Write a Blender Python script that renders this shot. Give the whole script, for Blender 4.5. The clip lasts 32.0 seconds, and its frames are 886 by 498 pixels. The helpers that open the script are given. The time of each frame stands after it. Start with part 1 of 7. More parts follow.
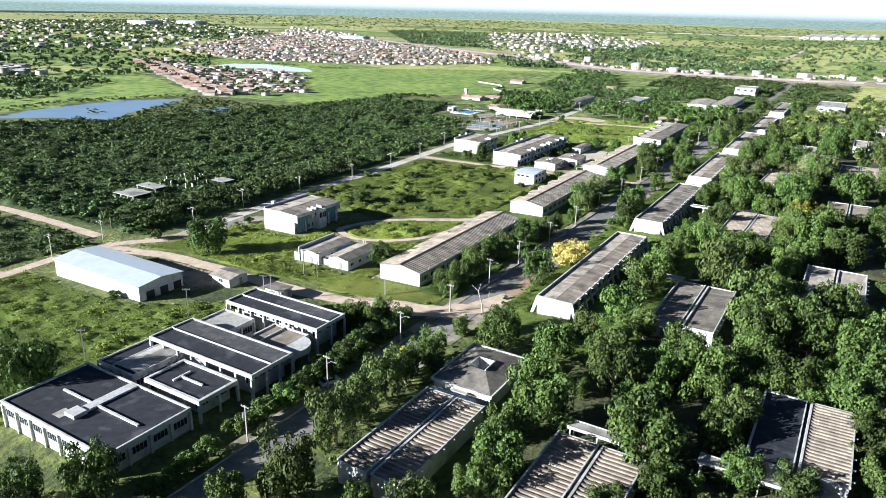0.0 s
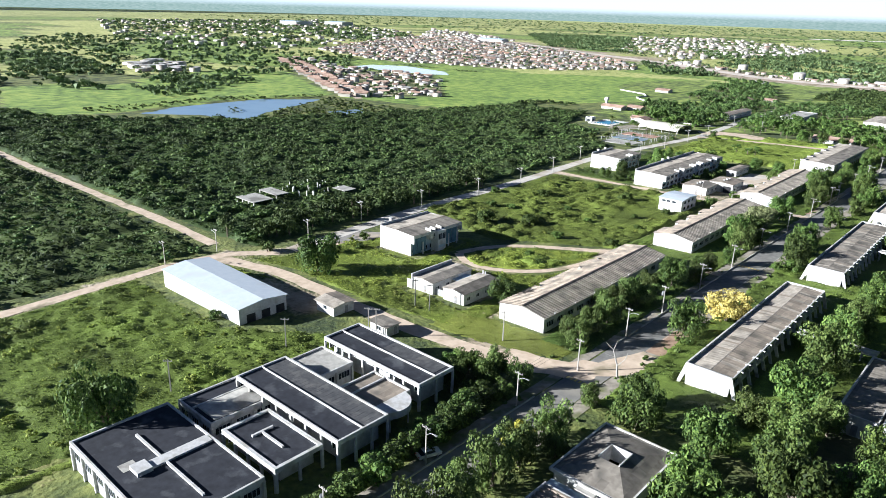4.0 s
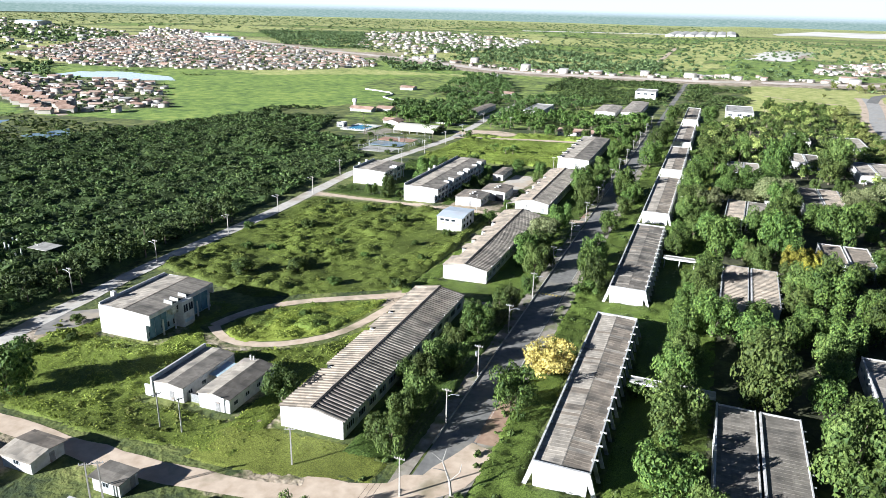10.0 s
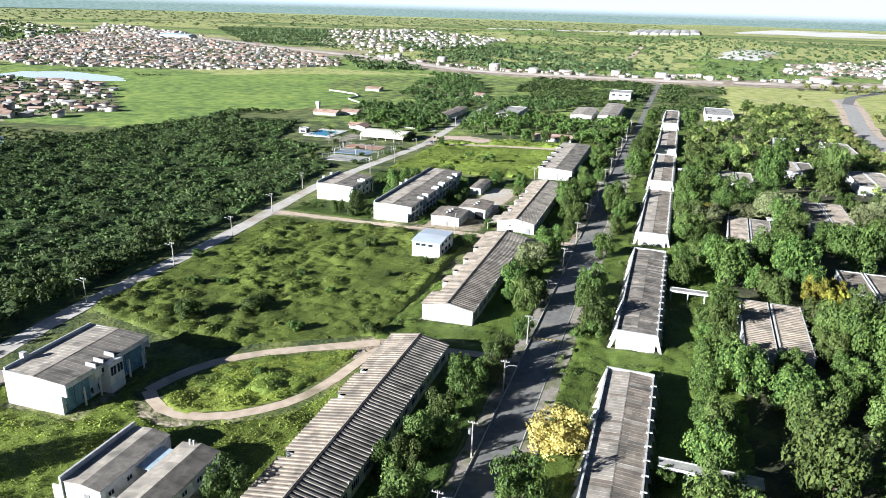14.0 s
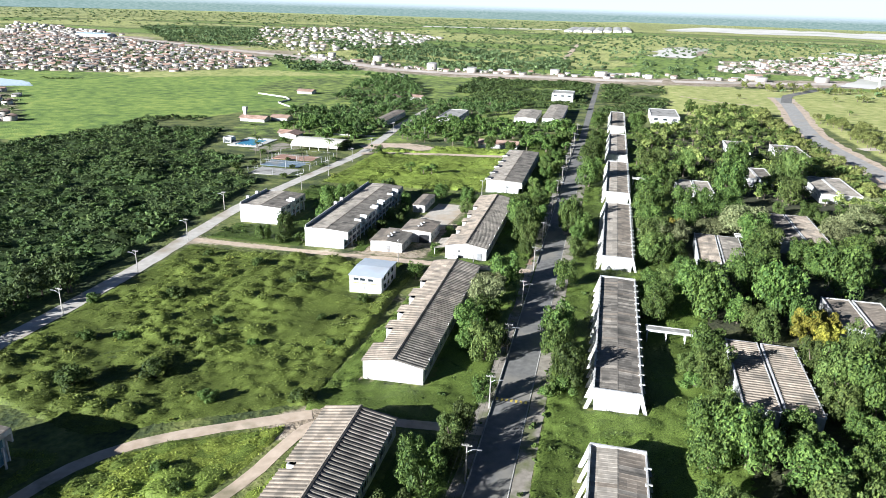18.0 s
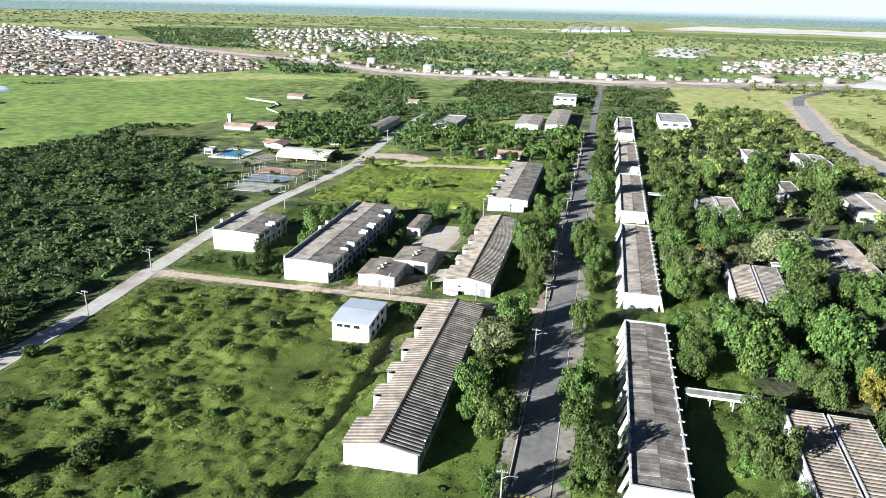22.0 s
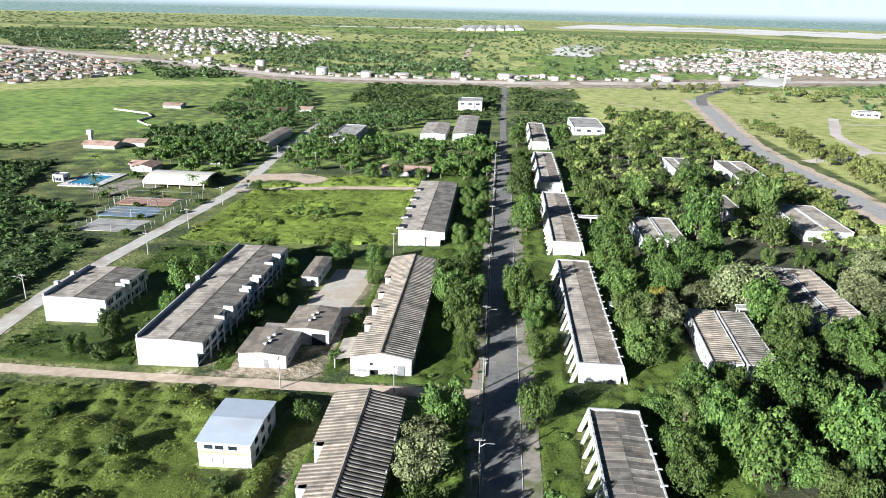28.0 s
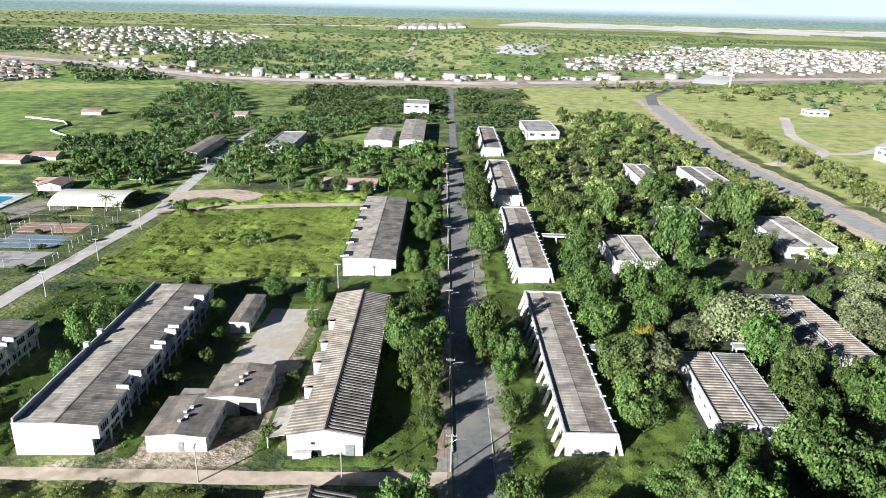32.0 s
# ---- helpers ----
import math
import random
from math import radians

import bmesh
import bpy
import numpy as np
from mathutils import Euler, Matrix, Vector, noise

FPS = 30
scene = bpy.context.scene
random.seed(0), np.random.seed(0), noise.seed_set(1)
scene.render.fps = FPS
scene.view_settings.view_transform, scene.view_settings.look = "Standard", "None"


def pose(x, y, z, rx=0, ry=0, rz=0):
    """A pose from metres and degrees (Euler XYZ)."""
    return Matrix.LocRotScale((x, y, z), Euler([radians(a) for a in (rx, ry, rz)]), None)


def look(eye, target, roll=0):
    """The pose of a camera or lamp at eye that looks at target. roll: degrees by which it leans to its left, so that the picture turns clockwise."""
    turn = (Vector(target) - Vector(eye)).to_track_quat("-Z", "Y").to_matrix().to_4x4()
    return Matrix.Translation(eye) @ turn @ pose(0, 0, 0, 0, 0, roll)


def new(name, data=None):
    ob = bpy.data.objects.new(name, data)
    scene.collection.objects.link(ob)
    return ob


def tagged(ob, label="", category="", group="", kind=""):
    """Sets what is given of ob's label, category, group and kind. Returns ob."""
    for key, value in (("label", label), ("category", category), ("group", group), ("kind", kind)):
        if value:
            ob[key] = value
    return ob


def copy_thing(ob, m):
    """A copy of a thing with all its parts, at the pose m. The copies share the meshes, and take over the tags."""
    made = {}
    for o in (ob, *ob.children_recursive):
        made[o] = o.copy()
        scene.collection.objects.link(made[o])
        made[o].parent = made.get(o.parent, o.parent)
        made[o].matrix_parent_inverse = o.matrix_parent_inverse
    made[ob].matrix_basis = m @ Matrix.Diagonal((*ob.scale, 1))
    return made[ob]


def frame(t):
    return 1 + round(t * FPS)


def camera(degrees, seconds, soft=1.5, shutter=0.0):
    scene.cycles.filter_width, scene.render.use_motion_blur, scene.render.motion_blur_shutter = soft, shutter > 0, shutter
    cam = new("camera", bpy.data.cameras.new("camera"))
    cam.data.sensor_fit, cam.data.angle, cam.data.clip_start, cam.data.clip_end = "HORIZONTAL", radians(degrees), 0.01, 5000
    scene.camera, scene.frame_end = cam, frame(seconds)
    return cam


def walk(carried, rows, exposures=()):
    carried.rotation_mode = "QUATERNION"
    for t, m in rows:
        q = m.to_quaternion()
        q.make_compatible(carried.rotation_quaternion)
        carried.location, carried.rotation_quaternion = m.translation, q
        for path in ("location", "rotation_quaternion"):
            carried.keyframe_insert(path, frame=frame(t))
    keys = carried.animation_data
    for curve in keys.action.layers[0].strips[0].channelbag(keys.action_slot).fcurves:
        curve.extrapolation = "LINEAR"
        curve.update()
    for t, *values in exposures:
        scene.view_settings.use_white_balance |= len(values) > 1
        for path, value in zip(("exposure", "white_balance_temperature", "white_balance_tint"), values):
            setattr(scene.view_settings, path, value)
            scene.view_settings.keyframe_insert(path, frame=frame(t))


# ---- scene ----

# ------------------------------------------------------------------ camera
PATH = [  # seconds, eye x y z, heading to the left of +y, pitch, roll
    (0, 60.16, -227.15, 70.47, 30.803, -19.268, 1.377),
    (0.5, 58.51, -224.78, 70.36, 32.337, -19.325, 1.308),
    (1, 56.86, -222.32, 70.29, 38.870, -19.409, 1.534),
    (1.5, 55.18, -219.72, 70.30, 41.662, -19.441, 1.639),
    (2, 53.44, -217.09, 70.36, 41.663, -19.412, 1.578),
    (2.5, 51.63, -214.48, 70.43, 41.693, -19.409, 1.602),
    (3, 49.75, -211.89, 70.51, 41.693, -19.387, 1.675),
    (3.5, 47.83, -209.28, 70.57, 41.704, -19.365, 1.656),
    (5.5, 39.04, -198.54, 70.80, 41.633, -19.348, 1.793),
    (6, 36.81, -195.82, 70.89, 41.629, -19.318, 1.742),
    (6.5, 34.56, -193.07, 70.98, 41.657, -19.329, 1.726),
    (7, 32.30, -190.29, 71.08, 41.667, -19.357, 1.719),
    (7.5, 30.09, -187.51, 71.21, 41.401, -19.338, 1.623),
    (8, 27.87, -184.74, 71.40, 37.673, -19.297, 1.555),
    (8.5, 25.65, -182.00, 71.64, 32.520, -19.244, 1.548),
    (9, 23.44, -179.26, 71.87, 27.766, -19.203, 1.502),
    (9.5, 21.25, -176.47, 72.00, 23.716, -19.233, 1.396),
    (10, 19.13, -173.59, 72.09, 20.831, -19.207, 1.439),
    (10.5, 17.09, -170.66, 72.18, 18.658, -19.268, 1.319),
    (11, 15.20, -167.64, 72.27, 18.439, -19.232, 1.393),
    (11.5, 13.47, -164.52, 72.35, 18.373, -19.288, 1.467),
    (12, 11.85, -161.35, 72.41, 18.364, -19.315, 1.432),
    (12.5, 10.31, -158.15, 72.46, 18.330, -19.350, 1.531),
    (13, 8.84, -154.92, 72.52, 18.301, -19.361, 1.546),
    (13.5, 7.44, -151.62, 72.54, 18.085, -19.354, 1.642),
    (15.5, 2.53, -137.85, 72.53, 15.652, -19.395, 1.698),
    (16, 1.30, -134.42, 72.53, 13.782, -19.340, 1.735),
    (16.5, 0.12, -130.99, 72.57, 12.993, -19.328, 1.715),
    (17, -1.01, -127.59, 72.62, 12.813, -19.349, 1.771),
    (18, -3.07, -120.89, 72.78, 12.767, -19.386, 1.753),
    (19, -4.81, -114.22, 72.76, 12.797, -19.413, 1.716),
    (20, -6.42, -107.39, 72.73, 12.725, -19.391, 1.661),
    (21, -8.06, -100.22, 72.76, 12.629, -19.365, 1.659),
    (22, -9.73, -92.80, 72.78, 12.570, -19.386, 1.477),
    (23, -11.28, -85.55, 72.66, 12.576, -19.337, 1.502),
    (24, -12.72, -78.29, 72.52, 12.572, -19.329, 1.488),
    (25, -14.20, -71.17, 72.43, 12.667, -19.347, 1.583),
    (25.5, -14.96, -67.66, 72.41, 12.697, -19.327, 1.667),
    (27.5, -18.22, -53.78, 72.54, 10.239, -19.338, 1.466),
    (28, -19.03, -50.27, 72.56, 4.241, -19.280, 1.506),
    (28.5, -19.83, -46.77, 72.57, 1.240, -19.270, 1.428),
    (29, -20.52, -43.32, 72.54, 0.608, -19.272, 1.477),
    (29.5, -21.10, -39.91, 72.45, 0.100, -19.278, 1.548),
    (30, -21.59, -36.47, 72.32, -0.277, -19.276, 1.606),
    (31, -22.10, -29.56, 72.19, -0.370, -19.307, 1.561),
    (32, -22.37, -22.63, 72.36, -0.379, -19.340, 1.498),
]


def aim(x, y, z, yaw, pitch, roll):
    a, b = radians(yaw), radians(pitch)
    way = Vector((-math.sin(a) * math.cos(b), math.cos(a) * math.cos(b), math.sin(b)))
    return look((x, y, z), Vector((x, y, z)) + way * 100, roll)


cam = camera(65.00, 32.0, soft=0.5)
walk(cam, [(r[0], aim(*r[1:])) for r in PATH], exposures=[(0.0, 1.50, 5720, 9), (13.0, 1.45, 5720, 9), (23.0, 1.37, 5720, 9), (32.0, 1.27, 5720, 9)])

# ------------------------------------------------------------------ light
SUN_UP = 17.5
SUN_FROM = Vector((-0.69, -0.72, 0))
world = bpy.data.worlds.new("sky")
scene.world = world
world.use_nodes = True
wn = world.node_tree.nodes
sky = wn.new("ShaderNodeTexSky")
sky.sky_type = "NISHITA"
sky.sun_disc = False
sky.sun_elevation = radians(SUN_UP)
sky.sun_rotation = math.atan2(SUN_FROM.x, SUN_FROM.y)
sky.air_density, sky.dust_density, sky.altitude = 0.5, 0.2, 1500
wn["Background"].inputs["Strength"].default_value = 0.029
world.node_tree.links.new(sky.outputs[0], wn["Background"].inputs["Color"])
sun_data = bpy.data.lights.new("sun", "SUN")
sun_data.energy, sun_data.angle, sun_data.color = 5.0, radians(0.5), (1.0, 0.95, 0.87)
sun = new("sun", sun_data)
aim_from = SUN_FROM.normalized() * math.cos(radians(SUN_UP)) + Vector((0, 0, math.sin(radians(SUN_UP))))
sun.matrix_world = look(aim_from * 300, (0, 0, 0))

# ------------------------------------------------------------------ materials
def surface(name, low, high, scale=2.0, rough=0.85, bump=0.3, stain=None, stain_scale=0.15, stain_at=0.55,
            metal=0.0, spread=0.0, detail=6.0, island=False, stretch=None, laps=None):
    """A procedural material: grain between two colours, larger stains of a third, relief, and a shift from piece to piece."""
    m = bpy.data.materials.new(name)
    m.use_nodes = True
    n, l = m.node_tree.nodes, m.node_tree.links
    b = n["Principled BSDF"]
    b.inputs["Roughness"].default_value, b.inputs["Metallic"].default_value = rough, metal
    geo = n.new("ShaderNodeNewGeometry")
    where = geo.outputs["Position"]
    if stretch:
        mp = n.new("ShaderNodeMapping")
        mp.inputs["Scale"].default_value = stretch
        l.new(where, mp.inputs["Vector"])
        where = mp.outputs["Vector"]
    grain = n.new("ShaderNodeTexNoise")
    grain.inputs["Scale"].default_value, grain.inputs["Detail"].default_value = scale, detail
    l.new(where, grain.inputs["Vector"])
    ramp = n.new("ShaderNodeValToRGB")
    ramp.color_ramp.elements[0].position, ramp.color_ramp.elements[1].position = 0.32, 0.68
    ramp.color_ramp.elements[0].color, ramp.color_ramp.elements[1].color = (*low, 1), (*high, 1)
    l.new(grain.outputs["Fac"], ramp.inputs["Fac"])
    colour = ramp.outputs["Color"]
    if stain:
        big = n.new("ShaderNodeTexNoise")
        big.inputs["Scale"].default_value, big.inputs["Detail"].default_value = stain_scale, 5.0
        l.new(where, big.inputs["Vector"])
        cut = n.new("ShaderNodeMapRange")
        cut.inputs["From Min"].default_value, cut.inputs["From Max"].default_value = stain_at - 0.06, stain_at + 0.1
        l.new(big.outputs["Fac"], cut.inputs["Value"])
        mix = n.new("ShaderNodeMixRGB")
        mix.inputs["Color2"].default_value = (*stain, 1)
        l.new(cut.outputs["Result"], mix.inputs["Fac"])
        l.new(colour, mix.inputs["Color1"])
        colour = mix.outputs["Color"]
    if spread:
        if island:
            pick = geo.outputs["Random Per Island"]
        else:
            pick = n.new("ShaderNodeObjectInfo").outputs["Random"]
        rng = n.new("ShaderNodeMapRange")
        rng.inputs["To Min"].default_value, rng.inputs["To Max"].default_value = 1 - spread, 1 + spread
        l.new(pick, rng.inputs["Value"])
        hsv = n.new("ShaderNodeHueSaturation")
        l.new(rng.outputs["Result"], hsv.inputs["Value"])
        l.new(colour, hsv.inputs["Color"])
        colour = hsv.outputs["Color"]
    if laps:
        snap, white, tone, lap = n.new("ShaderNodeVectorMath"), n.new("ShaderNodeTexWhiteNoise"), n.new("ShaderNodeMapRange"), n.new("ShaderNodeHueSaturation")
        snap.operation = "SNAP"
        snap.inputs[1].default_value = laps
        l.new(geo.outputs["Position"], snap.inputs[0])
        l.new(snap.outputs["Vector"], white.inputs["Vector"])
        tone.inputs["To Min"].default_value, tone.inputs["To Max"].default_value = 0.80, 1.20
        l.new(white.outputs["Value"], tone.inputs["Value"])
        l.new(tone.outputs["Result"], lap.inputs["Value"])
        l.new(colour, lap.inputs["Color"])
        colour = lap.outputs["Color"]
    l.new(colour, b.inputs["Base Color"])
    if bump:
        bm_ = n.new("ShaderNodeBump")
        bm_.inputs["Strength"].default_value, bm_.inputs["Distance"].default_value = bump, 0.08
        l.new(grain.outputs["Fac"], bm_.inputs["Height"])
        l.new(bm_.outputs["Normal"], b.inputs["Normal"])
    return m


def leafy(name, dark, light, hue=0.011, spread=0.32):
    """Foliage: colour shifts from clump to clump and from plant to plant, some light comes through."""
    m = bpy.data.materials.new(name)
    m.use_nodes = True
    n, l = m.node_tree.nodes, m.node_tree.links
    b = n["Principled BSDF"]
    b.inputs["Roughness"].default_value, b.inputs["Specular IOR Level"].default_value = 0.7, 0.25
    geo, info = n.new("ShaderNodeNewGeometry"), n.new("ShaderNodeObjectInfo")
    ramp = n.new("ShaderNodeValToRGB")
    ramp.color_ramp.elements[0].color, ramp.color_ramp.elements[1].color = (*dark, 1), (*light, 1)
    l.new(geo.outputs["Random Per Island"], ramp.inputs["Fac"])
    hsv = n.new("ShaderNodeHueSaturation")
    for sock, lo, hi in (("Value", 1 - spread, 1 + spread), ("Hue", 0.5 - hue, 0.5 + hue)):
        rng = n.new("ShaderNodeMapRange")
        rng.inputs["To Min"].default_value, rng.inputs["To Max"].default_value = lo, hi
        l.new(info.outputs["Random"], rng.inputs["Value"])
        l.new(rng.outputs["Result"], hsv.inputs[sock])
    patch = n.new("ShaderNodeTexNoise")
    patch.inputs["Scale"].default_value = 0.06
    l.new(geo.outputs["Position"], patch.inputs["Vector"])
    pr = n.new("ShaderNodeMapRange")
    pr.inputs["From Min"].default_value, pr.inputs["From Max"].default_value = 0.3, 0.7
    pr.inputs["To Min"].default_value, pr.inputs["To Max"].default_value = 0.65, 1.35
    l.new(patch.outputs["Fac"], pr.inputs["Value"])
    fine, fr, both = n.new("ShaderNodeTexNoise"), n.new("ShaderNodeMapRange"), n.new("ShaderNodeMath")
    fine.inputs["Scale"].default_value, fine.inputs["Detail"].default_value = 4.5, 3.0
    l.new(geo.outputs["Position"], fine.inputs["Vector"])
    fr.inputs["From Min"].default_value, fr.inputs["From Max"].default_value = 0.3, 0.7
    fr.inputs["To Min"].default_value, fr.inputs["To Max"].default_value = 0.45, 1.55
    l.new(fine.outputs["Fac"], fr.inputs["Value"])
    both.operation = "MULTIPLY"
    l.new(fr.outputs["Result"], both.inputs[0])
    l.new(pr.outputs["Result"], both.inputs[1])
    hsv2 = n.new("ShaderNodeHueSaturation")
    l.new(both.outputs[0], hsv2.inputs["Value"])
    l.new(ramp.outputs["Color"], hsv.inputs["Color"])
    l.new(hsv.outputs["Color"], hsv2.inputs["Color"])
    l.new(hsv2.outputs["Color"], b.inputs["Base Color"])
    thin = n.new("ShaderNodeBsdfTranslucent")
    l.new(hsv2.outputs["Color"], thin.inputs["Color"])
    mix = n.new("ShaderNodeMixShader")
    mix.inputs["Fac"].default_value = 0.12
    l.new(b.outputs["BSDF"], mix.inputs[1])
    l.new(thin.outputs["BSDF"], mix.inputs[2])
    l.new(mix.outputs["Shader"], n["Material Output"].inputs["Surface"])
    return m


WHITE = surface("white_plaster", (0.49, 0.485, 0.475), (0.62, 0.612, 0.60), 1.5, 0.8, 0.1, (0.40, 0.385, 0.35), 0.45, 0.57)
OLDWHITE = surface("stained_white_plaster", (0.55, 0.54, 0.50), (0.74, 0.73, 0.69), 1.2, 0.85, 0.15, (0.30, 0.29, 0.26), 0.5, 0.56)
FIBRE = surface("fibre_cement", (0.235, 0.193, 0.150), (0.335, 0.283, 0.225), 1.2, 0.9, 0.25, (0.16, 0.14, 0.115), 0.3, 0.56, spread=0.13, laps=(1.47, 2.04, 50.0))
# also the shaded tone of east roof slopes, put into the colour
FIBRE_DARK = surface("weathered_shaded_fibre_cement", (0.165, 0.145, 0.12), (0.25, 0.225, 0.19), 1.2, 0.9, 0.25, (0.11, 0.10, 0.085), 0.3, 0.56, spread=0.22, laps=(1.47, 2.04, 50.0))
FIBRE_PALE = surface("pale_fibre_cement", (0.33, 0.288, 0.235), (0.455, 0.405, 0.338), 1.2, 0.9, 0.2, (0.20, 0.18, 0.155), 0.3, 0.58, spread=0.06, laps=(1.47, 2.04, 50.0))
BITUMEN = surface("bitumen_roof", (0.012, 0.014, 0.021), (0.028, 0.031, 0.042), 0.8, 0.8, 0.2, (0.085, 0.09, 0.10), 0.3, 0.62)
SLAB = surface("concrete_slab", (0.34, 0.33, 0.30), (0.48, 0.46, 0.42), 1.0, 0.9, 0.2, (0.20, 0.19, 0.17), 0.2, 0.56)
ZINC = surface("painted_metal_roof", (0.53, 0.59, 0.65), (0.60, 0.65, 0.70), 0.6, 0.45, 0.05, (0.50, 0.52, 0.55), 0.15, 0.62, spread=0.04)
# near-black that puts the shade inside openings into the colour
DARK = surface("shade_black", (0.012, 0.013, 0.015), (0.03, 0.03, 0.034), 1.0, 0.4, 0.0)
ASPHALT = surface("worn_asphalt", (0.15, 0.146, 0.137), (0.235, 0.228, 0.212), 0.7, 0.95, 0.1, (0.27, 0.25, 0.21), 0.09, 0.56)
DIRT = surface("packed_dirt", (0.50, 0.385, 0.280), (0.66, 0.535, 0.41), 0.5, 1.0, 0.3, (0.22, 0.19, 0.11), 0.12, 0.62)
PAVE = surface("worn_pavement", (0.24, 0.21, 0.17), (0.38, 0.34, 0.28), 0.8, 0.95, 0.2, (0.15, 0.16, 0.07), 0.25, 0.54)
BARK = surface("bark", (0.10, 0.08, 0.06), (0.2, 0.165, 0.125), 4.0, 0.95, 0.5)
CONCRETE = surface("pole_concrete", (0.28, 0.265, 0.24), (0.38, 0.36, 0.33), 3.0, 0.9, 0.2)
STEEL = surface("grey_steel", (0.35, 0.36, 0.37), (0.5, 0.5, 0.5), 3.0, 0.5, 0.1, metal=0.6)
LEAF = leafy("mango_leaves", (0.034, 0.068, 0.017), (0.130, 0.190, 0.040))
LEAF_LIGHT = leafy("light_leaves", (0.055, 0.094, 0.024), (0.152, 0.202, 0.050))
LEAF_GREY = leafy("grey_green_leaves", (0.105, 0.122, 0.052), (0.240, 0.255, 0.118))
LEAF_YELLOW = leafy("yellow_blossom", (0.40, 0.33, 0.09), (0.66, 0.55, 0.18))
SCRUB = leafy("scrub_leaves", (0.036, 0.069, 0.024), (0.132, 0.190, 0.052))
LAWN_GRASS = leafy("verge_grass", (0.052, 0.090, 0.019), (0.138, 0.190, 0.037), 0.0, 0.0)
GRASS = leafy("tall_grass", (0.105, 0.150, 0.027), (0.25, 0.312, 0.058), 0.0, 0.0)
GRASS_FIELD = leafy("field_grass", (0.082, 0.115, 0.023), (0.235, 0.278, 0.054), 0.0, 0.0)
LEAF_FIELD = leafy("field_bush_leaves", (0.085, 0.11, 0.024), (0.28, 0.305, 0.06), 0.0, 0.0)
LEAF_MEADOW = leafy("meadow_bush_leaves", (0.11, 0.15, 0.027), (0.33, 0.385, 0.065), 0.0, 0.0)
# pale blue base colour makes up for a weak reflection of the sky
WATER = surface("lake_water_sky_tint", (0.30, 0.43, 0.55), (0.36, 0.49, 0.60), 0.05, 0.03, 0.0)
WATER.node_tree.nodes["Principled BSDF"].inputs["Specular IOR Level"].default_value = 1.0

# ------------------------------------------------------------------ tools
def rise(x, y):
    """Height of the land: it falls gently to the wetland on the -x side."""
    x = np.clip(x, -271, 60)
    return 0.0379 * x - 0.0026 * np.clip(y, -200, 500) + 7.0e-5 * x * x - 0.51


def gz(x, y):
    return float(rise(x, y))


def part(name, bm, material, parent=None, label="", at=(0, 0, 0)):
    """Links a bmesh as one mesh object under a thing or a part."""
    me = bpy.data.meshes.new(name)
    bm.to_mesh(me)
    bm.free()
    me.materials.append(material)
    return piece(name, me, parent, at, label)


def piece(name, me, parent=None, at=(0, 0, 0), label="", rz=0.0):
    """Links one more object on a mesh that others may share."""
    ob = new(name, me)
    ob.parent = parent
    ob.location = at
    if rz:
        ob.rotation_euler = (0, 0, radians(rz))
    if me.name in PANE_OF:
        piece("pane", PANE_OF[me.name], ob)
    return tagged(ob, label)


PANE_OF = {}


def thing(name, x, y, label, category, group="", rz=0.0, z=None, kind=""):
    ob = new(name)
    ob.location = (x, y, gz(x, y) if z is None else z)
    ob.rotation_euler = (0, 0, radians(rz))
    ob.empty_display_size = 0.5
    return tagged(ob, label, category, group, kind)


def box(bm, x0, x1, y0, y1, z0, z1):
    v = [bm.verts.new((x, y, z)) for z in (z0, z1) for x, y in ((x0, y0), (x1, y0), (x1, y1), (x0, y1))]
    for a in ((3, 2, 1, 0), (4, 5, 6, 7), (0, 1, 5, 4), (1, 2, 6, 5), (2, 3, 7, 6), (3, 0, 4, 7)):
        bm.faces.new([v[i] for i in a])
    return bm


def boxed(*sizes):
    bm = bmesh.new()
    for s in sizes:
        box(bm, *s)
    return bm


def prism(bm, outline, axis, a, b):
    """A solid whose outline (two coordinates) runs along axis from a to b."""
    def at(p, d):
        return (d, p[0], p[1]) if axis == "x" else (p[0], d, p[1]) if axis == "y" else (p[0], p[1], d)
    one, two = [bm.verts.new(at(p, a)) for p in outline], [bm.verts.new(at(p, b)) for p in outline]
    k = len(outline)
    bm.faces.new(one[::-1])
    bm.faces.new(two)
    for i in range(k):
        bm.faces.new((one[i], one[(i + 1) % k], two[(i + 1) % k], two[i]))
    bmesh.ops.recalc_face_normals(bm, faces=bm.faces)
    return bm


def mesh_of(name, verts, faces, material, smooth=False):
    """A mesh straight from arrays, for large sheets and masses."""
    me = bpy.data.meshes.new(name)
    verts, faces = np.asarray(verts, np.float32), np.asarray(faces, np.int32)
    k = faces.shape[1]
    me.vertices.add(len(verts))
    me.vertices.foreach_set("co", verts.ravel())
    me.loops.add(faces.size)
    me.loops.foreach_set("vertex_index", faces.ravel())
    me.polygons.add(len(faces))
    me.polygons.foreach_set("loop_start", np.arange(len(faces), dtype=np.int32) * k)
    me.polygons.foreach_set("loop_total", np.full(len(faces), k, np.int32))
    if smooth:
        me.polygons.foreach_set("use_smooth", np.ones(len(faces), bool))
    me.update(calc_edges=True)
    me.materials.append(material)
    return me


def inside(x, y, poly):
    """Whether points lie in a polygon of the plan."""
    x, y = np.asarray(x, float), np.asarray(y, float)
    out = np.zeros(x.shape, bool)
    for (ax, ay), (bx, by) in zip(poly, poly[1:] + poly[:1]):
        if ay != by:
            out ^= ((ay > y) != (by > y)) & (x < (bx - ax) * (y - ay) / (by - ay) + ax)
    return out


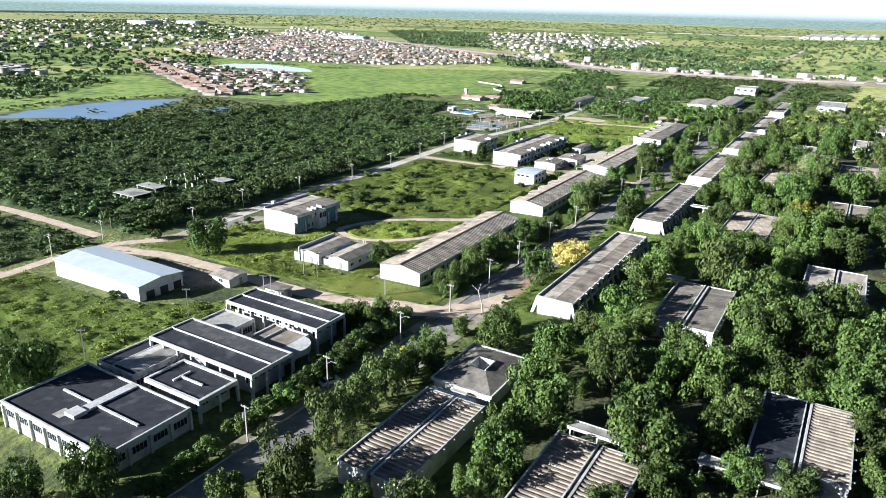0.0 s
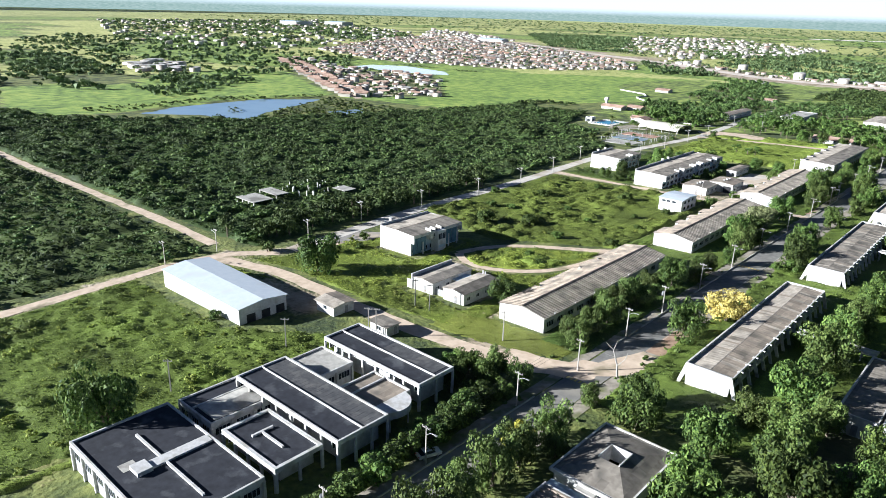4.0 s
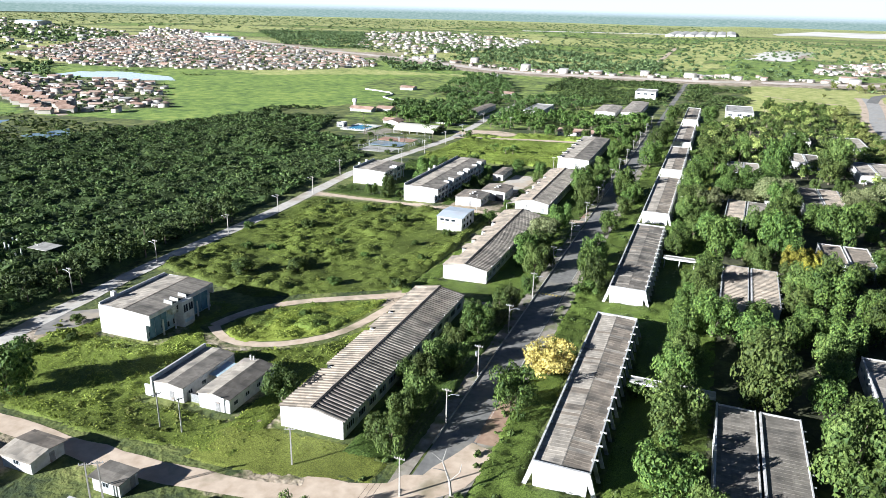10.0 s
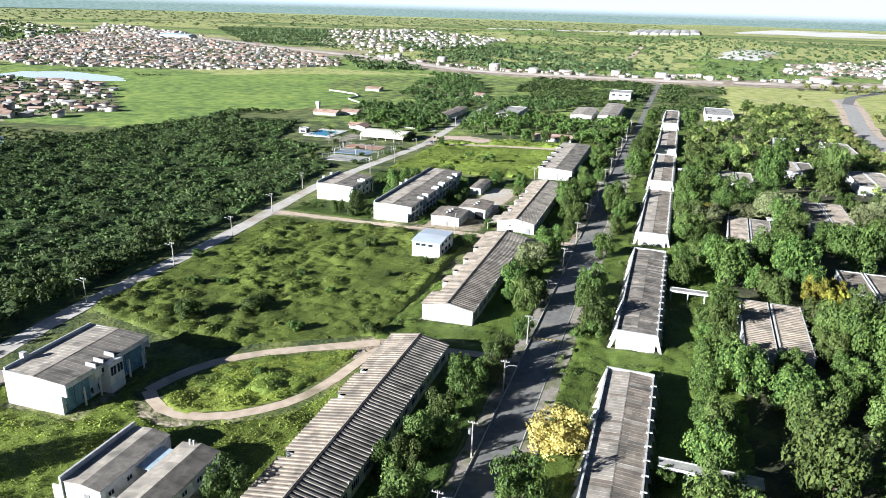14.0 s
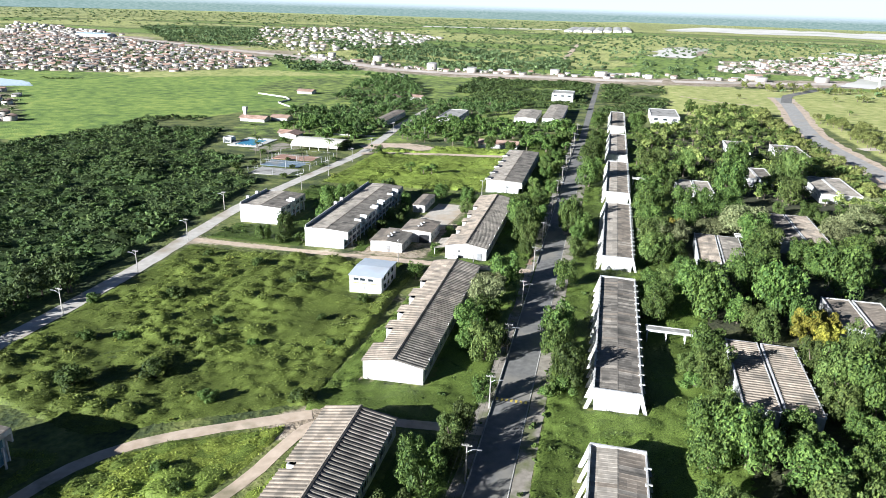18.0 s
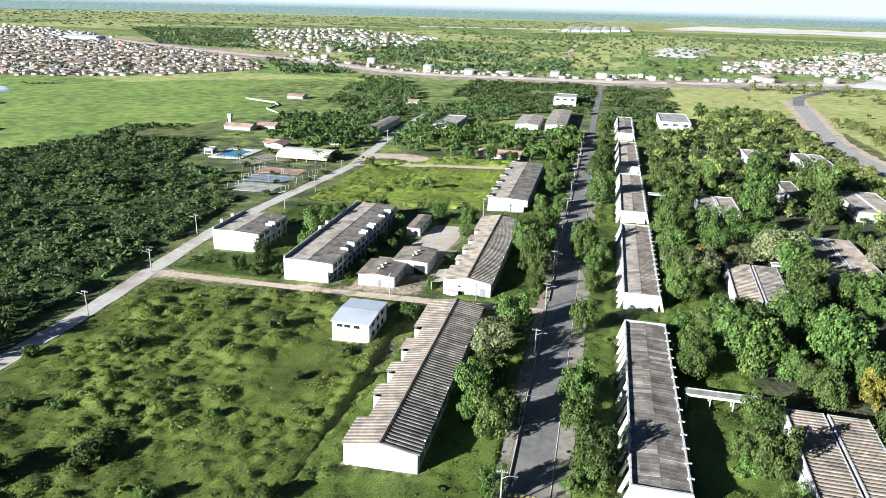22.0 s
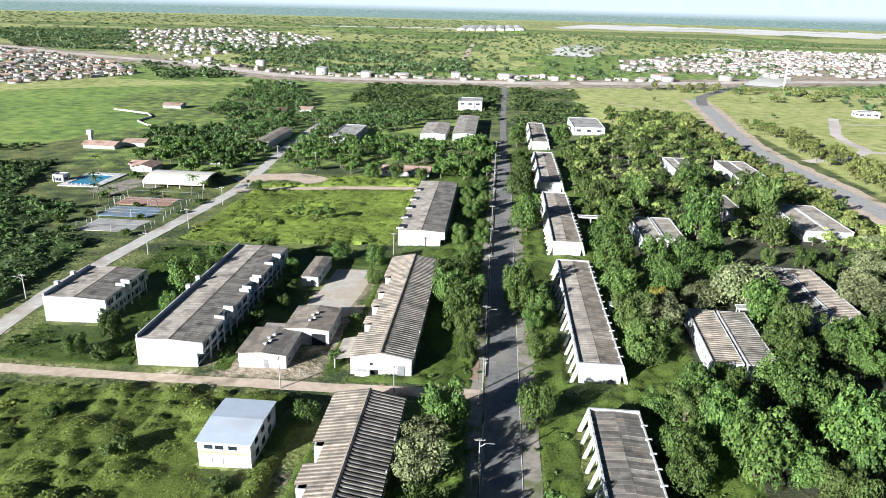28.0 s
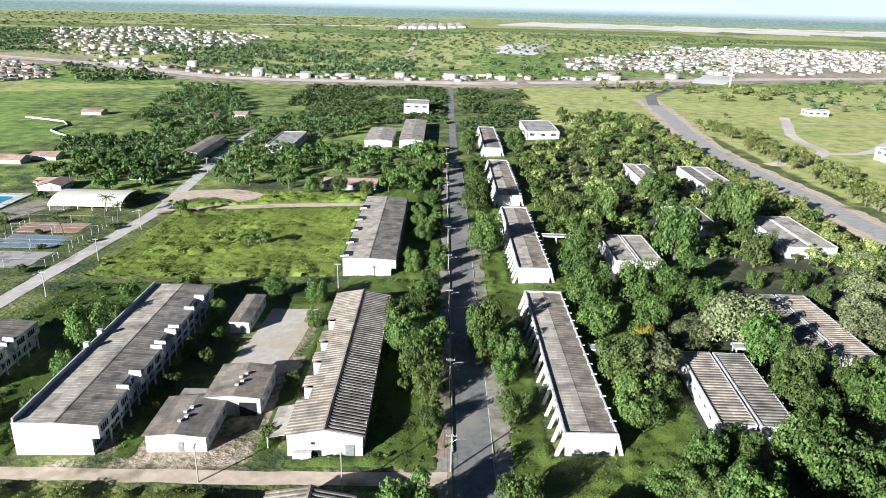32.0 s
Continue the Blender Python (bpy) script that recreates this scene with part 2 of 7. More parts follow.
def near_line(x, y, pts):
    """Distance of points from a line of the plan."""
    x, y = np.asarray(x, float), np.asarray(y, float)
    best = np.full(x.shape, 1e9)
    for (ax, ay), (bx, by) in zip(pts, pts[1:]):
        dx, dy = bx - ax, by - ay
        s = np.clip(((x - ax) * dx + (y - ay) * dy) / (dx * dx + dy * dy), 0, 1)
        best = np.minimum(best, np.hypot(x - ax - s * dx, y - ay - s * dy))
    return best


# ------------------------------------------------------------------ the land
LAKES = [[(-434, 10), (-452, 56), (-452, 117), (-420, 160), (-402, 121), (-384, 78), (-358, 60), (-386, 44), (-407, 38)],
         [(-364, 120), (-360, 152), (-341, 136), (-330, 112)],
         [(-655, 389), (-660, 436), (-618, 460), (-538, 444), (-508, 417), (-542, 398)]]
ISLAND = [(-424, 74), (-418, 82), (-394, 70), (-402, 60)]
TOWN = [(-700, 490), (-620, 518), (-527, 546), (-471, 594), (-415, 700), (-470, 800), (-636, 925), (-1043, 1165), (-1230, 1140), (-1193, 1000), (-940, 560)]
UPTOWN = [(-980, 1769), (-841, 2050), (-406, 1622), (-390, 1258), (-480, 960), (-620, 1010)]
VILLAGE = [(-777, 377), (-786, 421), (-640, 372), (-520, 388), (-480, 375), (-370, 250), (-400, 190), (-549, 258)]
EARTHWORKS = [(127, 860), (161, 1049), (517, 1475), (620, 1300), (330, 829), (228, 851)]
QUARRY = [(78, 1082), (108, 1448), (209, 1548), (168, 1246)]
WETLAND = [(-430, 180), (-319, 205), (-298, 243), (-304, 304), (-275, 316), (-262, 356), (-245, 406), (-327, 479), (-341, 555), (-255, 700), (-397, 680), (-471, 585), (-527, 538), (-600, 510), (-520, 400), (-370, 260)]
WETLAND_WEST = [(-765, 239), (-763, 348), (-435, 185), (-455, 94), (-442, -8), (-460, -63), (-640, -14), (-608, 84)]
SPORT_GREEN = [(-125, 165), (-52, 165), (-52, 262), (-122, 262)]
EAST_FIELD = [(45, 642), (71, 668), (125, 650), (300, 700), (520, 640), (480, 120), (150, 60), (141, 394), (118, 440), (103, 401), (42, 391)]
PARK_MEADOW = [(-262, 356), (-230, 270), (-140, 262), (-60, 300), (-20, 440), (-20, 690), (-255, 700), (-341, 555), (-327, 479)]
EAST_TOWN = [(200, 900), (420, 860), (700, 1000), (900, 1500), (520, 1500)]
SCRUB_LAND = [(-138, -90), (-145, 60), (-152, 158), (-172, 164), (-180, 200), (-216, 212), (-238, 274), (-300, 262), (-330, 150), (-362, 60), (-405, 0), (-440, -40), (-500, -52), (-520, -100), (-250, -95)]
SOUTH_SCRUB = [(-146, -103), (-146, -215), (-300, -240), (-430, -200), (-420, -104), (-260, -103)]
FIELD = [(-131, -20), (-131, 70), (-54, 70), (-54, -10), (-90, -30)]
SOUTH_MEADOW = [(-138, -130), (-138, -230), (-66, -230), (-64, -112), (-92, -130)]


def axis_steps(near, far, step):
    inner = np.arange(near[0], near[1] + 0.1, step)
    grow = step * np.cumsum(1.14 ** np.arange(1, 60))
    lo, hi = near[0] - grow, near[1] + grow
    return np.concatenate([[far[0]], lo[lo > far[0]][::-1], inner, hi[hi < far[1]], [far[1]]])


def ground_material():
    m = bpy.data.materials.new("grassland")
    m.use_nodes = True
    n, l = m.node_tree.nodes, m.node_tree.links
    b = n["Principled BSDF"]
    b.inputs["Roughness"].default_value = 0.95
    geo = n.new("ShaderNodeNewGeometry")
    cover = n.new("ShaderNodeVertexColor")
    cover.layer_name = "cover"
    sep = n.new("ShaderNodeSeparateColor")
    l.new(cover.outputs["Color"], sep.inputs["Color"])

    def noise_at(scale, detail=6.0):
        t = n.new("ShaderNodeTexNoise")
        t.inputs["Scale"].default_value, t.inputs["Detail"].default_value = scale, detail
        l.new(geo.outputs["Position"], t.inputs["Vector"])
        return t.outputs["Fac"]

    def ramp(fac, *stops):
        r = n.new("ShaderNodeValToRGB")
        while len(r.color_ramp.elements) < len(stops):
            r.color_ramp.elements.new(0.5)
        for e, (p, c) in zip(r.color_ramp.elements, stops):
            e.position, e.color = p, (*c, 1)
        l.new(fac, r.inputs["Fac"])
        return r.outputs["Color"]

    def blend(fac, a, c):
        x = n.new("ShaderNodeMixRGB")
        l.new(fac, x.inputs["Fac"])
        l.new(a, x.inputs["Color1"])
        l.new(c, x.inputs["Color2"])
        return x.outputs["Color"]

    fine, mid, big = noise_at(0.9), noise_at(0.13), noise_at(0.02)
    add = n.new("ShaderNodeMath")
    add.operation = "MULTIPLY_ADD"
    l.new(fine, add.inputs[0])
    add.inputs[1].default_value = 0.5
    wide = n.new("ShaderNodeMath")
    wide.operation = "MULTIPLY_ADD"
    l.new(big, wide.inputs[0])
    wide.inputs[1].default_value = 0.45
    l.new(mid, wide.inputs[2])
    l.new(wide.outputs[0], add.inputs[2])
    sub = n.new("ShaderNodeMath")
    sub.operation = "SUBTRACT"
    l.new(add.outputs[0], sub.inputs[0])
    sub.inputs[1].default_value = 0.475
    grass = ramp(sub.outputs[0], (0.3, (0.032, 0.052, 0.014)), (0.5, (0.112, 0.138, 0.032)), (0.68, (0.21, 0.23, 0.06)), (0.8, (0.27, 0.25, 0.10)))
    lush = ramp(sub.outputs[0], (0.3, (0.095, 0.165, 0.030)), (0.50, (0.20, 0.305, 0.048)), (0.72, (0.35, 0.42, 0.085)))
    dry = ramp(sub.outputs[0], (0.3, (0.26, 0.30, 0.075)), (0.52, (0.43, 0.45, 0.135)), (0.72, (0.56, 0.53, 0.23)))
    soil = ramp(sub.outputs[0], (0.3, (0.22, 0.17, 0.11)), (0.52, (0.40, 0.32, 0.23)), (0.72, (0.52, 0.44, 0.34)))

    def mask(channel, width=0.45):
        """Ragged edge: the cover's share against grain of two sizes."""
        s = n.new("ShaderNodeMath")
        s.operation = "ADD"
        l.new(channel, s.inputs[0])
        l.new(sub.outputs[0], s.inputs[1])
        r = n.new("ShaderNodeMapRange")
        r.inputs["From Min"].default_value, r.inputs["From Max"].default_value = 0.85, 0.85 + width
        l.new(s.outputs[0], r.inputs["Value"])
        return r.outputs["Result"]

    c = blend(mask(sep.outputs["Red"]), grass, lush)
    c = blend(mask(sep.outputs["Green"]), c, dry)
    c = blend(mask(sep.outputs["Blue"], 0.25), c, soil)
    # dark cover that puts the shade of trees into the ground colour
    ground_shade = ramp(sub.outputs[0], (0.3, (0.022, 0.026, 0.014)), (0.55, (0.06, 0.064, 0.028)), (0.75, (0.12, 0.125, 0.045)))
    c = blend(mask(cover.outputs["Alpha"]), c, ground_shade)
    l.new(c, b.inputs["Base Color"])
    bump = n.new("ShaderNodeBump")
    bump.inputs["Strength"].default_value, bump.inputs["Distance"].default_value = 0.7, 0.6
    l.new(fine, bump.inputs["Height"])
    l.new(bump.outputs["Normal"], b.inputs["Normal"])
    return m


def build_ground():
    xs, ys = axis_steps((-440, 200), (-4900, 4900), 5.0), axis_steps((-240, 540), (-1500, 4900), 5.0)
    gx, gy = np.meshgrid(xs, ys)
    w = len(xs)
    rng = np.random.default_rng(5)
    gzz = rise(gx, gy) + np.where((np.abs(gx) < 420) & (np.abs(gy) < 520), rng.normal(0, 0.018, gx.shape), 0)
    for lake in LAKES:
        gzz = np.where(inside(gx, gy, lake), gzz - 0.8, gzz)
    i = (np.arange(len(ys) - 1)[:, None] * w + np.arange(w - 1)).ravel()
    faces = np.stack([i, i + 1, i + w + 1, i + w], 1)
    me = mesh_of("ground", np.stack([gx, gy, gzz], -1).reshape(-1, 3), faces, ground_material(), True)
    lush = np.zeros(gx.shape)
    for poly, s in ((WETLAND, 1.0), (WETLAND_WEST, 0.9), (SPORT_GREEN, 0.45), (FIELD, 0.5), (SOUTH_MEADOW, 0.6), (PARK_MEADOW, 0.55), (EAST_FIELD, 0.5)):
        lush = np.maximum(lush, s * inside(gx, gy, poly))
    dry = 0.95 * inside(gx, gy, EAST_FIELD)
    # far fields get paler, drier cover in place of haze
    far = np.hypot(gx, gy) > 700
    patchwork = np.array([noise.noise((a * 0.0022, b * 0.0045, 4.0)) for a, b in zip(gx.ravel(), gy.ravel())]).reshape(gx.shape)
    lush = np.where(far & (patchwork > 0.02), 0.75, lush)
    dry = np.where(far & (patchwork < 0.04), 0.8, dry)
    # the outermost plain is kept pale for the same missing haze
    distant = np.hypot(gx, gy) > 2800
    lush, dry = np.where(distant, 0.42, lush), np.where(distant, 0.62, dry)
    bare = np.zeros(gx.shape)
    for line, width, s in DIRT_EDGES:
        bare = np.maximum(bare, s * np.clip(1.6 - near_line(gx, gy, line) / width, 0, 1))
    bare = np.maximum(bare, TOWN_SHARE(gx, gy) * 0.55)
    # painted shade: eastern grounds under trees, then the scrub land
    ground_shade = 0.85 * np.clip(np.minimum(np.minimum(gx - 6, 118 - gx), np.minimum(gy + 320, 345 - gy)) / 22, 0, 1)
    ground_shade = np.maximum(ground_shade, 0.55 * (inside(gx, gy, SCRUB_LAND) | inside(gx, gy, SOUTH_SCRUB)))
    col = np.stack([lush, dry, bare, ground_shade], -1).astype(np.float32)
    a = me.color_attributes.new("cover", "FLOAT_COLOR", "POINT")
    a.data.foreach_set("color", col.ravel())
    tagged(new("ground", me), "rough grassland falling to a wetland", "ground", kind="structure")


def ribbon(name, pts, width, material, label, lift=0.06, step=4.0, ragged=0.0, seed=1, across=4, category="road"):
    """A road laid on the land along a line of the plan, with uneven edges where it is a dirt track."""
    r = random.Random(seed)
    p = [Vector(q) for q in pts]
    line = []
    for a, b in zip(p, p[1:]):
        k = max(1, int((b - a).length / step))
        line += [a.lerp(b, i / k) for i in range(k)]
    line.append(p[-1])
    for _ in range(3):
        line = [line[0]] + [(line[i - 1] + line[i] * 2 + line[i + 1]) / 4 for i in range(1, len(line) - 1)] + [line[-1]]
    verts, faces = [], []
    for i, q in enumerate(line):
        d = (line[min(i + 1, len(line) - 1)] - line[max(i - 1, 0)]).normalized()
        side = Vector((d.y, -d.x))
        e0, e1 = -width / 2 * (1 + ragged * r.uniform(-1, 1)), width / 2 * (1 + ragged * r.uniform(-1, 1))
        for j in range(across + 1):
            s = e0 + (e1 - e0) * j / across
            x, y = q.x + side.x * s, q.y + side.y * s
            verts.append((x, y, gz(x, y) + lift))
    for i in range(len(line) - 1):
        for j in range(across):
            k = i * (across + 1) + j
            faces.append((k, k + 1, k + across + 2, k + across + 1))
    return tagged(new(name, mesh_of(name, verts, faces, material, True)), label, category, kind="structure")

# ------------------------------------------------------------------ roads and tracks
SIDE_STREET = [(-138, 77), (-110, 75.5), (-77, 74.5), (-50, 73.5), (-20, 73)]
WEST_ROAD = [(-128, -84), (-131, -50), (-134, -20), (-134.5, 43), (-137, 77), (-140, 117), (-137, 160), (-133, 200), (-130, 234), (-134, 290), (-138, 330), (-140, 420)]
SOUTH_TRACK = [(-137, -230), (-137, -155), (-141, -119), (-139, -100), (-128, -88)]
DIRT_STREET = [(-137, -104), (-112, -98), (-77, -99.5), (-60, -99.5), (-43, -98.5), (-28, -95), (-14, -92)]
LOOP = [(-88, -49), (-82, -55), (-76, -56.5), (-66, -52), (-58, -45), (-53.5, -32), (-52.5, -18), (-50, -13), (-38, -13), (-19, -12)]
LOOP_BACK = [(-88, -49), (-86, -38), (-80, -30), (-70, -24), (-58, -17), (-52, -14)]
CROSS_STREET = [(-130, 232), (-110, 238), (-80, 242), (-50, 243), (-40, 243)]
AVENUE = [(150, 60), (136, 160), (130, 208), (128, 258), (124.5, 310), (124, 352), (129.5, 408), (139, 472), (146, 530), (150, 580)]
DIAGONAL = [(-420, -100), (-319, -100), (-247, -98), (-181, -96.5), (-150, -98)]
HIGHWAY = [(-1300, 1340), (-1067, 1201), (-655, 960), (-474, 879), (-253, 738), (-76, 718), (16, 690), (48, 682), (151, 715), (330, 790), (700, 900)]
DIRT_EDGES = [(SIDE_STREET, 3.0, 0.5), (WEST_ROAD, 3.2, 0.55), (SOUTH_TRACK, 3.0, 0.55), (DIRT_STREET, 2.6, 0.5), (LOOP, 1.5, 0.35),
              ([(-44, -94), (-30, -93), (-20, -92)], 3.5, 0.6), ([(-118, -112), (-88, -108)], 6.0, 0.8), ([(-90, -56), (-66, -62), (-52, -84)], 6.0, 0.5), ([(-60, 118), (-56, 135)], 7.0, 0.6), (HIGHWAY, 38.0, 0.85), ([(-76, 84), (-62, 79), (-52, 92), (-54, 112)], 7.0, 0.6), ([(-50, -4), (-44, -4)], 6.0, 0.55), ([(-55, -18), (-46, -12)], 4.0, 0.9), ([(-52, -88), (-44, -84), (-38, -90)], 2.0, 0.55), ([(-60, 44), (-52, 44)], 4.0, 0.55), ([(-127, -70), (-118, -66), (-112, -60)], 9, 0.55)]


def TOWN_SHARE(x, y):
    """Where the far town's bare lots lie."""
    t = inside(x, y, TOWN)
    v = inside(x, y, VILLAGE)
    e = inside(x, y, EARTHWORKS) | inside(x, y, QUARRY)
    u = inside(x, y, UPTOWN)
    e = e | inside(x, y, EAST_TOWN)
    return np.maximum(np.maximum(t * 0.9, v * 0.6), np.maximum(e * 1.5, u * 0.7))


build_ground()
SAND_ROAD = surface("sandy_roadworks", (0.56, 0.47, 0.40), (0.74, 0.66, 0.58), 0.05, 0.95, 0.0, (0.42, 0.38, 0.30), 0.02, 0.6)
ribbon("road_main", [(-15.5, -250), (-15.5, 0), (-15.5, 300)], 6.8, ASPHALT, "worn grey asphalt road with sandy edges")
ribbon("road_north", [(-15.5, 299.5), (-15.5, 480), (-14.5, 660)], 4.2, ASPHALT, "narrow worn grey lane between trees", 0.055, ragged=0.12, seed=61)
ribbon("junction_sand", [(-34, -96), (-23, -93.5), (-14, -87), (-10, -74)], 7.0, DIRT, "sandy wash over the road junction", 0.085, 3.0, 0.25, 62)
ribbon("road_side", SIDE_STREET, 3.4, DIRT, "pale dirt side street", 0.05, ragged=0.12, seed=2)
ribbon("road_west", WEST_ROAD, 5.6, surface("pale_road", (0.50, 0.465, 0.41), (0.63, 0.59, 0.53), 0.5, 0.95, 0.1, (0.40, 0.34, 0.26), 0.1, 0.56), "pale worn road beside the scrub", 0.07, ragged=0.08, seed=3)
ribbon("road_south", SOUTH_TRACK, 4.2, DIRT, "pale dirt track", 0.05, ragged=0.15, seed=4)
ribbon("road_dirt", DIRT_STREET, 4.8, DIRT, "wide bare dirt street", 0.06, ragged=0.15, seed=5)
ribbon("road_loop", LOOP, 2.6, DIRT, "curved dirt drive round a lawn", 0.055, ragged=0.12, seed=6)
ribbon("road_loop_back", LOOP_BACK, 3.2, DIRT, "curved dirt drive round a lawn", 0.045, ragged=0.12, seed=7)
ribbon("road_cross", CROSS_STREET, 5.4, DIRT, "pale sandy cross street", 0.09, ragged=0.1, seed=12)
ribbon("verge_avenue", AVENUE, 21.0, DIRT, "sandy shoulders of the avenue", 0.06, ragged=0.1, seed=9)
ribbon("road_avenue", AVENUE, 10.5, surface("pale_avenue", (0.34, 0.325, 0.30), (0.46, 0.44, 0.41), 0.5, 0.95, 0.1, (0.42, 0.37, 0.3), 0.1, 0.6), "broad pale grey avenue", 0.12)
ribbon("track_diagonal", DIAGONAL, 4.0, DIRT, "overgrown dirt track through scrub", 0.05, ragged=0.2, seed=8)
ribbon("road_highway", HIGHWAY, 24.0, SAND_ROAD, "distant highway under earthworks", 0.12, step=20)
for k_, lake_ in enumerate(LAKES):
    bm_ = bmesh.new()
    zl_ = min(gz(*q) for q in lake_) - 0.25
    bm_.faces.new([bm_.verts.new((*q, zl_ + 0.04)) for q in lake_])
    bmesh.ops.recalc_face_normals(bm_, faces=bm_.faces)
    if bm_.faces[:][0].normal.z < 0:
        bmesh.ops.reverse_faces(bm_, faces=bm_.faces)
    tagged(part("water_%d" % (k_ + 1), bm_, WATER), "still blue lagoon with reedy banks", "water", kind="structure")

# ------------------------------------------------------------------ shared pieces of buildings
def mesh_from(name, bm, *materials):
    me = bpy.data.meshes.new(name)
    bm.to_mesh(me)
    bm.free()
    for m in materials:
        me.materials.append(m)
    return me


def channel_mesh(name, run, drop, pitch, material, deep=0.27):
    """One deep fibre-cement channel, laid from the ridge at x = 0 down to x = -run, one pitch wide along y."""
    bm = bmesh.new()
    prof = [(0, 0), (0.46, 0), (0.54, deep), (0.92, deep), (1.0, 0)]
    rows = []
    for x, z in ((0, 0), (-run, -drop)):
        rows.append([bm.verts.new((x, p * pitch, z + h)) for p, h in prof] + [bm.verts.new((x, p * pitch, z + h - 0.05)) for p, h in reversed(prof)])
    k = len(rows[0])
    for i in range(k):
        bm.faces.new((rows[0][i], rows[0][(i + 1) % k], rows[1][(i + 1) % k], rows[1][i]))
    bm.faces.new(rows[1])
    bmesh.ops.recalc_face_normals(bm, faces=bm.faces)
    return mesh_from(name, bm, material)


def sheet_mesh(name, run, drop, pitch, material):
    """One flat roof sheet with a raised side lap, from x = 0 down to x = -run."""
    bm = bmesh.new()
    prof = [(0, 0.03), (0.09, 0.06), (0.16, 0.03), (1.0, 0.03), (1.0, -0.03), (0, -0.03)]
    rows = [[bm.verts.new((x, p * pitch, z + h)) for p, h in prof] for x, z in ((0, 0), (-run, -drop))]
    for i in range(6):
        bm.faces.new((rows[0][i], rows[0][(i + 1) % 6], rows[1][(i + 1) % 6], rows[1][i]))
    bm.faces.new(rows[0])
    bm.faces.new(rows[1])
    bmesh.ops.recalc_face_normals(bm, faces=bm.faces)
    return mesh_from(name, bm, material)


def window_mesh(name, wide, high, bars=2):
    """A window facing -x at x = 0: one frame with bars, and the dark glass that is set into it."""
    w, f = wide / 2, 0.08
    ys = [-w, -w + f] + [q for i in range(bars) for q in (-w + wide * (i + 1) / (bars + 1) - 0.03, -w + wide * (i + 1) / (bars + 1) + 0.03)] + [w - f, w]
    zs = [0, f, high - f, high]
    bm = bmesh.new()
    v = [[bm.verts.new((-0.06, y, z)) for z in zs] for y in ys]
    for i in range(len(ys) - 1):
        for j in range(3):
            if j != 1 or i % 2 == 0:
                bm.faces.new((v[i][j], v[i][j + 1], v[i + 1][j + 1], v[i + 1][j]))
    back = bmesh.ops.extrude_face_region(bm, geom=bm.faces[:])["geom"]
    bmesh.ops.translate(bm, verts=[g for g in back if isinstance(g, bmesh.types.BMVert)], vec=(0.14, 0, 0))
    bmesh.ops.recalc_face_normals(bm, faces=bm.faces)
    me = mesh_from(name, bm, FRAME)
    PANE_OF[me.name] = mesh_from("pane", boxed((0.0, 0.04, -w + f / 2, w - f / 2, f / 2, high - f / 2)), GLASS)
    return me


FRAME = surface("window_frame", (0.45, 0.47, 0.48), (0.6, 0.6, 0.6), 2, 0.6, 0.0)
GLASS = surface("dark_glass", (0.015, 0.02, 0.025), (0.03, 0.04, 0.05), 0.7, 0.08, 0.0)
BLUEWALL = surface("pale_blue_wall", (0.36, 0.48, 0.56), (0.48, 0.58, 0.64), 1.5, 0.8, 0.1, (0.3, 0.36, 0.4), 0.4, 0.58)
WIN_LONG, WIN_SMALL, WIN_TALL = window_mesh("window", 2.9, 1.5, 3), window_mesh("window", 1.3, 1.0, 1), window_mesh("window", 1.6, 2.1, 1)
RUST = surface("faded_steel_door", (0.2, 0.2, 0.2), (0.32, 0.31, 0.3), 2, 0.6, 0.1, (0.2, 0.12, 0.07), 0.8, 0.6)
DOOR = mesh_from("door", boxed((-0.05, 0.08, -0.5, 0.5, 0, 2.1)), RUST)

# ------------------------------------------------------------------ the pavilions with splayed legs
PAV_SHEET = {m.name: sheet_mesh("roof_sheet", 4.42, 0.28, 1.02, m) for m in (FIBRE, FIBRE_DARK, FIBRE_PALE)}
bm = bmesh.new()
prism(bm, [(-1.85, -1.2), (-1.25, -1.2), (0.42, 4.0), (0.42, 4.45), (-0.10, 4.45)], "y", -0.2, 0.2)
LEG = mesh_from("buttress", bm, OLDWHITE)
bm = bmesh.new()
prism(bm, [(-1.85, -1.2), (-1.20, -1.2), (0.50, 3.6), (0.50, 4.5), (-0.14, 4.5)], "y", -0.24, 0.24)
LEG_END = mesh_from("buttress", bm, WHITE)
bm = boxed((-0.55, 0.1, -0.13, 0.13, 0, 0.2))
KNOB = mesh_from("gutter_spout", bm, WHITE)


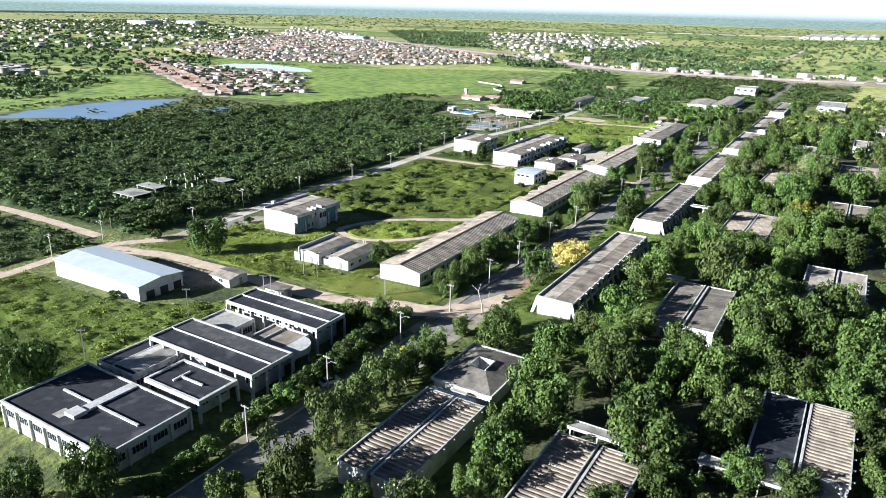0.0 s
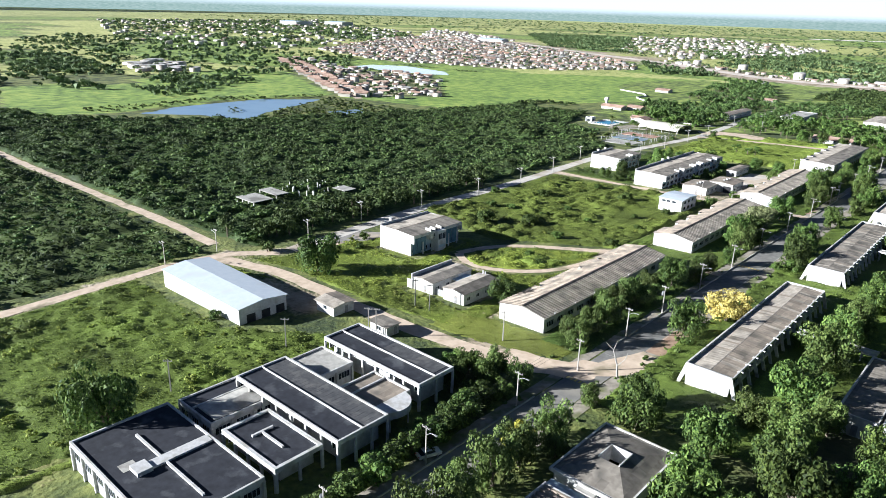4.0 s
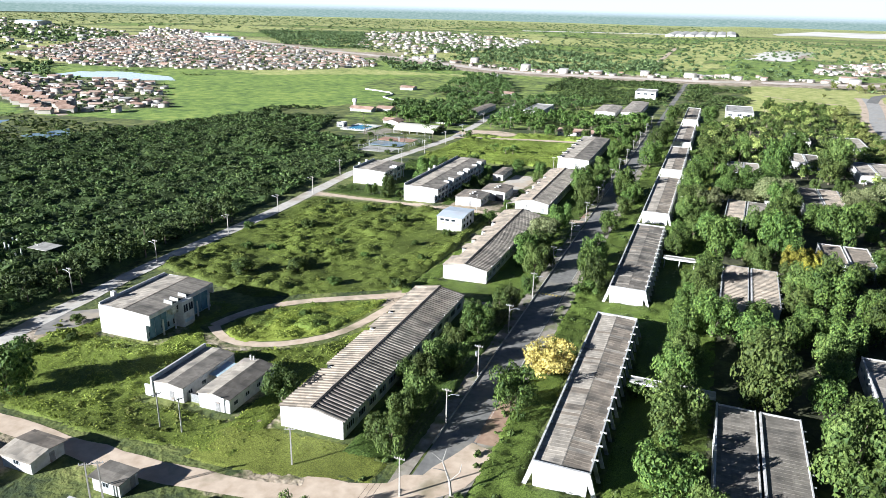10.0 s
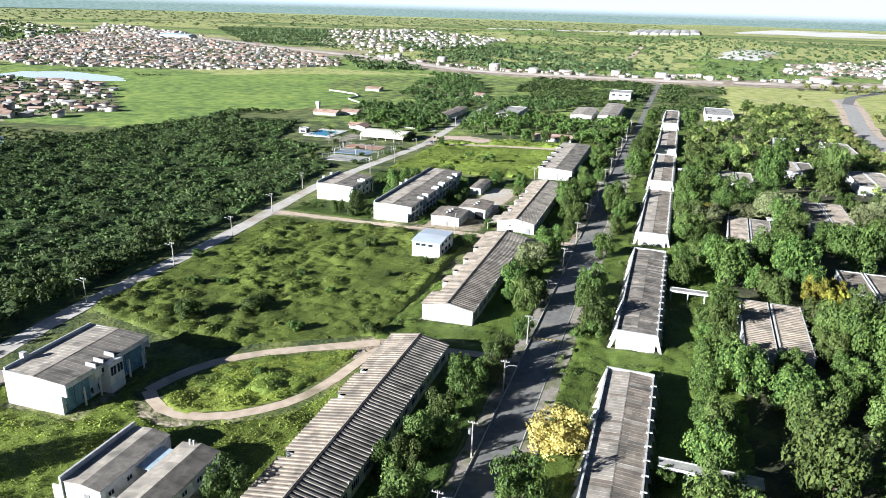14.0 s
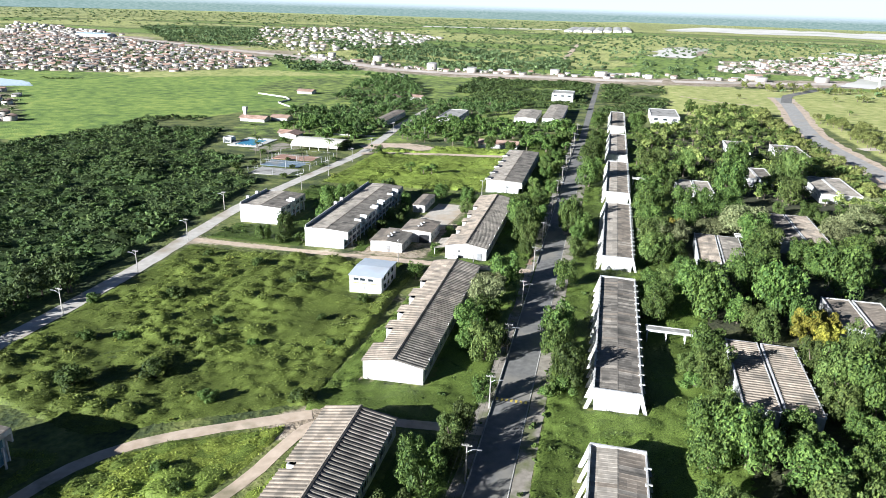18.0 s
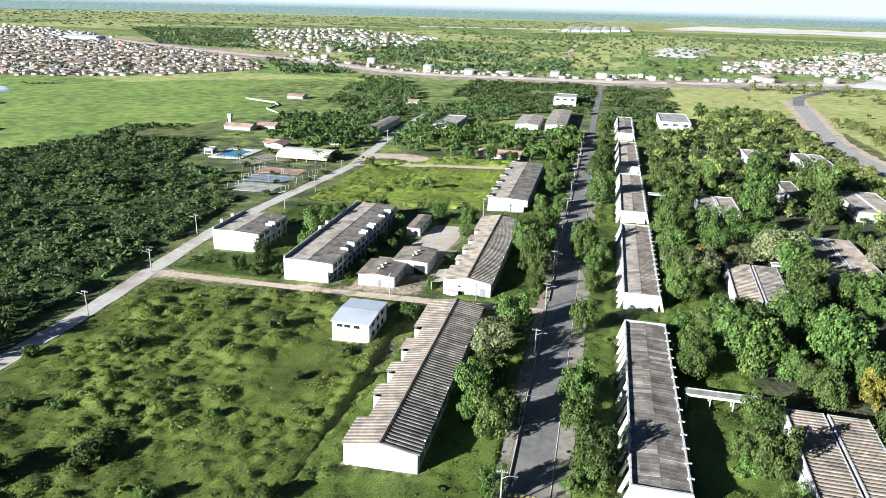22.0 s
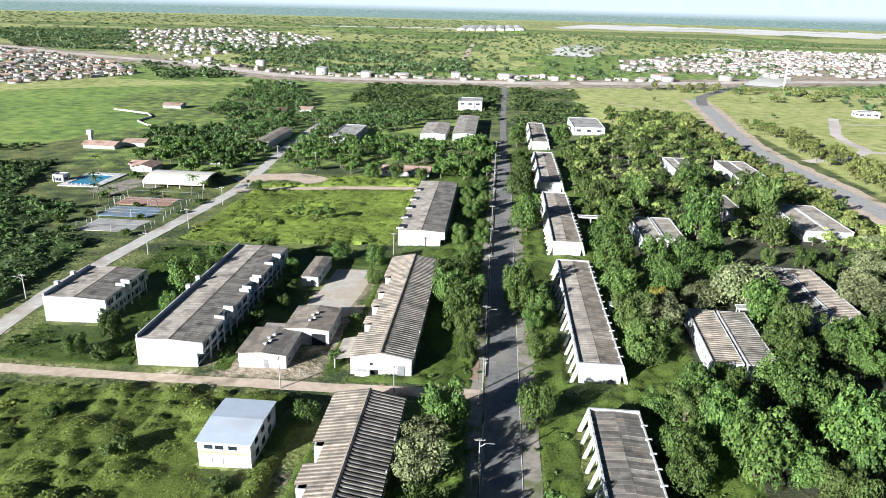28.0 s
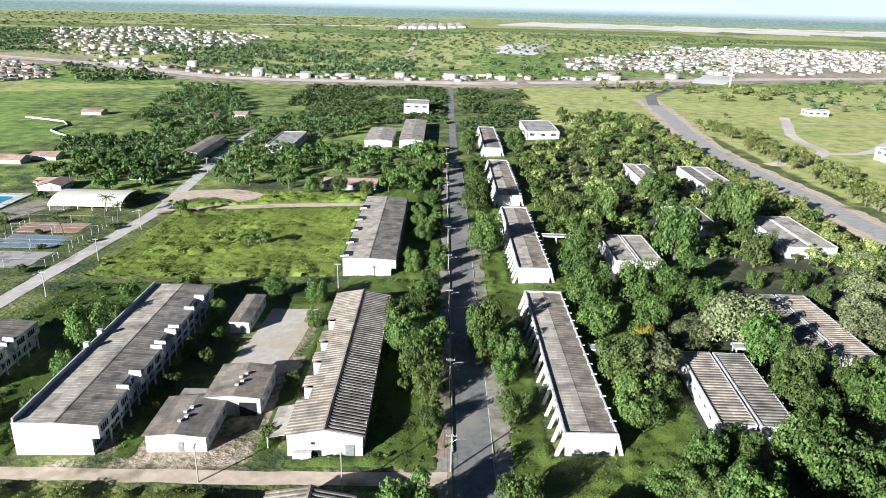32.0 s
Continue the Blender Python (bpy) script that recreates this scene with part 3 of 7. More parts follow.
def pavilion(y0, y1, west, east, label, plain):
    """A long low building with a row of splayed legs down each side."""
    w, n = 9.05, y1 - y0
    e = thing("pavilion", 0, y0, label, "building", "pavilions in a row", z=gz(4.5, (y0 + y1) / 2))
    for name, y in (("end_wall", 0.0), ("end_wall", n - 0.3)):
        bm = bmesh.new()
        prism(bm, [(0.35, -1.2), (w - 0.35, -1.2), (w, 4.52), (0, 4.52)], "y", y, y + 0.3)
        part(name, bm, WHITE, e, "white plastered end wall")
    for x, s in ((0.75, 0), (w - 0.75, 1)):
        part("side_wall", boxed((x - 0.12, x + 0.12, 0.3, n - 0.3, -1.2, 1.25), (x - 0.12, x + 0.12, 0.3, n - 0.3, 3.55, 4.05)), OLDWHITE, e)
        # black sheet inside the wall, in place of the unlit room
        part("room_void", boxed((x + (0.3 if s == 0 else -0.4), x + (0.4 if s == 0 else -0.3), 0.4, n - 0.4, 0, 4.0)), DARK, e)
    legs = max(2, round(n / 4.1))
    step = (n - 0.5) / legs
    for i in range(legs + 1):
        y = 0.25 + i * step
        me = LEG_END if i in (0, legs) else LEG
        piece("buttress", me, e, (0, y, 0))
        piece("buttress", me, e, (w, y, 0), rz=180)
        if 0 < i < legs:
            piece("gutter_spout", KNOB, e, (w + 0.12, y, 4.3), rz=180)
        if i < legs:
            piece("window", WIN_LONG, e, (0.70, y + step / 2, 1.6))
            piece("window", WIN_LONG, e, (w - 0.70, y + step / 2, 1.6), rz=180)
    part("parapet", boxed((-0.18, 0.16, 0.3, n - 0.3, 3.9, 4.62)), OLDWHITE, e, "stained white parapet beam")
    part("parapet", boxed((w - 0.16, w + 0.10, 0.3, n - 0.3, 3.9, 4.42)), WHITE, e)
    for y in (-0.05, n - 0.35):
        part("coping", boxed((-0.1, w + 0.1, y, y + 0.4, 4.52, 4.66)), WHITE, e)
    # black underside, for the shade below the roof
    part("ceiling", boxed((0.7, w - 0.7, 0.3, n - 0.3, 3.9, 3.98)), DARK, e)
    r = random.Random(int(y0) + 900)
    k = int((n - 0.7) / 1.02)
    for i in range(k):
        y = 0.36 + i * (n - 0.72) / k
        piece("roof_sheet", PAV_SHEET[(west if r.random() > plain else r.choice((FIBRE, FIBRE_PALE))).name], e, (4.5, y, 4.38))
        piece("roof_sheet", PAV_SHEET[(east if r.random() > plain else r.choice((FIBRE, FIBRE_DARK, FIBRE_PALE))).name], e, (4.55, y + 1.02, 4.38), rz=180)
    part("ridge_gap", boxed((4.42, 4.62, 0.36, n - 0.36, 4.36, 4.425)), FIBRE_DARK, e, "dark open ridge joint")
    return e


PAVILION_ENDS = ((-81, -18.5), (0, 61.6), (78.9, 141.6), (158.5, 221), (238, 303.5), (334, 400))
# most east slopes take a darker tone than the west
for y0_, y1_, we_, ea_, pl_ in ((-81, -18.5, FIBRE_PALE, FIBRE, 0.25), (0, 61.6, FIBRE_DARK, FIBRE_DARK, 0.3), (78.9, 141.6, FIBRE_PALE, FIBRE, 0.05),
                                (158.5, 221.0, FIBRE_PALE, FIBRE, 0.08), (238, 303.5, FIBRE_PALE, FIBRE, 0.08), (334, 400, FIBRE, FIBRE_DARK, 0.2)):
    pavilion(y0_, y1_, we_, ea_, "long white pavilion on splayed legs with patched grey sheet roof", pl_)

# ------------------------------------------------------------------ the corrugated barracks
# east channels darker and shallower: turned from the sun, by colour and shape
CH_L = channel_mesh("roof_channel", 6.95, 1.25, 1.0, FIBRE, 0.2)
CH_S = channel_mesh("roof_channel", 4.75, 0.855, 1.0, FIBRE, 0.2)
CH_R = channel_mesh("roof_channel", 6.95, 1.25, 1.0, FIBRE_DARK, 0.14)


def barrack(x0, y0, y1, cuts, label):
    """A long shed under a roof of deep channels; over the given stretches the western eave is cut back."""
    w, n = 13.3, y1 - y0
    e = thing("barrack", x0, y0, label, "building", "corrugated barracks", z=gz(x0 + w / 2, (y0 + y1) / 2) - 0.1)
    mid = w / 2
    for y in (0.0, n - 0.3):
        bm = bmesh.new()
        prism(bm, [(0.1, -1.2), (w - 0.1, -1.2), (w - 0.1, 4.1), (mid, 5.32), (0.1, 4.1)], "y", y, y + 0.3)
        part("gable_wall", bm, WHITE, e, "white plastered gable wall")
    ends = [0.3] + [q for c in cuts for q in c] + [n - 0.3]
    for a, b in zip(ends[::2], ends[1::2]):
        part("side_wall", boxed((0.1, 0.4, a, b, -1.2, 4.0)), WHITE, e)
    part("side_wall", boxed((w - 0.4, w - 0.1, 0.3, n - 0.3, -1.2, 4.0)), WHITE, e)
    k = int(n)
    pitch = n / k
    for i in range(k):
        y = i * n / k
        cut = any(a <= i < b for a, b in cuts)
        piece("roof_channel", CH_S if cut else CH_L, e, (mid, y, 5.40))
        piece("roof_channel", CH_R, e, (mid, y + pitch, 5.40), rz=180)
    bm = bmesh.new()
    prism(bm, [(mid - 0.35, 5.52), (mid, 5.66), (mid + 0.35, 5.52), (mid, 5.6)], "y", -0.1, n + 0.1)
    part("ridge_cap", bm, FIBRE, e)
    for a, b in cuts:
        for c in (a, b - 0.2):
            part("roof_kerb", boxed((0.42, 2.0, c, c + 0.2, -1.0, 4.1)), WHITE, e, "white return wall at a cut-back eave")
        part("side_wall", boxed((2.0, 2.25, a, b, -1.2, 4.42)), WHITE, e, "white wall set back under the eave")
    for i in range(int(n / 4.4)):
        y = 2.6 + i * 4.4
        if y < n - 2:
            piece("window", WIN_LONG, e, (1.96 if any(a - 1 < y < b + 1 for a, b in cuts) else 0.06, y, 1.5))
            piece("window", WIN_LONG, e, (w - 0.06, y, 1.5), rz=180)
    for i in range(int(n / 9)):
        piece("rainwater_stub", STUB, e, (w + 0.15, 4.0 + i * 9.0, 3.9))
    return e


STUB = mesh_from("rainwater_stub", boxed((-0.1, 0.12, -0.12, 0.12, 0, 0.75)), WHITE)
barrack(-47.6, -80.5, -17, ((15, 17), (34, 36), (44, 46)), "long white shed with deep corrugated brown-grey roof")
barrack(-47.4, 1.6, 64.6, ((8, 16), (20, 25), (29, 35), (40, 46)), "long white shed with weedy corrugated roof edge")
b3 = barrack(-47.9, 79.6, 142, ((11, 16), (20, 26), (30, 35), (40, 46)), "long white shed with corrugated roof and lean-to")
bm = bmesh.new()
prism(bm, [(-4.0, 2.1), (0.0, 2.9), (0.0, 3.02), (-4.0, 2.22)], "y", 2.0, 12.0)
part("lean_to_roof", bm, FIBRE_PALE, b3, "pale patched lean-to sheeting")
part("lean_to_post", boxed((-3.9, -3.75, 2.1, 2.25, -1, 2.1)), WHITE, b3)
part("lean_to_post", boxed((-3.9, -3.75, 11.7, 11.85, -1, 2.1)), WHITE, b3)
part("porch_wall", boxed((1.2, 4.4, -1.1, -0.1, -1, 1.3)), WHITE, b3)
part("porch_opening", boxed((4.0, 6.0, -0.06, 0.0, 0.2, 1.3)), DARK, b3)
part("grille_door", boxed((10.2, 11.7, -0.12, 0.0, -0.3, 2.6)), STEEL, b3, "grey lattice steel door")
part("vent", boxed((4.3, 4.9, -0.1, 0.0, 2.5, 2.9)), DARK, b3)

# ------------------------------------------------------------------ the twin annexes
TWIN = {m.name: channel_mesh("roof_channel", 6.1, 0.10, 1.0, m) for m in (FIBRE, FIBRE_PALE, FIBRE_DARK)}
TWIN_FLAT = {m.name: sheet_mesh("roof_sheet", 6.1, 0.10, 1.0, m) for m in (FIBRE, FIBRE_PALE, FIBRE_DARK, BITUMEN)}


def twin(x0, x1, y0, y1, west, east, label, flat=False, h=3.8, turn=0.0):
    """Two parallel low rooms with a gutter lane between them."""
    n, w = y1 - y0, (x1 - x0 - 0.9) / 2
    e = thing("twin_annex", x0, y0, label, "building", "twin annexes", turn, z=gz((x0 + x1) / 2, (y0 + y1) / 2))
    for k, (x, mat) in enumerate(((0, west), (w + 0.9, east))):
        part("end_wall", boxed((x, x + w, 0, 0.25, -1, h + 0.05)), WHITE, e, "white plastered end wall")
        part("end_wall", boxed((x, x + w, n - 0.25, n, -1, h + 0.15)), WHITE, e)
        part("side_wall", boxed((x, x + 0.25, 0.25, n - 0.25, -1, h - 0.12)), WHITE, e)
        part("side_wall", boxed((x + w - 0.25, x + w, 0.25, n - 0.25, -1, h - 0.12)), WHITE, e)
        src = (TWIN_FLAT if flat or mat is BITUMEN else TWIN)[mat.name]
        c = int(n - 0.5)
        for i in range(c):
            o = piece("roof_sheet" if flat else "roof_channel", src, e, (x + w - 0.1, 0.25 + i * (n - 0.5) / c, h - 0.06))
            o.scale = ((w - 0.25) / 6.1, (n - 0.5) / c, 1)
        part("edge_beam", boxed((x - 0.12, x + 0.14, 0, n, h - 0.1, h + (0.34 if k == 0 else 0.2))), WHITE, e)
        part("edge_beam", boxed((x + w - 0.08, x + w + 0.14, 0, n, h - 0.15, h + 0.24)), WHITE if k else OLDWHITE, e)
    # black strip low in the lane, in place of the shade there
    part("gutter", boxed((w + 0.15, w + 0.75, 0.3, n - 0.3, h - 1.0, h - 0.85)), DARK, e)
    part("gutter_pipe", boxed((w + 0.62, w + 0.84, 0.4, n - 0.4, h - 0.1, h + 0.12)), WHITE, e, "white pipe along the gutter")
    for i in range(int(n / 3.2)):
        y = 1.8 + i * 3.2
        piece("gutter_spout", KNOB, e, (x1 - x0 + 0.1, y, h - 0.1), rz=180)
        piece("window", WIN_SMALL, e, (-0.02, y, 1.7))
    piece("door", DOOR, e, (w * 0.5, -0.02, 0), rz=90)
    return e


twin(27, 40.8, -79.5, -51.8, FIBRE_DARK, FIBRE_DARK, "white twin annex with dark flat roofs", True)
twin(27.0, 40.9, 0.2, 29, FIBRE, FIBRE, "white twin annex with corrugated roofs", turn=-1.3)
twin(27.6, 41.0, 81.9, 109.2, FIBRE, FIBRE_DARK, "white twin annex with corrugated roofs and white pipe", turn=-2.8)
twin(28.6, 42.2, 165, 189, FIBRE_PALE, FIBRE_PALE, "white twin annex with pale roofs", True)
twin(0.6, 12.4, -157.5, -131.5, FIBRE, FIBRE, "low twin annex with corrugated cream roofs under trees")
twin(27.0, 41.2, -162, -133, FIBRE, FIBRE, "low twin annex with striped corrugated roofs")
twin(54.2, 68.3, -125.5, -102.5, BITUMEN, FIBRE, "white twin annex with one black and one corrugated roof", h=4.2)
twin(54.5, 68.4, -46, -22.5, FIBRE_PALE, FIBRE_PALE, "white twin annex with pale grey roofs", True)
twin(54.5, 68.0, 41, 59, FIBRE, FIBRE, "white twin annex among tall trees", True)
twin(55.0, 69.5, 106, 139, FIBRE_DARK, FIBRE, "white twin annex half hidden by grey trees")
twin(57.5, 70.5, 198, 221, FIBRE_PALE, FIBRE_DARK, "white flat-roofed twin annex among trees", True)
twin(84, 99.5, 178, 211, FIBRE_PALE, FIBRE_PALE, "white flat-roofed twin annex near the avenue", True)
twin(62, 72, 264, 294, FIBRE_PALE, FIBRE_DARK, "white flat-roofed twin annex among trees", True)
twin(86, 99.5, 254, 291, FIBRE_DARK, FIBRE_PALE, "white flat-roofed twin annex near the avenue", True)


def covered_walk(x0, x1, y, label):
    """A roofed footway on posts."""
    e = thing("covered_walkway", x0, y, label, "walkway", "covered walkways", z=gz((x0 + x1) / 2, y))
    n = x1 - x0
    part("slab", boxed((0, n, -1.1, 1.1, 2.75, 2.95)), SLAB, e)
    part("fascia", boxed((0, n, -1.25, -1.1, 2.55, 3.1)), WHITE, e)
    part("fascia", boxed((0, n, 1.1, 1.25, 2.55, 3.1)), WHITE, e)
    for i in range(int(n / 4.2) + 1):
        for s in (-1, 1):
            part("post", boxed((0.4 + i * 4.2, 0.62 + i * 4.2, s * 0.95 - 0.11, s * 0.95 + 0.11, -0.8, 2.75)), WHITE, e)


for xa_, xb_, yy_ in ((11, 27, -46), (11, 27, 33.5), (11, 27.4, 113.2), (11, 28.4, 192), (42, 55, 113), (27, 36, -128), (48, 66, -127.5)):
    covered_walk(xa_, xb_, yy_, "white covered walkway linking two buildings")

# ------------------------------------------------------------------ the flat-roofed school block by the road
def flat_block(name, x0, x1, y0, y1, h, label, roof=BITUMEN, divide=(), cols=4.2, rim=0.34, group="", lip=0.32, open_side=""):
    """White walls with piers and windows, a white rim and a sunken roof; divide: kerbs on the roof, as (x0, x1, y0, y1)."""
    e = thing(name, x0, y0, label, "building", group, z=gz((x0 + x1) / 2, (y0 + y1) / 2))
    w, n = x1 - x0, y1 - y0
    t = 0.3
    so, ea = 0.3 + (2.0 if "s" in open_side else 0), w - 0.3 - (2.0 if "e" in open_side else 0)
    part("wall", boxed((0.3, ea, so, so + t, -1.2, h - 0.3)), WHITE, e)
    part("wall", boxed((0.3, ea, n - 0.3 - t, n - 0.3, -1.2, h - 0.3)), WHITE, e)
    part("wall", boxed((0.3, 0.3 + t, so + t, n - 0.3 - t, -1.2, h - 0.3)), WHITE, e)
    part("wall", boxed((ea - t, ea, so + t, n - 0.3 - t, -1.2, h - 0.3)), WHITE, e)
    for s in ((0, w, 0, rim), (0, w, n - rim, n), (0, rim, rim, n - rim), (w - rim, w, rim, n - rim)):
        part("rim", boxed((*s, h - 0.5, h + lip)), WHITE, e)
    part("roof_slab", boxed((rim, w - rim, rim, n - rim, h - 0.25, h)), roof, e, "dark weathered roof membrane" if roof is BITUMEN else "")
    for d in divide:
        part("roof_kerb", boxed((*d, h, h + 0.35)), WHITE, e)
    for axis, length, other in (("x", w, n), ("y", n, w)):
        k = max(1, round(length / cols))
        for i in range(k + 1):
            p = 0.2 + i * (length - 0.4) / k
            for side in (0, 1):
                s = (p - 0.2, p + 0.2, -0.12, 0.3) if side == 0 else (p - 0.2, p + 0.2, other - 0.3, other + 0.12)
                if axis == "y":
                    s = (s[2], s[3], s[0], s[1])
                part("pier", boxed((*s, -1.2, h - 0.5)), WHITE, e)
                if i < k and not (axis == "x" and "e" in open_side and i == k - 1):
                    c = p + (length - 0.4) / k / 2
                    if axis == "x":
                        piece("window", WIN_LONG if length / k > 3.4 else WIN_SMALL, e, (c, so - 0.03 if side == 0 else other - 0.27, h - 2.6), rz=90 if side == 0 else -90)
                    else:
                        piece("window", WIN_LONG if length / k > 3.4 else WIN_SMALL, e, (0.27 if side == 0 else ea + 0.03, c, h - 2.6), rz=0 if side == 0 else 180)
    return e


c1 = flat_block("school_block", -60.5, -31, -175.6, -159, 4.6, "large white block with black membrane roof and white kerbs", divide=((13.6, 15.6, 5.5, 16.1), (5.5, 13.6, 8.1, 8.5), (15.6, 26.5, 8.1, 8.5)))
part("roof_box", boxed((13.2, 16.0, 3.6, 6.0, 4.6, 5.3)), WHITE, c1, "white roof access box")
part("roof_patch", boxed((11.2, 13.4, 2.6, 5.0, 4.6, 4.64)), SLAB, c1)
flat_block("school_block", -60.8, -49.8, -157, -144.2, 4.4, "white wing with black and grey roof", divide=((4.0, 4.3, 0.5, 12.3),))
g_ = thing("school_roof", -56.6, -156.2, "grey slab roof of a courtyard wing", "roof", z=gz(-55, -150) + 4.55)
bm = bmesh.new()
prism(bm, [(0, 0.1), (2.9, 0.55), (6.1, 0.1), (6.1, 0.0), (0, 0.0)], "y", 0.4, 11.4)
part("slab", bm, SLAB, g_)
flat_block("school_block", -46.4, -31.3, -157, -147.8, 4.4, "white courtyard block with black sunken roof", divide=((4.8, 5.2, 2.6, 6.6), (5.2, 11.0, 4.2, 4.6)), rim=0.6, open_side="se")
GREY_ROOF = surface("grey_roof_sheet", (0.055, 0.056, 0.06), (0.095, 0.095, 0.098), 0.8, 0.8, 0.2, (0.13, 0.125, 0.12), 0.4, 0.6)
sh1 = flat_block("school_hall", -58.0, -28.6, -146.9, -135.8, 5.9, "tall white hall with black membrane roof", divide=((0.4, 29.0, 5.4, 5.55),), open_side="se")
flat_block("school_block", -59.2, -49.5, -134, -125.8, 4.4, "low white wing with grey slab roof", roof=SLAB)
sh2 = flat_block("school_hall", -59.5, -31.8, -125.0, -115.4, 5.9, "tall white hall with black membrane roof", divide=((0.4, 27.3, 4.6, 4.75),), open_side="se")
for e_, xa_, xb_, ya_, yb_ in ((sh1, 0.4, 29.0, 5.6, 10.7), (sh2, 12.0, 27.3, 4.8, 9.2)):
    for i in range(int((xb_ - xa_) / 1.1)):
        part("roof_sheet", boxed((xa_ + i * 1.1, xa_ + i * 1.1 + 1.06, ya_, yb_, 5.9, 5.95)), GREY_ROOF, e_)
flat_block("school_block", -43.5, -33.5, -135.2, -125.6, 4.2, "low white wing with pale slab roof and curved porch", roof=FIBRE, divide=((3.2, 3.5, 0.5, 9.2),))
bm = bmesh.new()
prism(bm, [(4.2 * math.cos(a), 4.2 * math.sin(a)) for a in np.linspace(-math.pi / 2, math.pi / 2, 14)], "z", 3.1, 4.5)
part("curved_canopy", bm, WHITE, thing("porch", -33.6, -131.2, "white half-round porch canopy on posts", "porch"))
for yy_ in (-133.5, -129.0):
    part("post", boxed((-30.8, -30.6, yy_ - 0.1, yy_ + 0.1, gz(-30.7, yy_) - 0.5, gz(-30.7, yy_) + 3.3)), WHITE, tagged(new("porch_post"), "white slim porch post", "post"))

# the square hipped hall with a sunken light court
u1 = thing("court_hall", -1.3, -127.2, "square hall with hipped dark roof and light well", "building")
for s_ in ((0.4, 12.4, 0.4, 0.7), (0.4, 12.4, 16.2, 16.5), (0.4, 0.7, 0.7, 16.2), (12.1, 12.4, 0.7, 16.2)):
    part("wall", boxed((*s_, -1, 3.6)), WHITE, u1)
for name_, quad_ in (("roof_slope", ((0, 0), (12.8, 0), (8.2, 6.4), (4.6, 6.4))), ("roof_slope", ((12.8, 0), (12.8, 17), (8.2, 10.4), (8.2, 6.4))),
                     ("roof_slope", ((12.8, 17), (0, 17), (4.6, 10.4), (8.2, 10.4))), ("roof_slope", ((0, 17), (0, 0), (4.6, 6.4), (4.6, 10.4)))):
    bm = bmesh.new()
    zs_ = (3.5, 3.5, 4.7, 4.7)
    top_ = [bm.verts.new((*q, z)) for q, z in zip(quad_, zs_)]
    low_ = [bm.verts.new((*q, z - 0.15)) for q, z in zip(quad_, zs_)]
    bm.faces.new(top_)
    bm.faces.new(low_[::-1])
    for i in range(4):
        bm.faces.new((top_[i], low_[i], low_[(i + 1) % 4], top_[(i + 1) % 4]))
    bmesh.ops.recalc_face_normals(bm, faces=bm.faces)
    part(name_, bm, FIBRE_DARK, u1)
part("light_well", boxed((4.5, 4.7, 6.3, 10.5, 2.2, 4.95), (8.1, 8.3, 6.3, 10.5, 2.2, 4.95), (4.7, 8.1, 10.3, 10.5, 2.2, 4.95)), WHITE, u1)
for s_ in ((-0.2, 13, -0.2, 0.1), (-0.2, 13, 16.9, 17.2), (-0.2, 0.1, 0.1, 16.9), (12.7, 13, 0.1, 16.9)):
    part("eave_beam", boxed((*s_, 3.2, 3.75)), OLDWHITE, u1)
part("porch_slab", boxed((1.0, 10.5, -3.4, -1.2, 2.6, 2.85)), BLUEWALL, u1, "pale blue porch slab")
part("porch_slab", boxed((5.0, 8.2, -1.2, 1.2, 3.0, 3.2)), SLAB, u1)

# ------------------------------------------------------------------ the two-storey halls
HALL_SHEET = {}


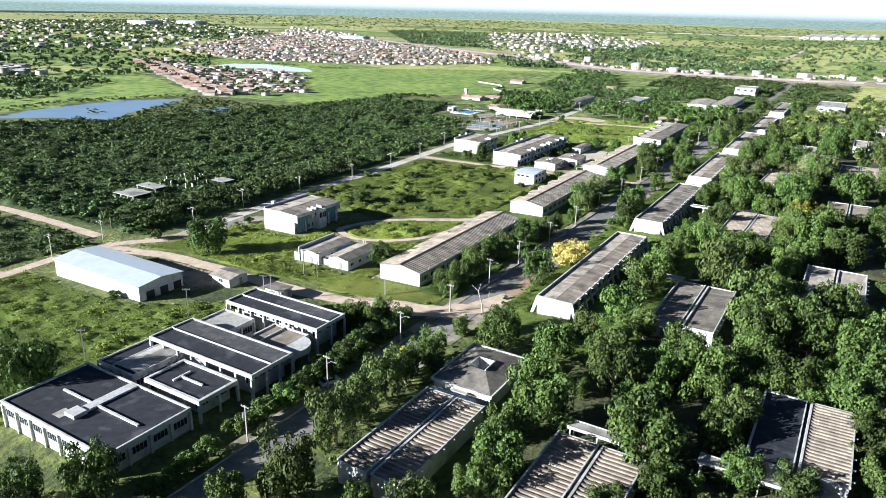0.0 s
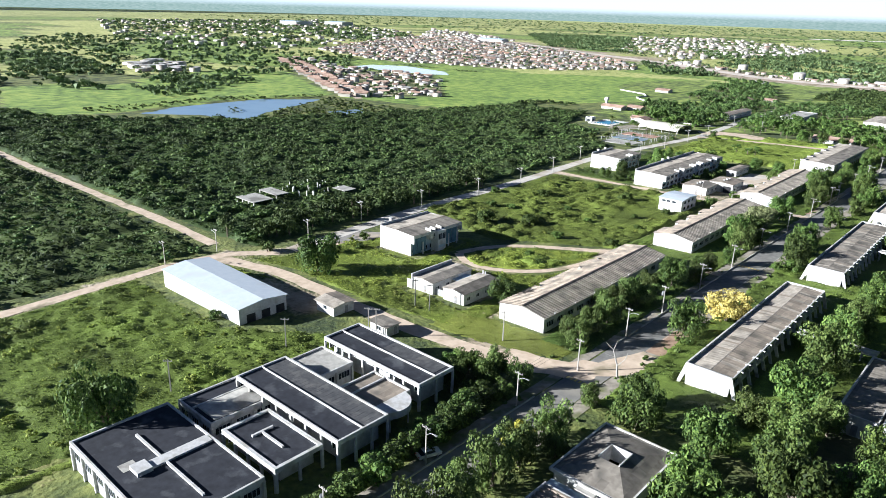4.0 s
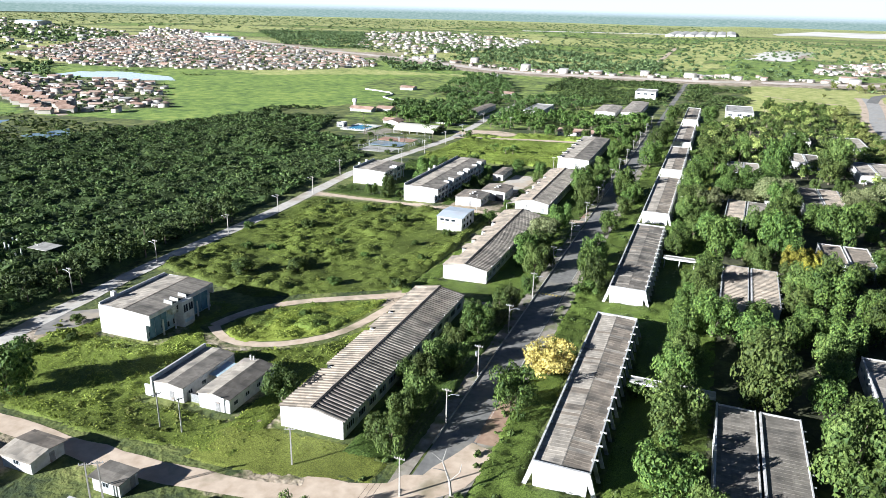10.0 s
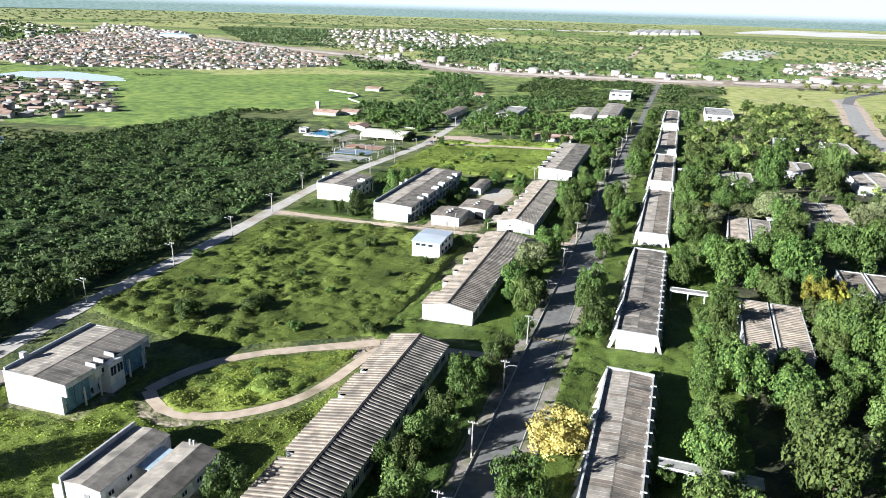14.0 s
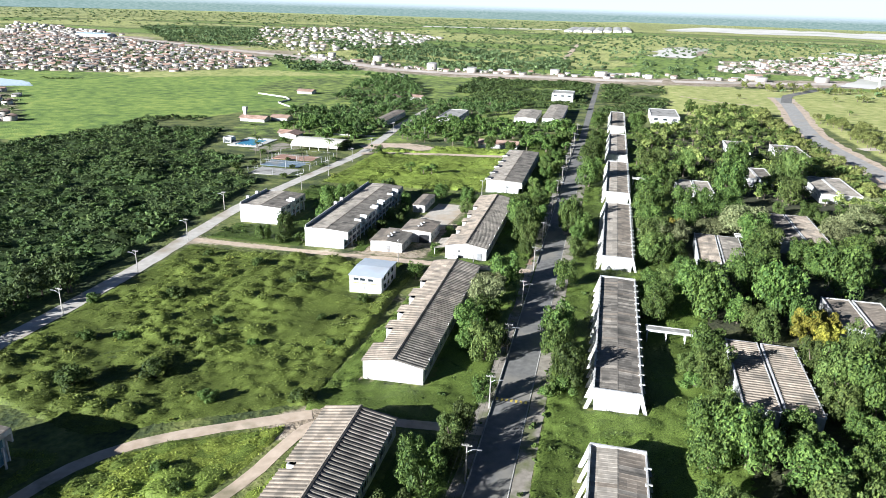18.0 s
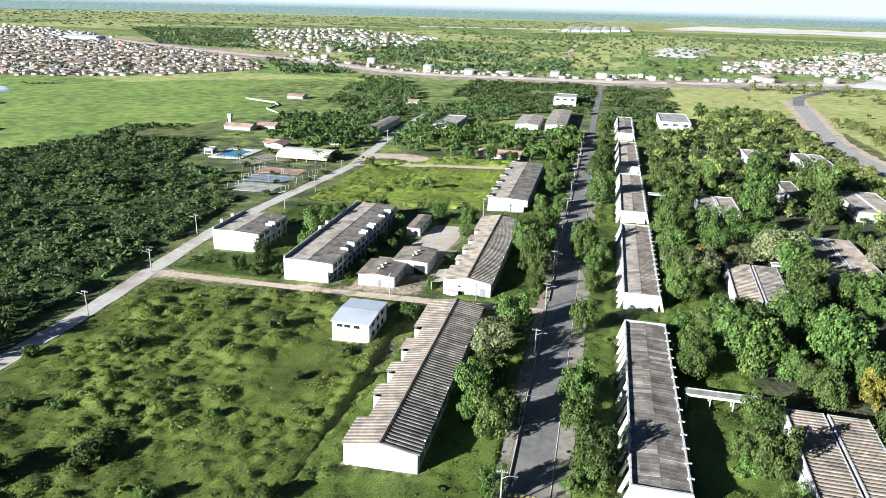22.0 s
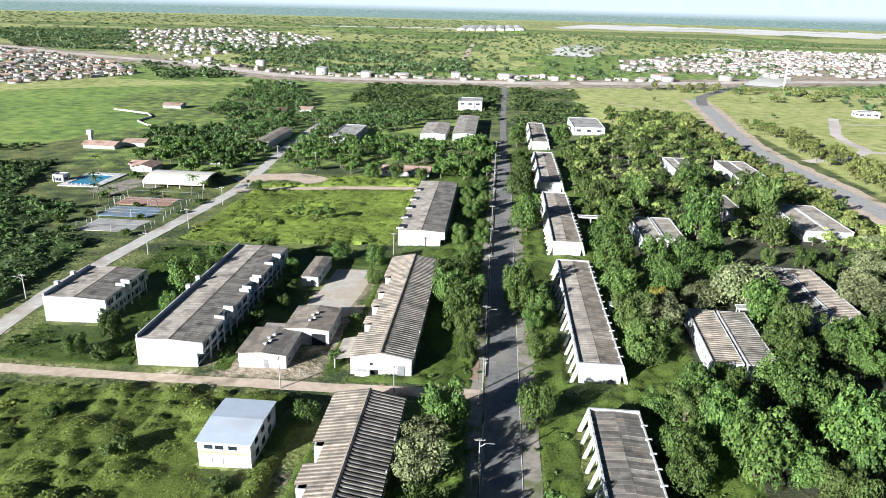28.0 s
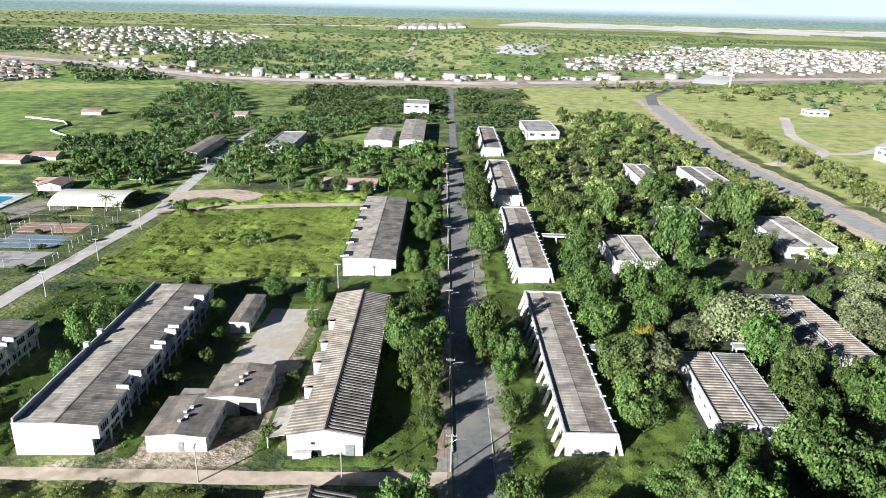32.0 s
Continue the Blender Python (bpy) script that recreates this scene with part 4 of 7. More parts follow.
def hall(x0, x1, y0, y1, h, label, boxes, notches, west_rise=0.9, group="", west_boxes=(), setback=()):
    """Two storeys under a low ridged sheet roof, with a high western parapet, and stair boxes and set-backs on the east."""
    w, n = x1 - x0, y1 - y0
    e = thing("hall", x0, y0, label, "building", group, z=gz((x0 + x1) / 2, (y0 + y1) / 2) - 0.1)
    mid = w * 0.5
    for y in (0, n - 0.3):
        bm = bmesh.new()
        prism(bm, [(0, -1.2), (w - 1.4, -1.2), (w - 1.4, h - 2.6), (w, h - 2.6), (w, h), (mid, h + 0.35), (0, h + 0.2)], "y", y, y + 0.3)
        part("end_wall", bm, WHITE, e, "blank white end wall")
    bm = boxed((0, 0.3, 0.3, n - 0.3, -1.2, h + west_rise))
    part("west_wall", bm, WHITE, e)
    # pale west sheets, dark east sheets: the slopes' light put into colour
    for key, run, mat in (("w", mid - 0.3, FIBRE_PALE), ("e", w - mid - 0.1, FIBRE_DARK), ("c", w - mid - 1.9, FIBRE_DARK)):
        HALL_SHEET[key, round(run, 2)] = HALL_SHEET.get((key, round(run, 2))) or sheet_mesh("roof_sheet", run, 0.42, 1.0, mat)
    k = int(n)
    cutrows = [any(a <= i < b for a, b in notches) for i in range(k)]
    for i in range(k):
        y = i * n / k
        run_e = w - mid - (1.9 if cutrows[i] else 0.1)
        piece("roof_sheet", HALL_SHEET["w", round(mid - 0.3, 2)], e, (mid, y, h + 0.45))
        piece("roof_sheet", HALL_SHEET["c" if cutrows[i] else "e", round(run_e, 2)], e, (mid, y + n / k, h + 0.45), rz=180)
    part("ridge_cap", boxed((mid - 0.14, mid + 0.14, 0, n, h + 0.44, h + 0.53)), FIBRE, e)
    part("east_wall", boxed((w - 1.9, w - 1.6, 0.3, n - 0.3, -1.2, h - 0.1)), BLUEWALL, e, "pale blue east wall")
    a = 0.0
    for b0, b1 in sorted((*notches, *setback)) + [(n, n)]:
        if b0 - a > 1:
            part("bay", boxed((w - 1.6, w - 0.1, a + 0.3, b0 - 0.1, h - 2.7, h - 0.05)), OLDWHITE, e)
        a = b1
    for i in range(int(n / 4.0)):
        y = 2.2 + i * 4.0
        if y < n - 2:
            inset = any(a - 1 <= y < b + 1 for a, b in (*notches, *setback))
            piece("window", WIN_LONG, e, (w - (1.58 if inset else 0.06), y, h - 2.0), rz=180)
            piece("window", WIN_LONG, e, (w - 1.56, y, 0.9), rz=180)
            part("column", boxed((w - 0.35, w - 0.05, y + 1.85, y + 2.15, -1.2, h - 2.6)), WHITE, e)
    for y in boxes:
        bm = bmesh.new()
        prism(bm, [(w - 2.3, h - 0.1), (w + 0.25, h - 0.3), (w + 0.25, h + 0.85), (w - 2.1, h + 0.95)], "y", y, y + 0.25)
        part("fin_wall", bm, WHITE, e, "white stair parapet")
        bm = bmesh.new()
        prism(bm, [(w - 2.2, h + 0.15), (w, h + 0.0), (w, h + 0.12), (w - 2.2, h + 0.27)], "y", y + 0.25, y + 1.6)
        part("stair_roof", bm, BITUMEN, e)
    for y in west_boxes:
        part("chimney", boxed((-0.6, 0.5, y, y + 0.9, h - 0.5, h + 1.7)), WHITE, e, "white water box on the parapet")
    return e


hall(-95.2, -80.2, 80, 143.2, 6.3, "long two-storey white hall with patched grey roof", (12.0, 17.5, 28.2, 30.2, 36.0, 38.0, 48, 55), ((12.2, 17.6), (30.4, 36.0), (48.4, 55)), west_boxes=(27, 33))
hall(-129.4, -113.2, 99.8, 121.2, 6.5, "two-storey white hall with grey sheet roof", (9.0, 11.5), ((9.2, 11.6),), west_boxes=(6, 13))
hh = hall(-110.5, -95.2, -61.8, -39.4, 7.0, "two-storey white hall with stepped porch", (7.2, 9.2, 12.0), (), west_rise=0.7, west_boxes=(4.5,), setback=((0.4, 7.0), (13.4, 22.0)))
part("porch_tower", boxed((14.0, 16.6, 9.4, 13.2, -1.2, 6.9)), WHITE, hh, "white projecting porch tower")
piece("window", WIN_TALL, hh, (16.62, 10.4, 4.0), rz=180)
piece("window", WIN_TALL, hh, (16.62, 12.2, 4.0), rz=180)
part("fascia", boxed((15.0, 15.3, 0.3, 22.1, 6.1, 7.0)), WHITE, hh)
GLAZING = surface("blue_glazing", (0.10, 0.19, 0.25), (0.19, 0.30, 0.37), 0.6, 0.15, 0.0)
for ya_, yb_ in ((0.9, 6.8), (13.8, 21.6)):
    for i in range(3):
        yy_ = ya_ + i * (yb_ - ya_) / 3
        part("glazed_bay", boxed((13.76, 13.9, yy_ + 0.12, yy_ + (yb_ - ya_) / 3 - 0.12, 0.5, 5.9)), GLAZING, hh, "tall pale blue glazed bay")
part("door_sign", boxed((16.6, 16.66, 9.9, 12.7, 1.4, 2.2)), BLUEWALL, hh)

# the block further up the road, with roof lights on its western slope
l4 = hall(-50, -34.6, 165.5, 234, 5.2, "white hall with pale sheet roof and western dormers", (), (), west_rise=0.1)
for y_ in (2, 14, 26, 38, 52):
    bm = bmesh.new()
    prism(bm, [(-0.9, 4.9), (1.5, 5.3), (1.5, 5.8), (-0.9, 5.6)], "y", y_, y_ + 0.3)
    part("fin_wall", bm, WHITE, l4, "white dormer cheek")
    # black slab drawn where the dormer's hollow is dark
    part("dormer_void", boxed((-0.2, 2.4, y_ + 0.3, y_ + 4.0, 5.2, 5.5)), BITUMEN, l4)


# ------------------------------------------------------------------ smaller buildings
def gabled(name, x0, x1, y0, y1, h, ridge, roof_w, roof_e, label, category="building", along="y", eave=0.4, wins=True, group="", wall=WHITE):
    """A simple house: four walls, two roof slopes of sheets, windows and a door."""
    e = thing(name, x0, y0, label, category, group, z=gz((x0 + x1) / 2, (y0 + y1) / 2))
    w, n = x1 - x0, y1 - y0
    if along == "x":
        w, n = n, w
        e.location.x, e.rotation_euler = x1, (0, 0, radians(90))
    mid = w / 2
    for y in (0, n - 0.25):
        bm = bmesh.new()
        prism(bm, [(0, -0.8), (w, -0.8), (w, h), (mid, h + ridge), (0, h)], "y", y, y + 0.25)
        part("end_wall", bm, wall, e)
    part("side_wall", boxed((0, 0.25, 0.25, n - 0.25, -0.8, h)), wall, e)
    part("side_wall", boxed((w - 0.25, w, 0.25, n - 0.25, -0.8, h)), wall, e)
    for sgn, mat in ((-1, roof_w), (1, roof_e)):
        bm = bmesh.new()
        drop = ridge * (mid + eave) / mid
        prism(bm, [(mid, h + ridge + 0.02), (mid + sgn * (mid + eave), h + ridge - drop + 0.02), (mid + sgn * (mid + eave), h + ridge - drop + 0.12), (mid, h + ridge + 0.14)], "y", -eave, n + eave)
        part("roof_slope", bm, mat, e)
    if wins:
        for i in range(max(1, int(n / 3.5))):
            y = n * (i + 0.5) / max(1, int(n / 3.5))
            piece("window", WIN_SMALL, e, (-0.03, y, 1.2))
            piece("window", WIN_SMALL, e, (w + 0.03, y, 1.2), rz=180)
        piece("door", DOOR, e, (mid + 0.8, -0.03, 0), rz=90)
    return e


ware = gabled("warehouse", -126.5, -89.8, -126.5, -113, 4.6, 0.75, ZINC, ZINC, "white warehouse with pale blue metal roof", along="x", eave=0.35, wins=False)
for i in range(9):
    part("window", boxed((13.42, 13.54, 2.5 + i * 3.7, 4.3 + i * 3.7, 2.3, 3.2)), GLASS, ware)
for i in range(3):
    part("door", boxed((2.0 + i * 4.2, 4.4 + i * 4.2, -0.1, 0.02, 0, 2.6)), DARK, ware, "dark open bay door")
for i in range(12):
    part("roof_seam", boxed((6.5, 7.0, 0.2 + i * 3.05, 0.5 + i * 3.05, 5.44, 5.48)), STEEL, ware) if i % 6 == 3 else None
k1 = gabled("kiosk", -84.3, -77.6, -107.8, -101.4, 2.7, 0.45, FIBRE_PALE, FIBRE, "small white kiosk with patched grey roof", along="x", eave=0.6)
piece("window", WIN_LONG, k1, (3.4, 6.75, 0.9), rz=-90)
gabled("kiosk", -65.1, -59.5, -107, -103.2, 2.6, 0.1, FIBRE_DARK, FIBRE_DARK, "small white kiosk with dark flat roof", along="x", eave=0.45)
gh1 = gabled("guest_house", -77, -69.8, -80.6, -64.6, 3.3, 0.4, FIBRE_PALE, FIBRE_DARK, "white walled house with pale and dark roof halves", eave=0.1)
part("parapet", boxed((-0.5, -0.1, -0.3, 16, -0.8, 4.3)), WHITE, gh1)
part("garden_wall", boxed((-2.2, -0.4, -0.2, 0.1, -0.8, 2.4)), WHITE, gh1)
gh2 = gabled("guest_house", -66, -58.8, -80.6, -66, 3.2, 0.55, FIBRE_PALE, FIBRE_DARK, "white walled house with grey ridged roof", eave=0.3)
for x_ in (1.6, 2.4):
    part("vent_pipe", boxed((x_, x_ + 0.25, 14.2, 14.45, 3.2, 4.6)), WHITE, gh2)
bm = boxed((0, 3.6, 0, 0.08, 0, 1.9))
part("gate", bm, STEEL, thing("yard_gate", -69.7, -79.6, "white metal yard gate between two houses", "gate"))
part("roof_slab", boxed((0, 3.5, 0, 6, 2.4, 2.55)), BLUEWALL, thing("yard_roof", -69.7, -73, "pale blue yard roof between two houses", "roof"))
w_ = gabled("two_storey_house", -67, -57.8, 46.2, 59.6, 4.9, 0.5, ZINC, ZINC, "white two-storey house with pale metal roof", along="x", eave=0.3, wins=False)
for i, x_ in enumerate((1.0, 2.9, 5.2)):
    part("window", boxed((-0.06, 0.02, 7.6 - x_, 9.0 - x_, 3.6, 4.3)), GLASS, w_)
for x_ in (0.5, 2.4):
    part("garage_door", boxed((-0.06, 0.02, 7.3 - x_, 8.7 - x_, 0.0, 2.3)), OLDWHITE, w_)
for i in range(3):
    part("window", boxed((2.2 + i * 3.4, 3.6 + i * 3.4, -0.08, 0.02, 1.0, 2.2)), GLASS, w_)
    part("window", boxed((2.2 + i * 3.4, 3.6 + i * 3.4, -0.08, 0.02, 3.4, 4.4)), GLASS, w_)
part("paint_stripe", boxed((-0.05, 0.02, 0.4, 8.8, 2.75, 2.95)), surface("yellow_paint", (0.6, 0.5, 0.1), (0.7, 0.6, 0.15), 2, 0.7, 0), w_)
COWL = mesh_from("roof_vent", boxed((-0.35, 0.35, -0.3, 0.3, 0.25, 0.5), (-0.2, 0.2, -0.2, 0.2, -0.2, 0.25)), WHITE)
y1_t = gabled("workshop", -72.8, -62.2, 80.8, 93, 3.4, 0.5, FIBRE, FIBRE_DARK, "white workshop with grey roof and roof vents")
y2_t = gabled("workshop", -65.8, -55.6, 92.4, 104.6, 4.0, 0.45, FIBRE, FIBRE, "white workshop with open bay and roof vents")
for e_, hgt_ in ((y1_t, 3.9), (y2_t, 4.45)):
    for i in range(4):
        piece("roof_vent", COWL, e_, (5.3 + (0.35 if i % 2 else -0.35), 3.4 + i * 1.5, hgt_))
part("open_bay", boxed((6.2, 9.4, -0.1, 0.02, 0, 2.9)), DARK, y2_t)
part("yard_slab", boxed((0, 7, 0, 4.6, 2.5, 2.7)), FIBRE_PALE, thing("link_roof", -72.0, 93.4, "pale link roof between two workshops", "roof"))
gabled("shed", -71.9, -67.2, 128, 144.4, 2.9, 0.15, FIBRE, FIBRE_DARK, "white shed with dark sheet roof", eave=0.25)

# buildings further along
for n_, a_ in enumerate(((-154, -146, 326, 372, 4.0, FIBRE, "long white shed beyond the sports ground"), (-65, -50, 362, 404, 3.8, FIBRE_PALE, "white shed with pale roof among trees"),
                         (-45.5, -32.5, 360, 432, 4.2, FIBRE_PALE, "long white hall with pale roof"))):
    gabled("shed" if n_ < 2 else "far_hall", a_[0], a_[1], a_[2], a_[3], a_[4], 0.6, a_[5], a_[5], a_[6])
flat_block("villa", -116, -102, 345, 388, 4.2, "white villa with flat grey roof", roof=SLAB, cols=6)
flat_block("white_house", -50, -32, 488, 512, 7.2, "white two-storey house above the scrub", roof=SLAB, cols=6)
flat_block("white_house", 27, 46, 380, 420, 4.6, "white flat-roofed hall beside a field", roof=SLAB, cols=6)
OLD_TILE = surface("faded_clay_tile", (0.36, 0.23, 0.17), (0.52, 0.37, 0.29), 0.8, 0.9, 0.2, (0.28, 0.17, 0.12), 0.2, 0.58, spread=0.15)
gabled("tiled_house", -72, -50, 266, 278, 2.5, 1.2, OLD_TILE, OLD_TILE, "house with red clay tile roof", along="x", eave=0.7)
gabled("tiled_house", -192, -182, 262, 272, 2.5, 1.3, OLD_TILE, OLD_TILE, "house with red clay tile roof", eave=0.7)
flat_block("pump_house", -216, -211, 238, 243, 3.0, "small white pump house by the pool", roof=SLAB, cols=5)
for x_, y_, w_, d_, al_, lb_ in ((-276, 470, 14, 10, "x", "house with faded red tile roof by a meadow"), (-188, 460, 9, 10, "y", "small house with faded red tile roof"), (-170, 470, 10, 10, "x", "small house with faded red tile roof"),
                                 (-246, 312, 18, 9, "x", "low white house with red tiled roof"), (-228, 322, 12, 9, "x", "low house with red tiled roof under trees"), (-196, 268, 8, 6, "x", "small white service house")):
    gabled("tiled_house", x_, x_ + w_, y_, y_ + d_, 2.4, 1.3, OLD_TILE, OLD_TILE, lb_, along=al_, eave=0.8, wins=False)
flat_block("white_house", 206, 226, 322, 340, 6.0, "white hall beside a dirt road", roof=SLAB, cols=6)
flat_block("white_house", 250, 266, 500, 510, 4.0, "low white house below palms", roof=SLAB, cols=6)
flat_block("white_house", -240, -222, 632, 642, 4.5, "white walled compound beyond the wood", roof=SLAB, cols=6)
wt_ = thing("water_tank", -250, 327, "white water tank on a short tower", "tank")
part("shaft", boxed((-0.9, 0.9, -0.9, 0.9, -1, 5)), WHITE, wt_)
part("tank", boxed((-1.4, 1.4, -1.4, 1.4, 5, 7.6)), WHITE, wt_)
for name_, pts_ in (("garden_wall", ((-305, 452), (-290, 446), (-272, 438), (-262, 424), (-263, 405), (-250, 392), (-238, 383))), ("garden_wall", ((-175, 283), (-158, 283.5), (-139, 284)))):
    e_ = thing(name_, *pts_[0], "low white garden wall", "wall")
    for (xa_, ya_), (xb_, yb_) in zip(pts_, pts_[1:]):
        o_ = part("wall_run", boxed((0, math.hypot(xb_ - xa_, yb_ - ya_), -0.12, 0.12, -0.8, 1.1)), OLDWHITE, e_, at=(xa_ - pts_[0][0], ya_ - pts_[0][1], gz(xa_, ya_) - gz(*pts_[0])))
        o_.rotation_euler = (0, 0, math.atan2(yb_ - ya_, xb_ - xa_))

# ------------------------------------------------------------------ trees
def clump_quads(rng, centres, radii, count, size, flat=0.75, low=-0.35):
    """Leaf sprays as small tilted blades over a set of lobes; returns vertices (3 for each spray)."""
    pick = rng.choice(len(centres), count, p=radii ** 2 / (radii ** 2).sum())
    d = rng.normal(size=(count, 3))
    d /= np.linalg.norm(d, axis=1)[:, None]
    d[:, 2] = np.where(d[:, 2] < low, -d[:, 2], d[:, 2])
    r = radii[pick] * rng.uniform(0.72, 1.06, count)
    p = centres[pick] + d * r[:, None] * np.array([1, 1, flat])
    nrm = d + rng.normal(0, 0.30, (count, 3))
    nrm /= np.linalg.norm(nrm, axis=1)[:, None]
    a = np.cross(nrm, rng.normal(size=(count, 3)))
    a /= np.linalg.norm(a, axis=1)[:, None]
    b = np.cross(nrm, a)
    s = size * rng.uniform(0.6, 1.3, count)[:, None]
    q = rng.uniform(0.75, 1.3, (count, 3, 1))
    corners = np.stack([-a - b * 0.7, a - b * 0.55, a * rng.uniform(-0.6, 0.6, (count, 1)) + b], 1) * q
    return (p[:, None] + corners * s[:, None] / 2).reshape(-1, 3)


def sprays(n):
    return np.arange(n * 3).reshape(-1, 3)


def lobes(rng, count, wide, tall, up):
    a = rng.uniform(0, 2 * math.pi, count)
    d = wide * np.sqrt(rng.uniform(0.05, 1, count)) * 0.70
    c = np.stack([np.cos(a) * d, np.sin(a) * d, up + rng.uniform(-0.42, 0.55, count) * tall], 1)
    c[0] = (0, 0, up + 0.25 * tall)
    return c, wide * rng.uniform(0.17, 0.38, count) * (1.0 if count < 30 else 0.9)


def limb(bm, a, b, r0, r1, sides=6):
    """A tapered round limb from a to b."""
    a, b = Vector(a), Vector(b)
    d = (b - a).normalized()
    u = d.orthogonal().normalized()
    v = d.cross(u)
    rings = []
    for c, r in ((a, r0), (b, r1)):
        rings.append([bm.verts.new(c + (u * math.cos(t) + v * math.sin(t)) * r) for t in [2 * math.pi * i / sides for i in range(sides)]])
    for i in range(sides):
        bm.faces.new((rings[0][i], rings[0][(i + 1) % sides], rings[1][(i + 1) % sides], rings[1][i]))


KINDS = {  # leaves, lobes, height of the crown's middle, crown depth, sprays, spray size, label
    "dark": (LEAF, 40, 2.7, 3.9, 4400, 0.36, "dense round dark green mango tree"),
    "light": (LEAF_LIGHT, 38, 2.7, 3.9, 4200, 0.36, "bright green leafy tree on a short trunk"),
    "grey": (LEAF_GREY, 34, 3.2, 3.4, 4400, 0.34, "grey-green tree with feathery open crown"),
    "pale": (LEAF_GREY, 44, 2.6, 2.2, 5200, 0.30, "broad pale grey tree with bare twigs"),
    "yellow": (LEAF_YELLOW, 44, 2.7, 3.0, 4600, 0.36, "round tree in yellow blossom"),
    "shrub": (LEAF, 18, 2.4, 2.8, 1900, 0.52, "round dark green leafy shrub"),
    "wattle": (leafy("yellowing_leaves", (0.14, 0.14, 0.02), (0.36, 0.32, 0.05)), 30, 2.8, 3.4, 4000, 0.40, "leafy tree with yellowing green leaves"),
}
PLANTED = []
NOMINAL = 4.5
TEMPLATES = {}
tree_rng = random.Random(11)


def plant(kind, x, y, r):
    """One tree of a kind, its crown r metres in radius; the first of each variant is built, the others are copies."""
    leaves, nlobes, up, deep, count, size, label = KINDS[kind]
    variant = tree_rng.randrange(4 if kind in ("dark", "light") else 2)
    s = 1.04 * r / NOMINAL
    PLANTED.append((x, y, r))
    m = pose(x, y, gz(x, y) - 0.15, 0, 0, tree_rng.uniform(0, 360)) @ Matrix.Diagonal((s, s, s * (1.0 if kind in ("shrub", "pale", "yellow", "grey") else tree_rng.uniform(1.3, 1.65) * (1.1 if -34 < x < -2 else 1.0)), 1))
    if (kind, variant) in TEMPLATES:
        first = TEMPLATES[kind, variant]
        return copy_thing(first, m @ Matrix.Diagonal([1 / k for k in first.scale] + [1]))
    rng = np.random.default_rng(len(TEMPLATES) * 7 + 3)
    e = tagged(new("shrub" if kind == "shrub" else "tree"), label, "shrub" if kind == "shrub" else "tree", {"shrub": "shrubs", "dark": "dark trees", "light": "light trees"}.get(kind, "other trees"))
    c, rad = lobes(rng, nlobes, NOMINAL, deep, up)
    bm = bmesh.new()
    fork = (rng.uniform(-0.2, 0.2), rng.uniform(-0.2, 0.2), up * 0.42)
    limb(bm, (0, 0, -0.5), fork, 0.34, 0.24, 8)
    for q in c[:6]:
        limb(bm, fork, q * np.array([0.8, 0.8, 0.95]), 0.17, 0.05)
    part("trunk", bm, BARK, e, "grey-brown forked trunk")
    v = clump_quads(rng, c, rad, count, size, 0.8, -0.7)
    crown = new("crown", mesh_of("crown", v, sprays(count), leaves))
    crown.parent = e
    e.matrix_basis = m
    TEMPLATES[kind, variant] = e
    return e


# by the start of the road and in the yards
SOUTH_DARK = [(-28, -180, 4.6), (-66, -168, 6.7), (8, -162, 3), (23, -150, 4.1), (44, -137, 4.3), (40, -129, 7.1), (21, -128, 6.5), (23, -114, 2.5), (-35, -107, 3.2), (1, -103, 5.4), (43, -102, 5.8), (72, -101, 3.1), (51, -97, 3.9), (63, -91, 4.1), (69, -89, 6.9), (37, -91, 5), (-106, -90, 6.6), (50, -89, 5), (50, -79, 6.2), (20, -77, 6.4), (-52, -73, 4.2), (-76, 102, 2.3), (-77, 116, 2.3), (-102, 122, 5.6), (-77, 136, 2.8), (-8, 260, 4.6), (-7, 285, 5.4), (-8, 342, 6), (17, 345, 7)]
SOUTH_LIGHT = [(-3, -165, 5.2), (19, -150, 2.4), (-6, -150, 5), (-7, -142, 4.6), (17, -135, 3.3), (48, -134, 2.5), (-8, -133, 4.4), (-8, -126, 4), (72, -120, 3.4), (-5, -120, 2.7), (-8, -117, 4.2), (70, -113, 2.8), (50, -112, 5.4), (23, -92, 4.7), (-25, -81, 3.2), (-52, 131, 2.6)]
# along the road and between the pavilions and annexes
DARK_TREES_1 = [(-8.9, -60.9, 4.8), (-32.3, -58, 2.8), (12.2, -48.1, 2.1), (19.1, -41.7, 4.9), (49.1, -31.9, 3.6), (-25.9, -30.9, 4.5), (19.1, -27.6, 3.5), (-28.7, -26.3, 3.3), (34.7, -18.6, 5.8), (42, -16.8, 4.3), (19.3, -15.7, 4.2), (52.7, -15.4, 5.1), (25.9, -13.3, 5.6), (35.2, -10.8, 3.9), (48.4, -8.4, 4.8), (27.5, -6.7, 3.9), (20.5, -6.1, 4.5), (35.9, -3, 3.7), (-21, -2, 3), (60.2, 1, 4.7), (-5.4, 7.7, 4.5), (52.1, 8.8, 6.4), (-8.8, 19.1, 4.3), (-29.1, 19.2, 2.4), (-21.6, 20.6, 3.1), (55.8, 20.8, 5.7), (23.4, 27.6, 4.5), (-29.9, 27.6, 4.6), (-9.1, 30, 5), (-26.9, 35.6, 3.9)]
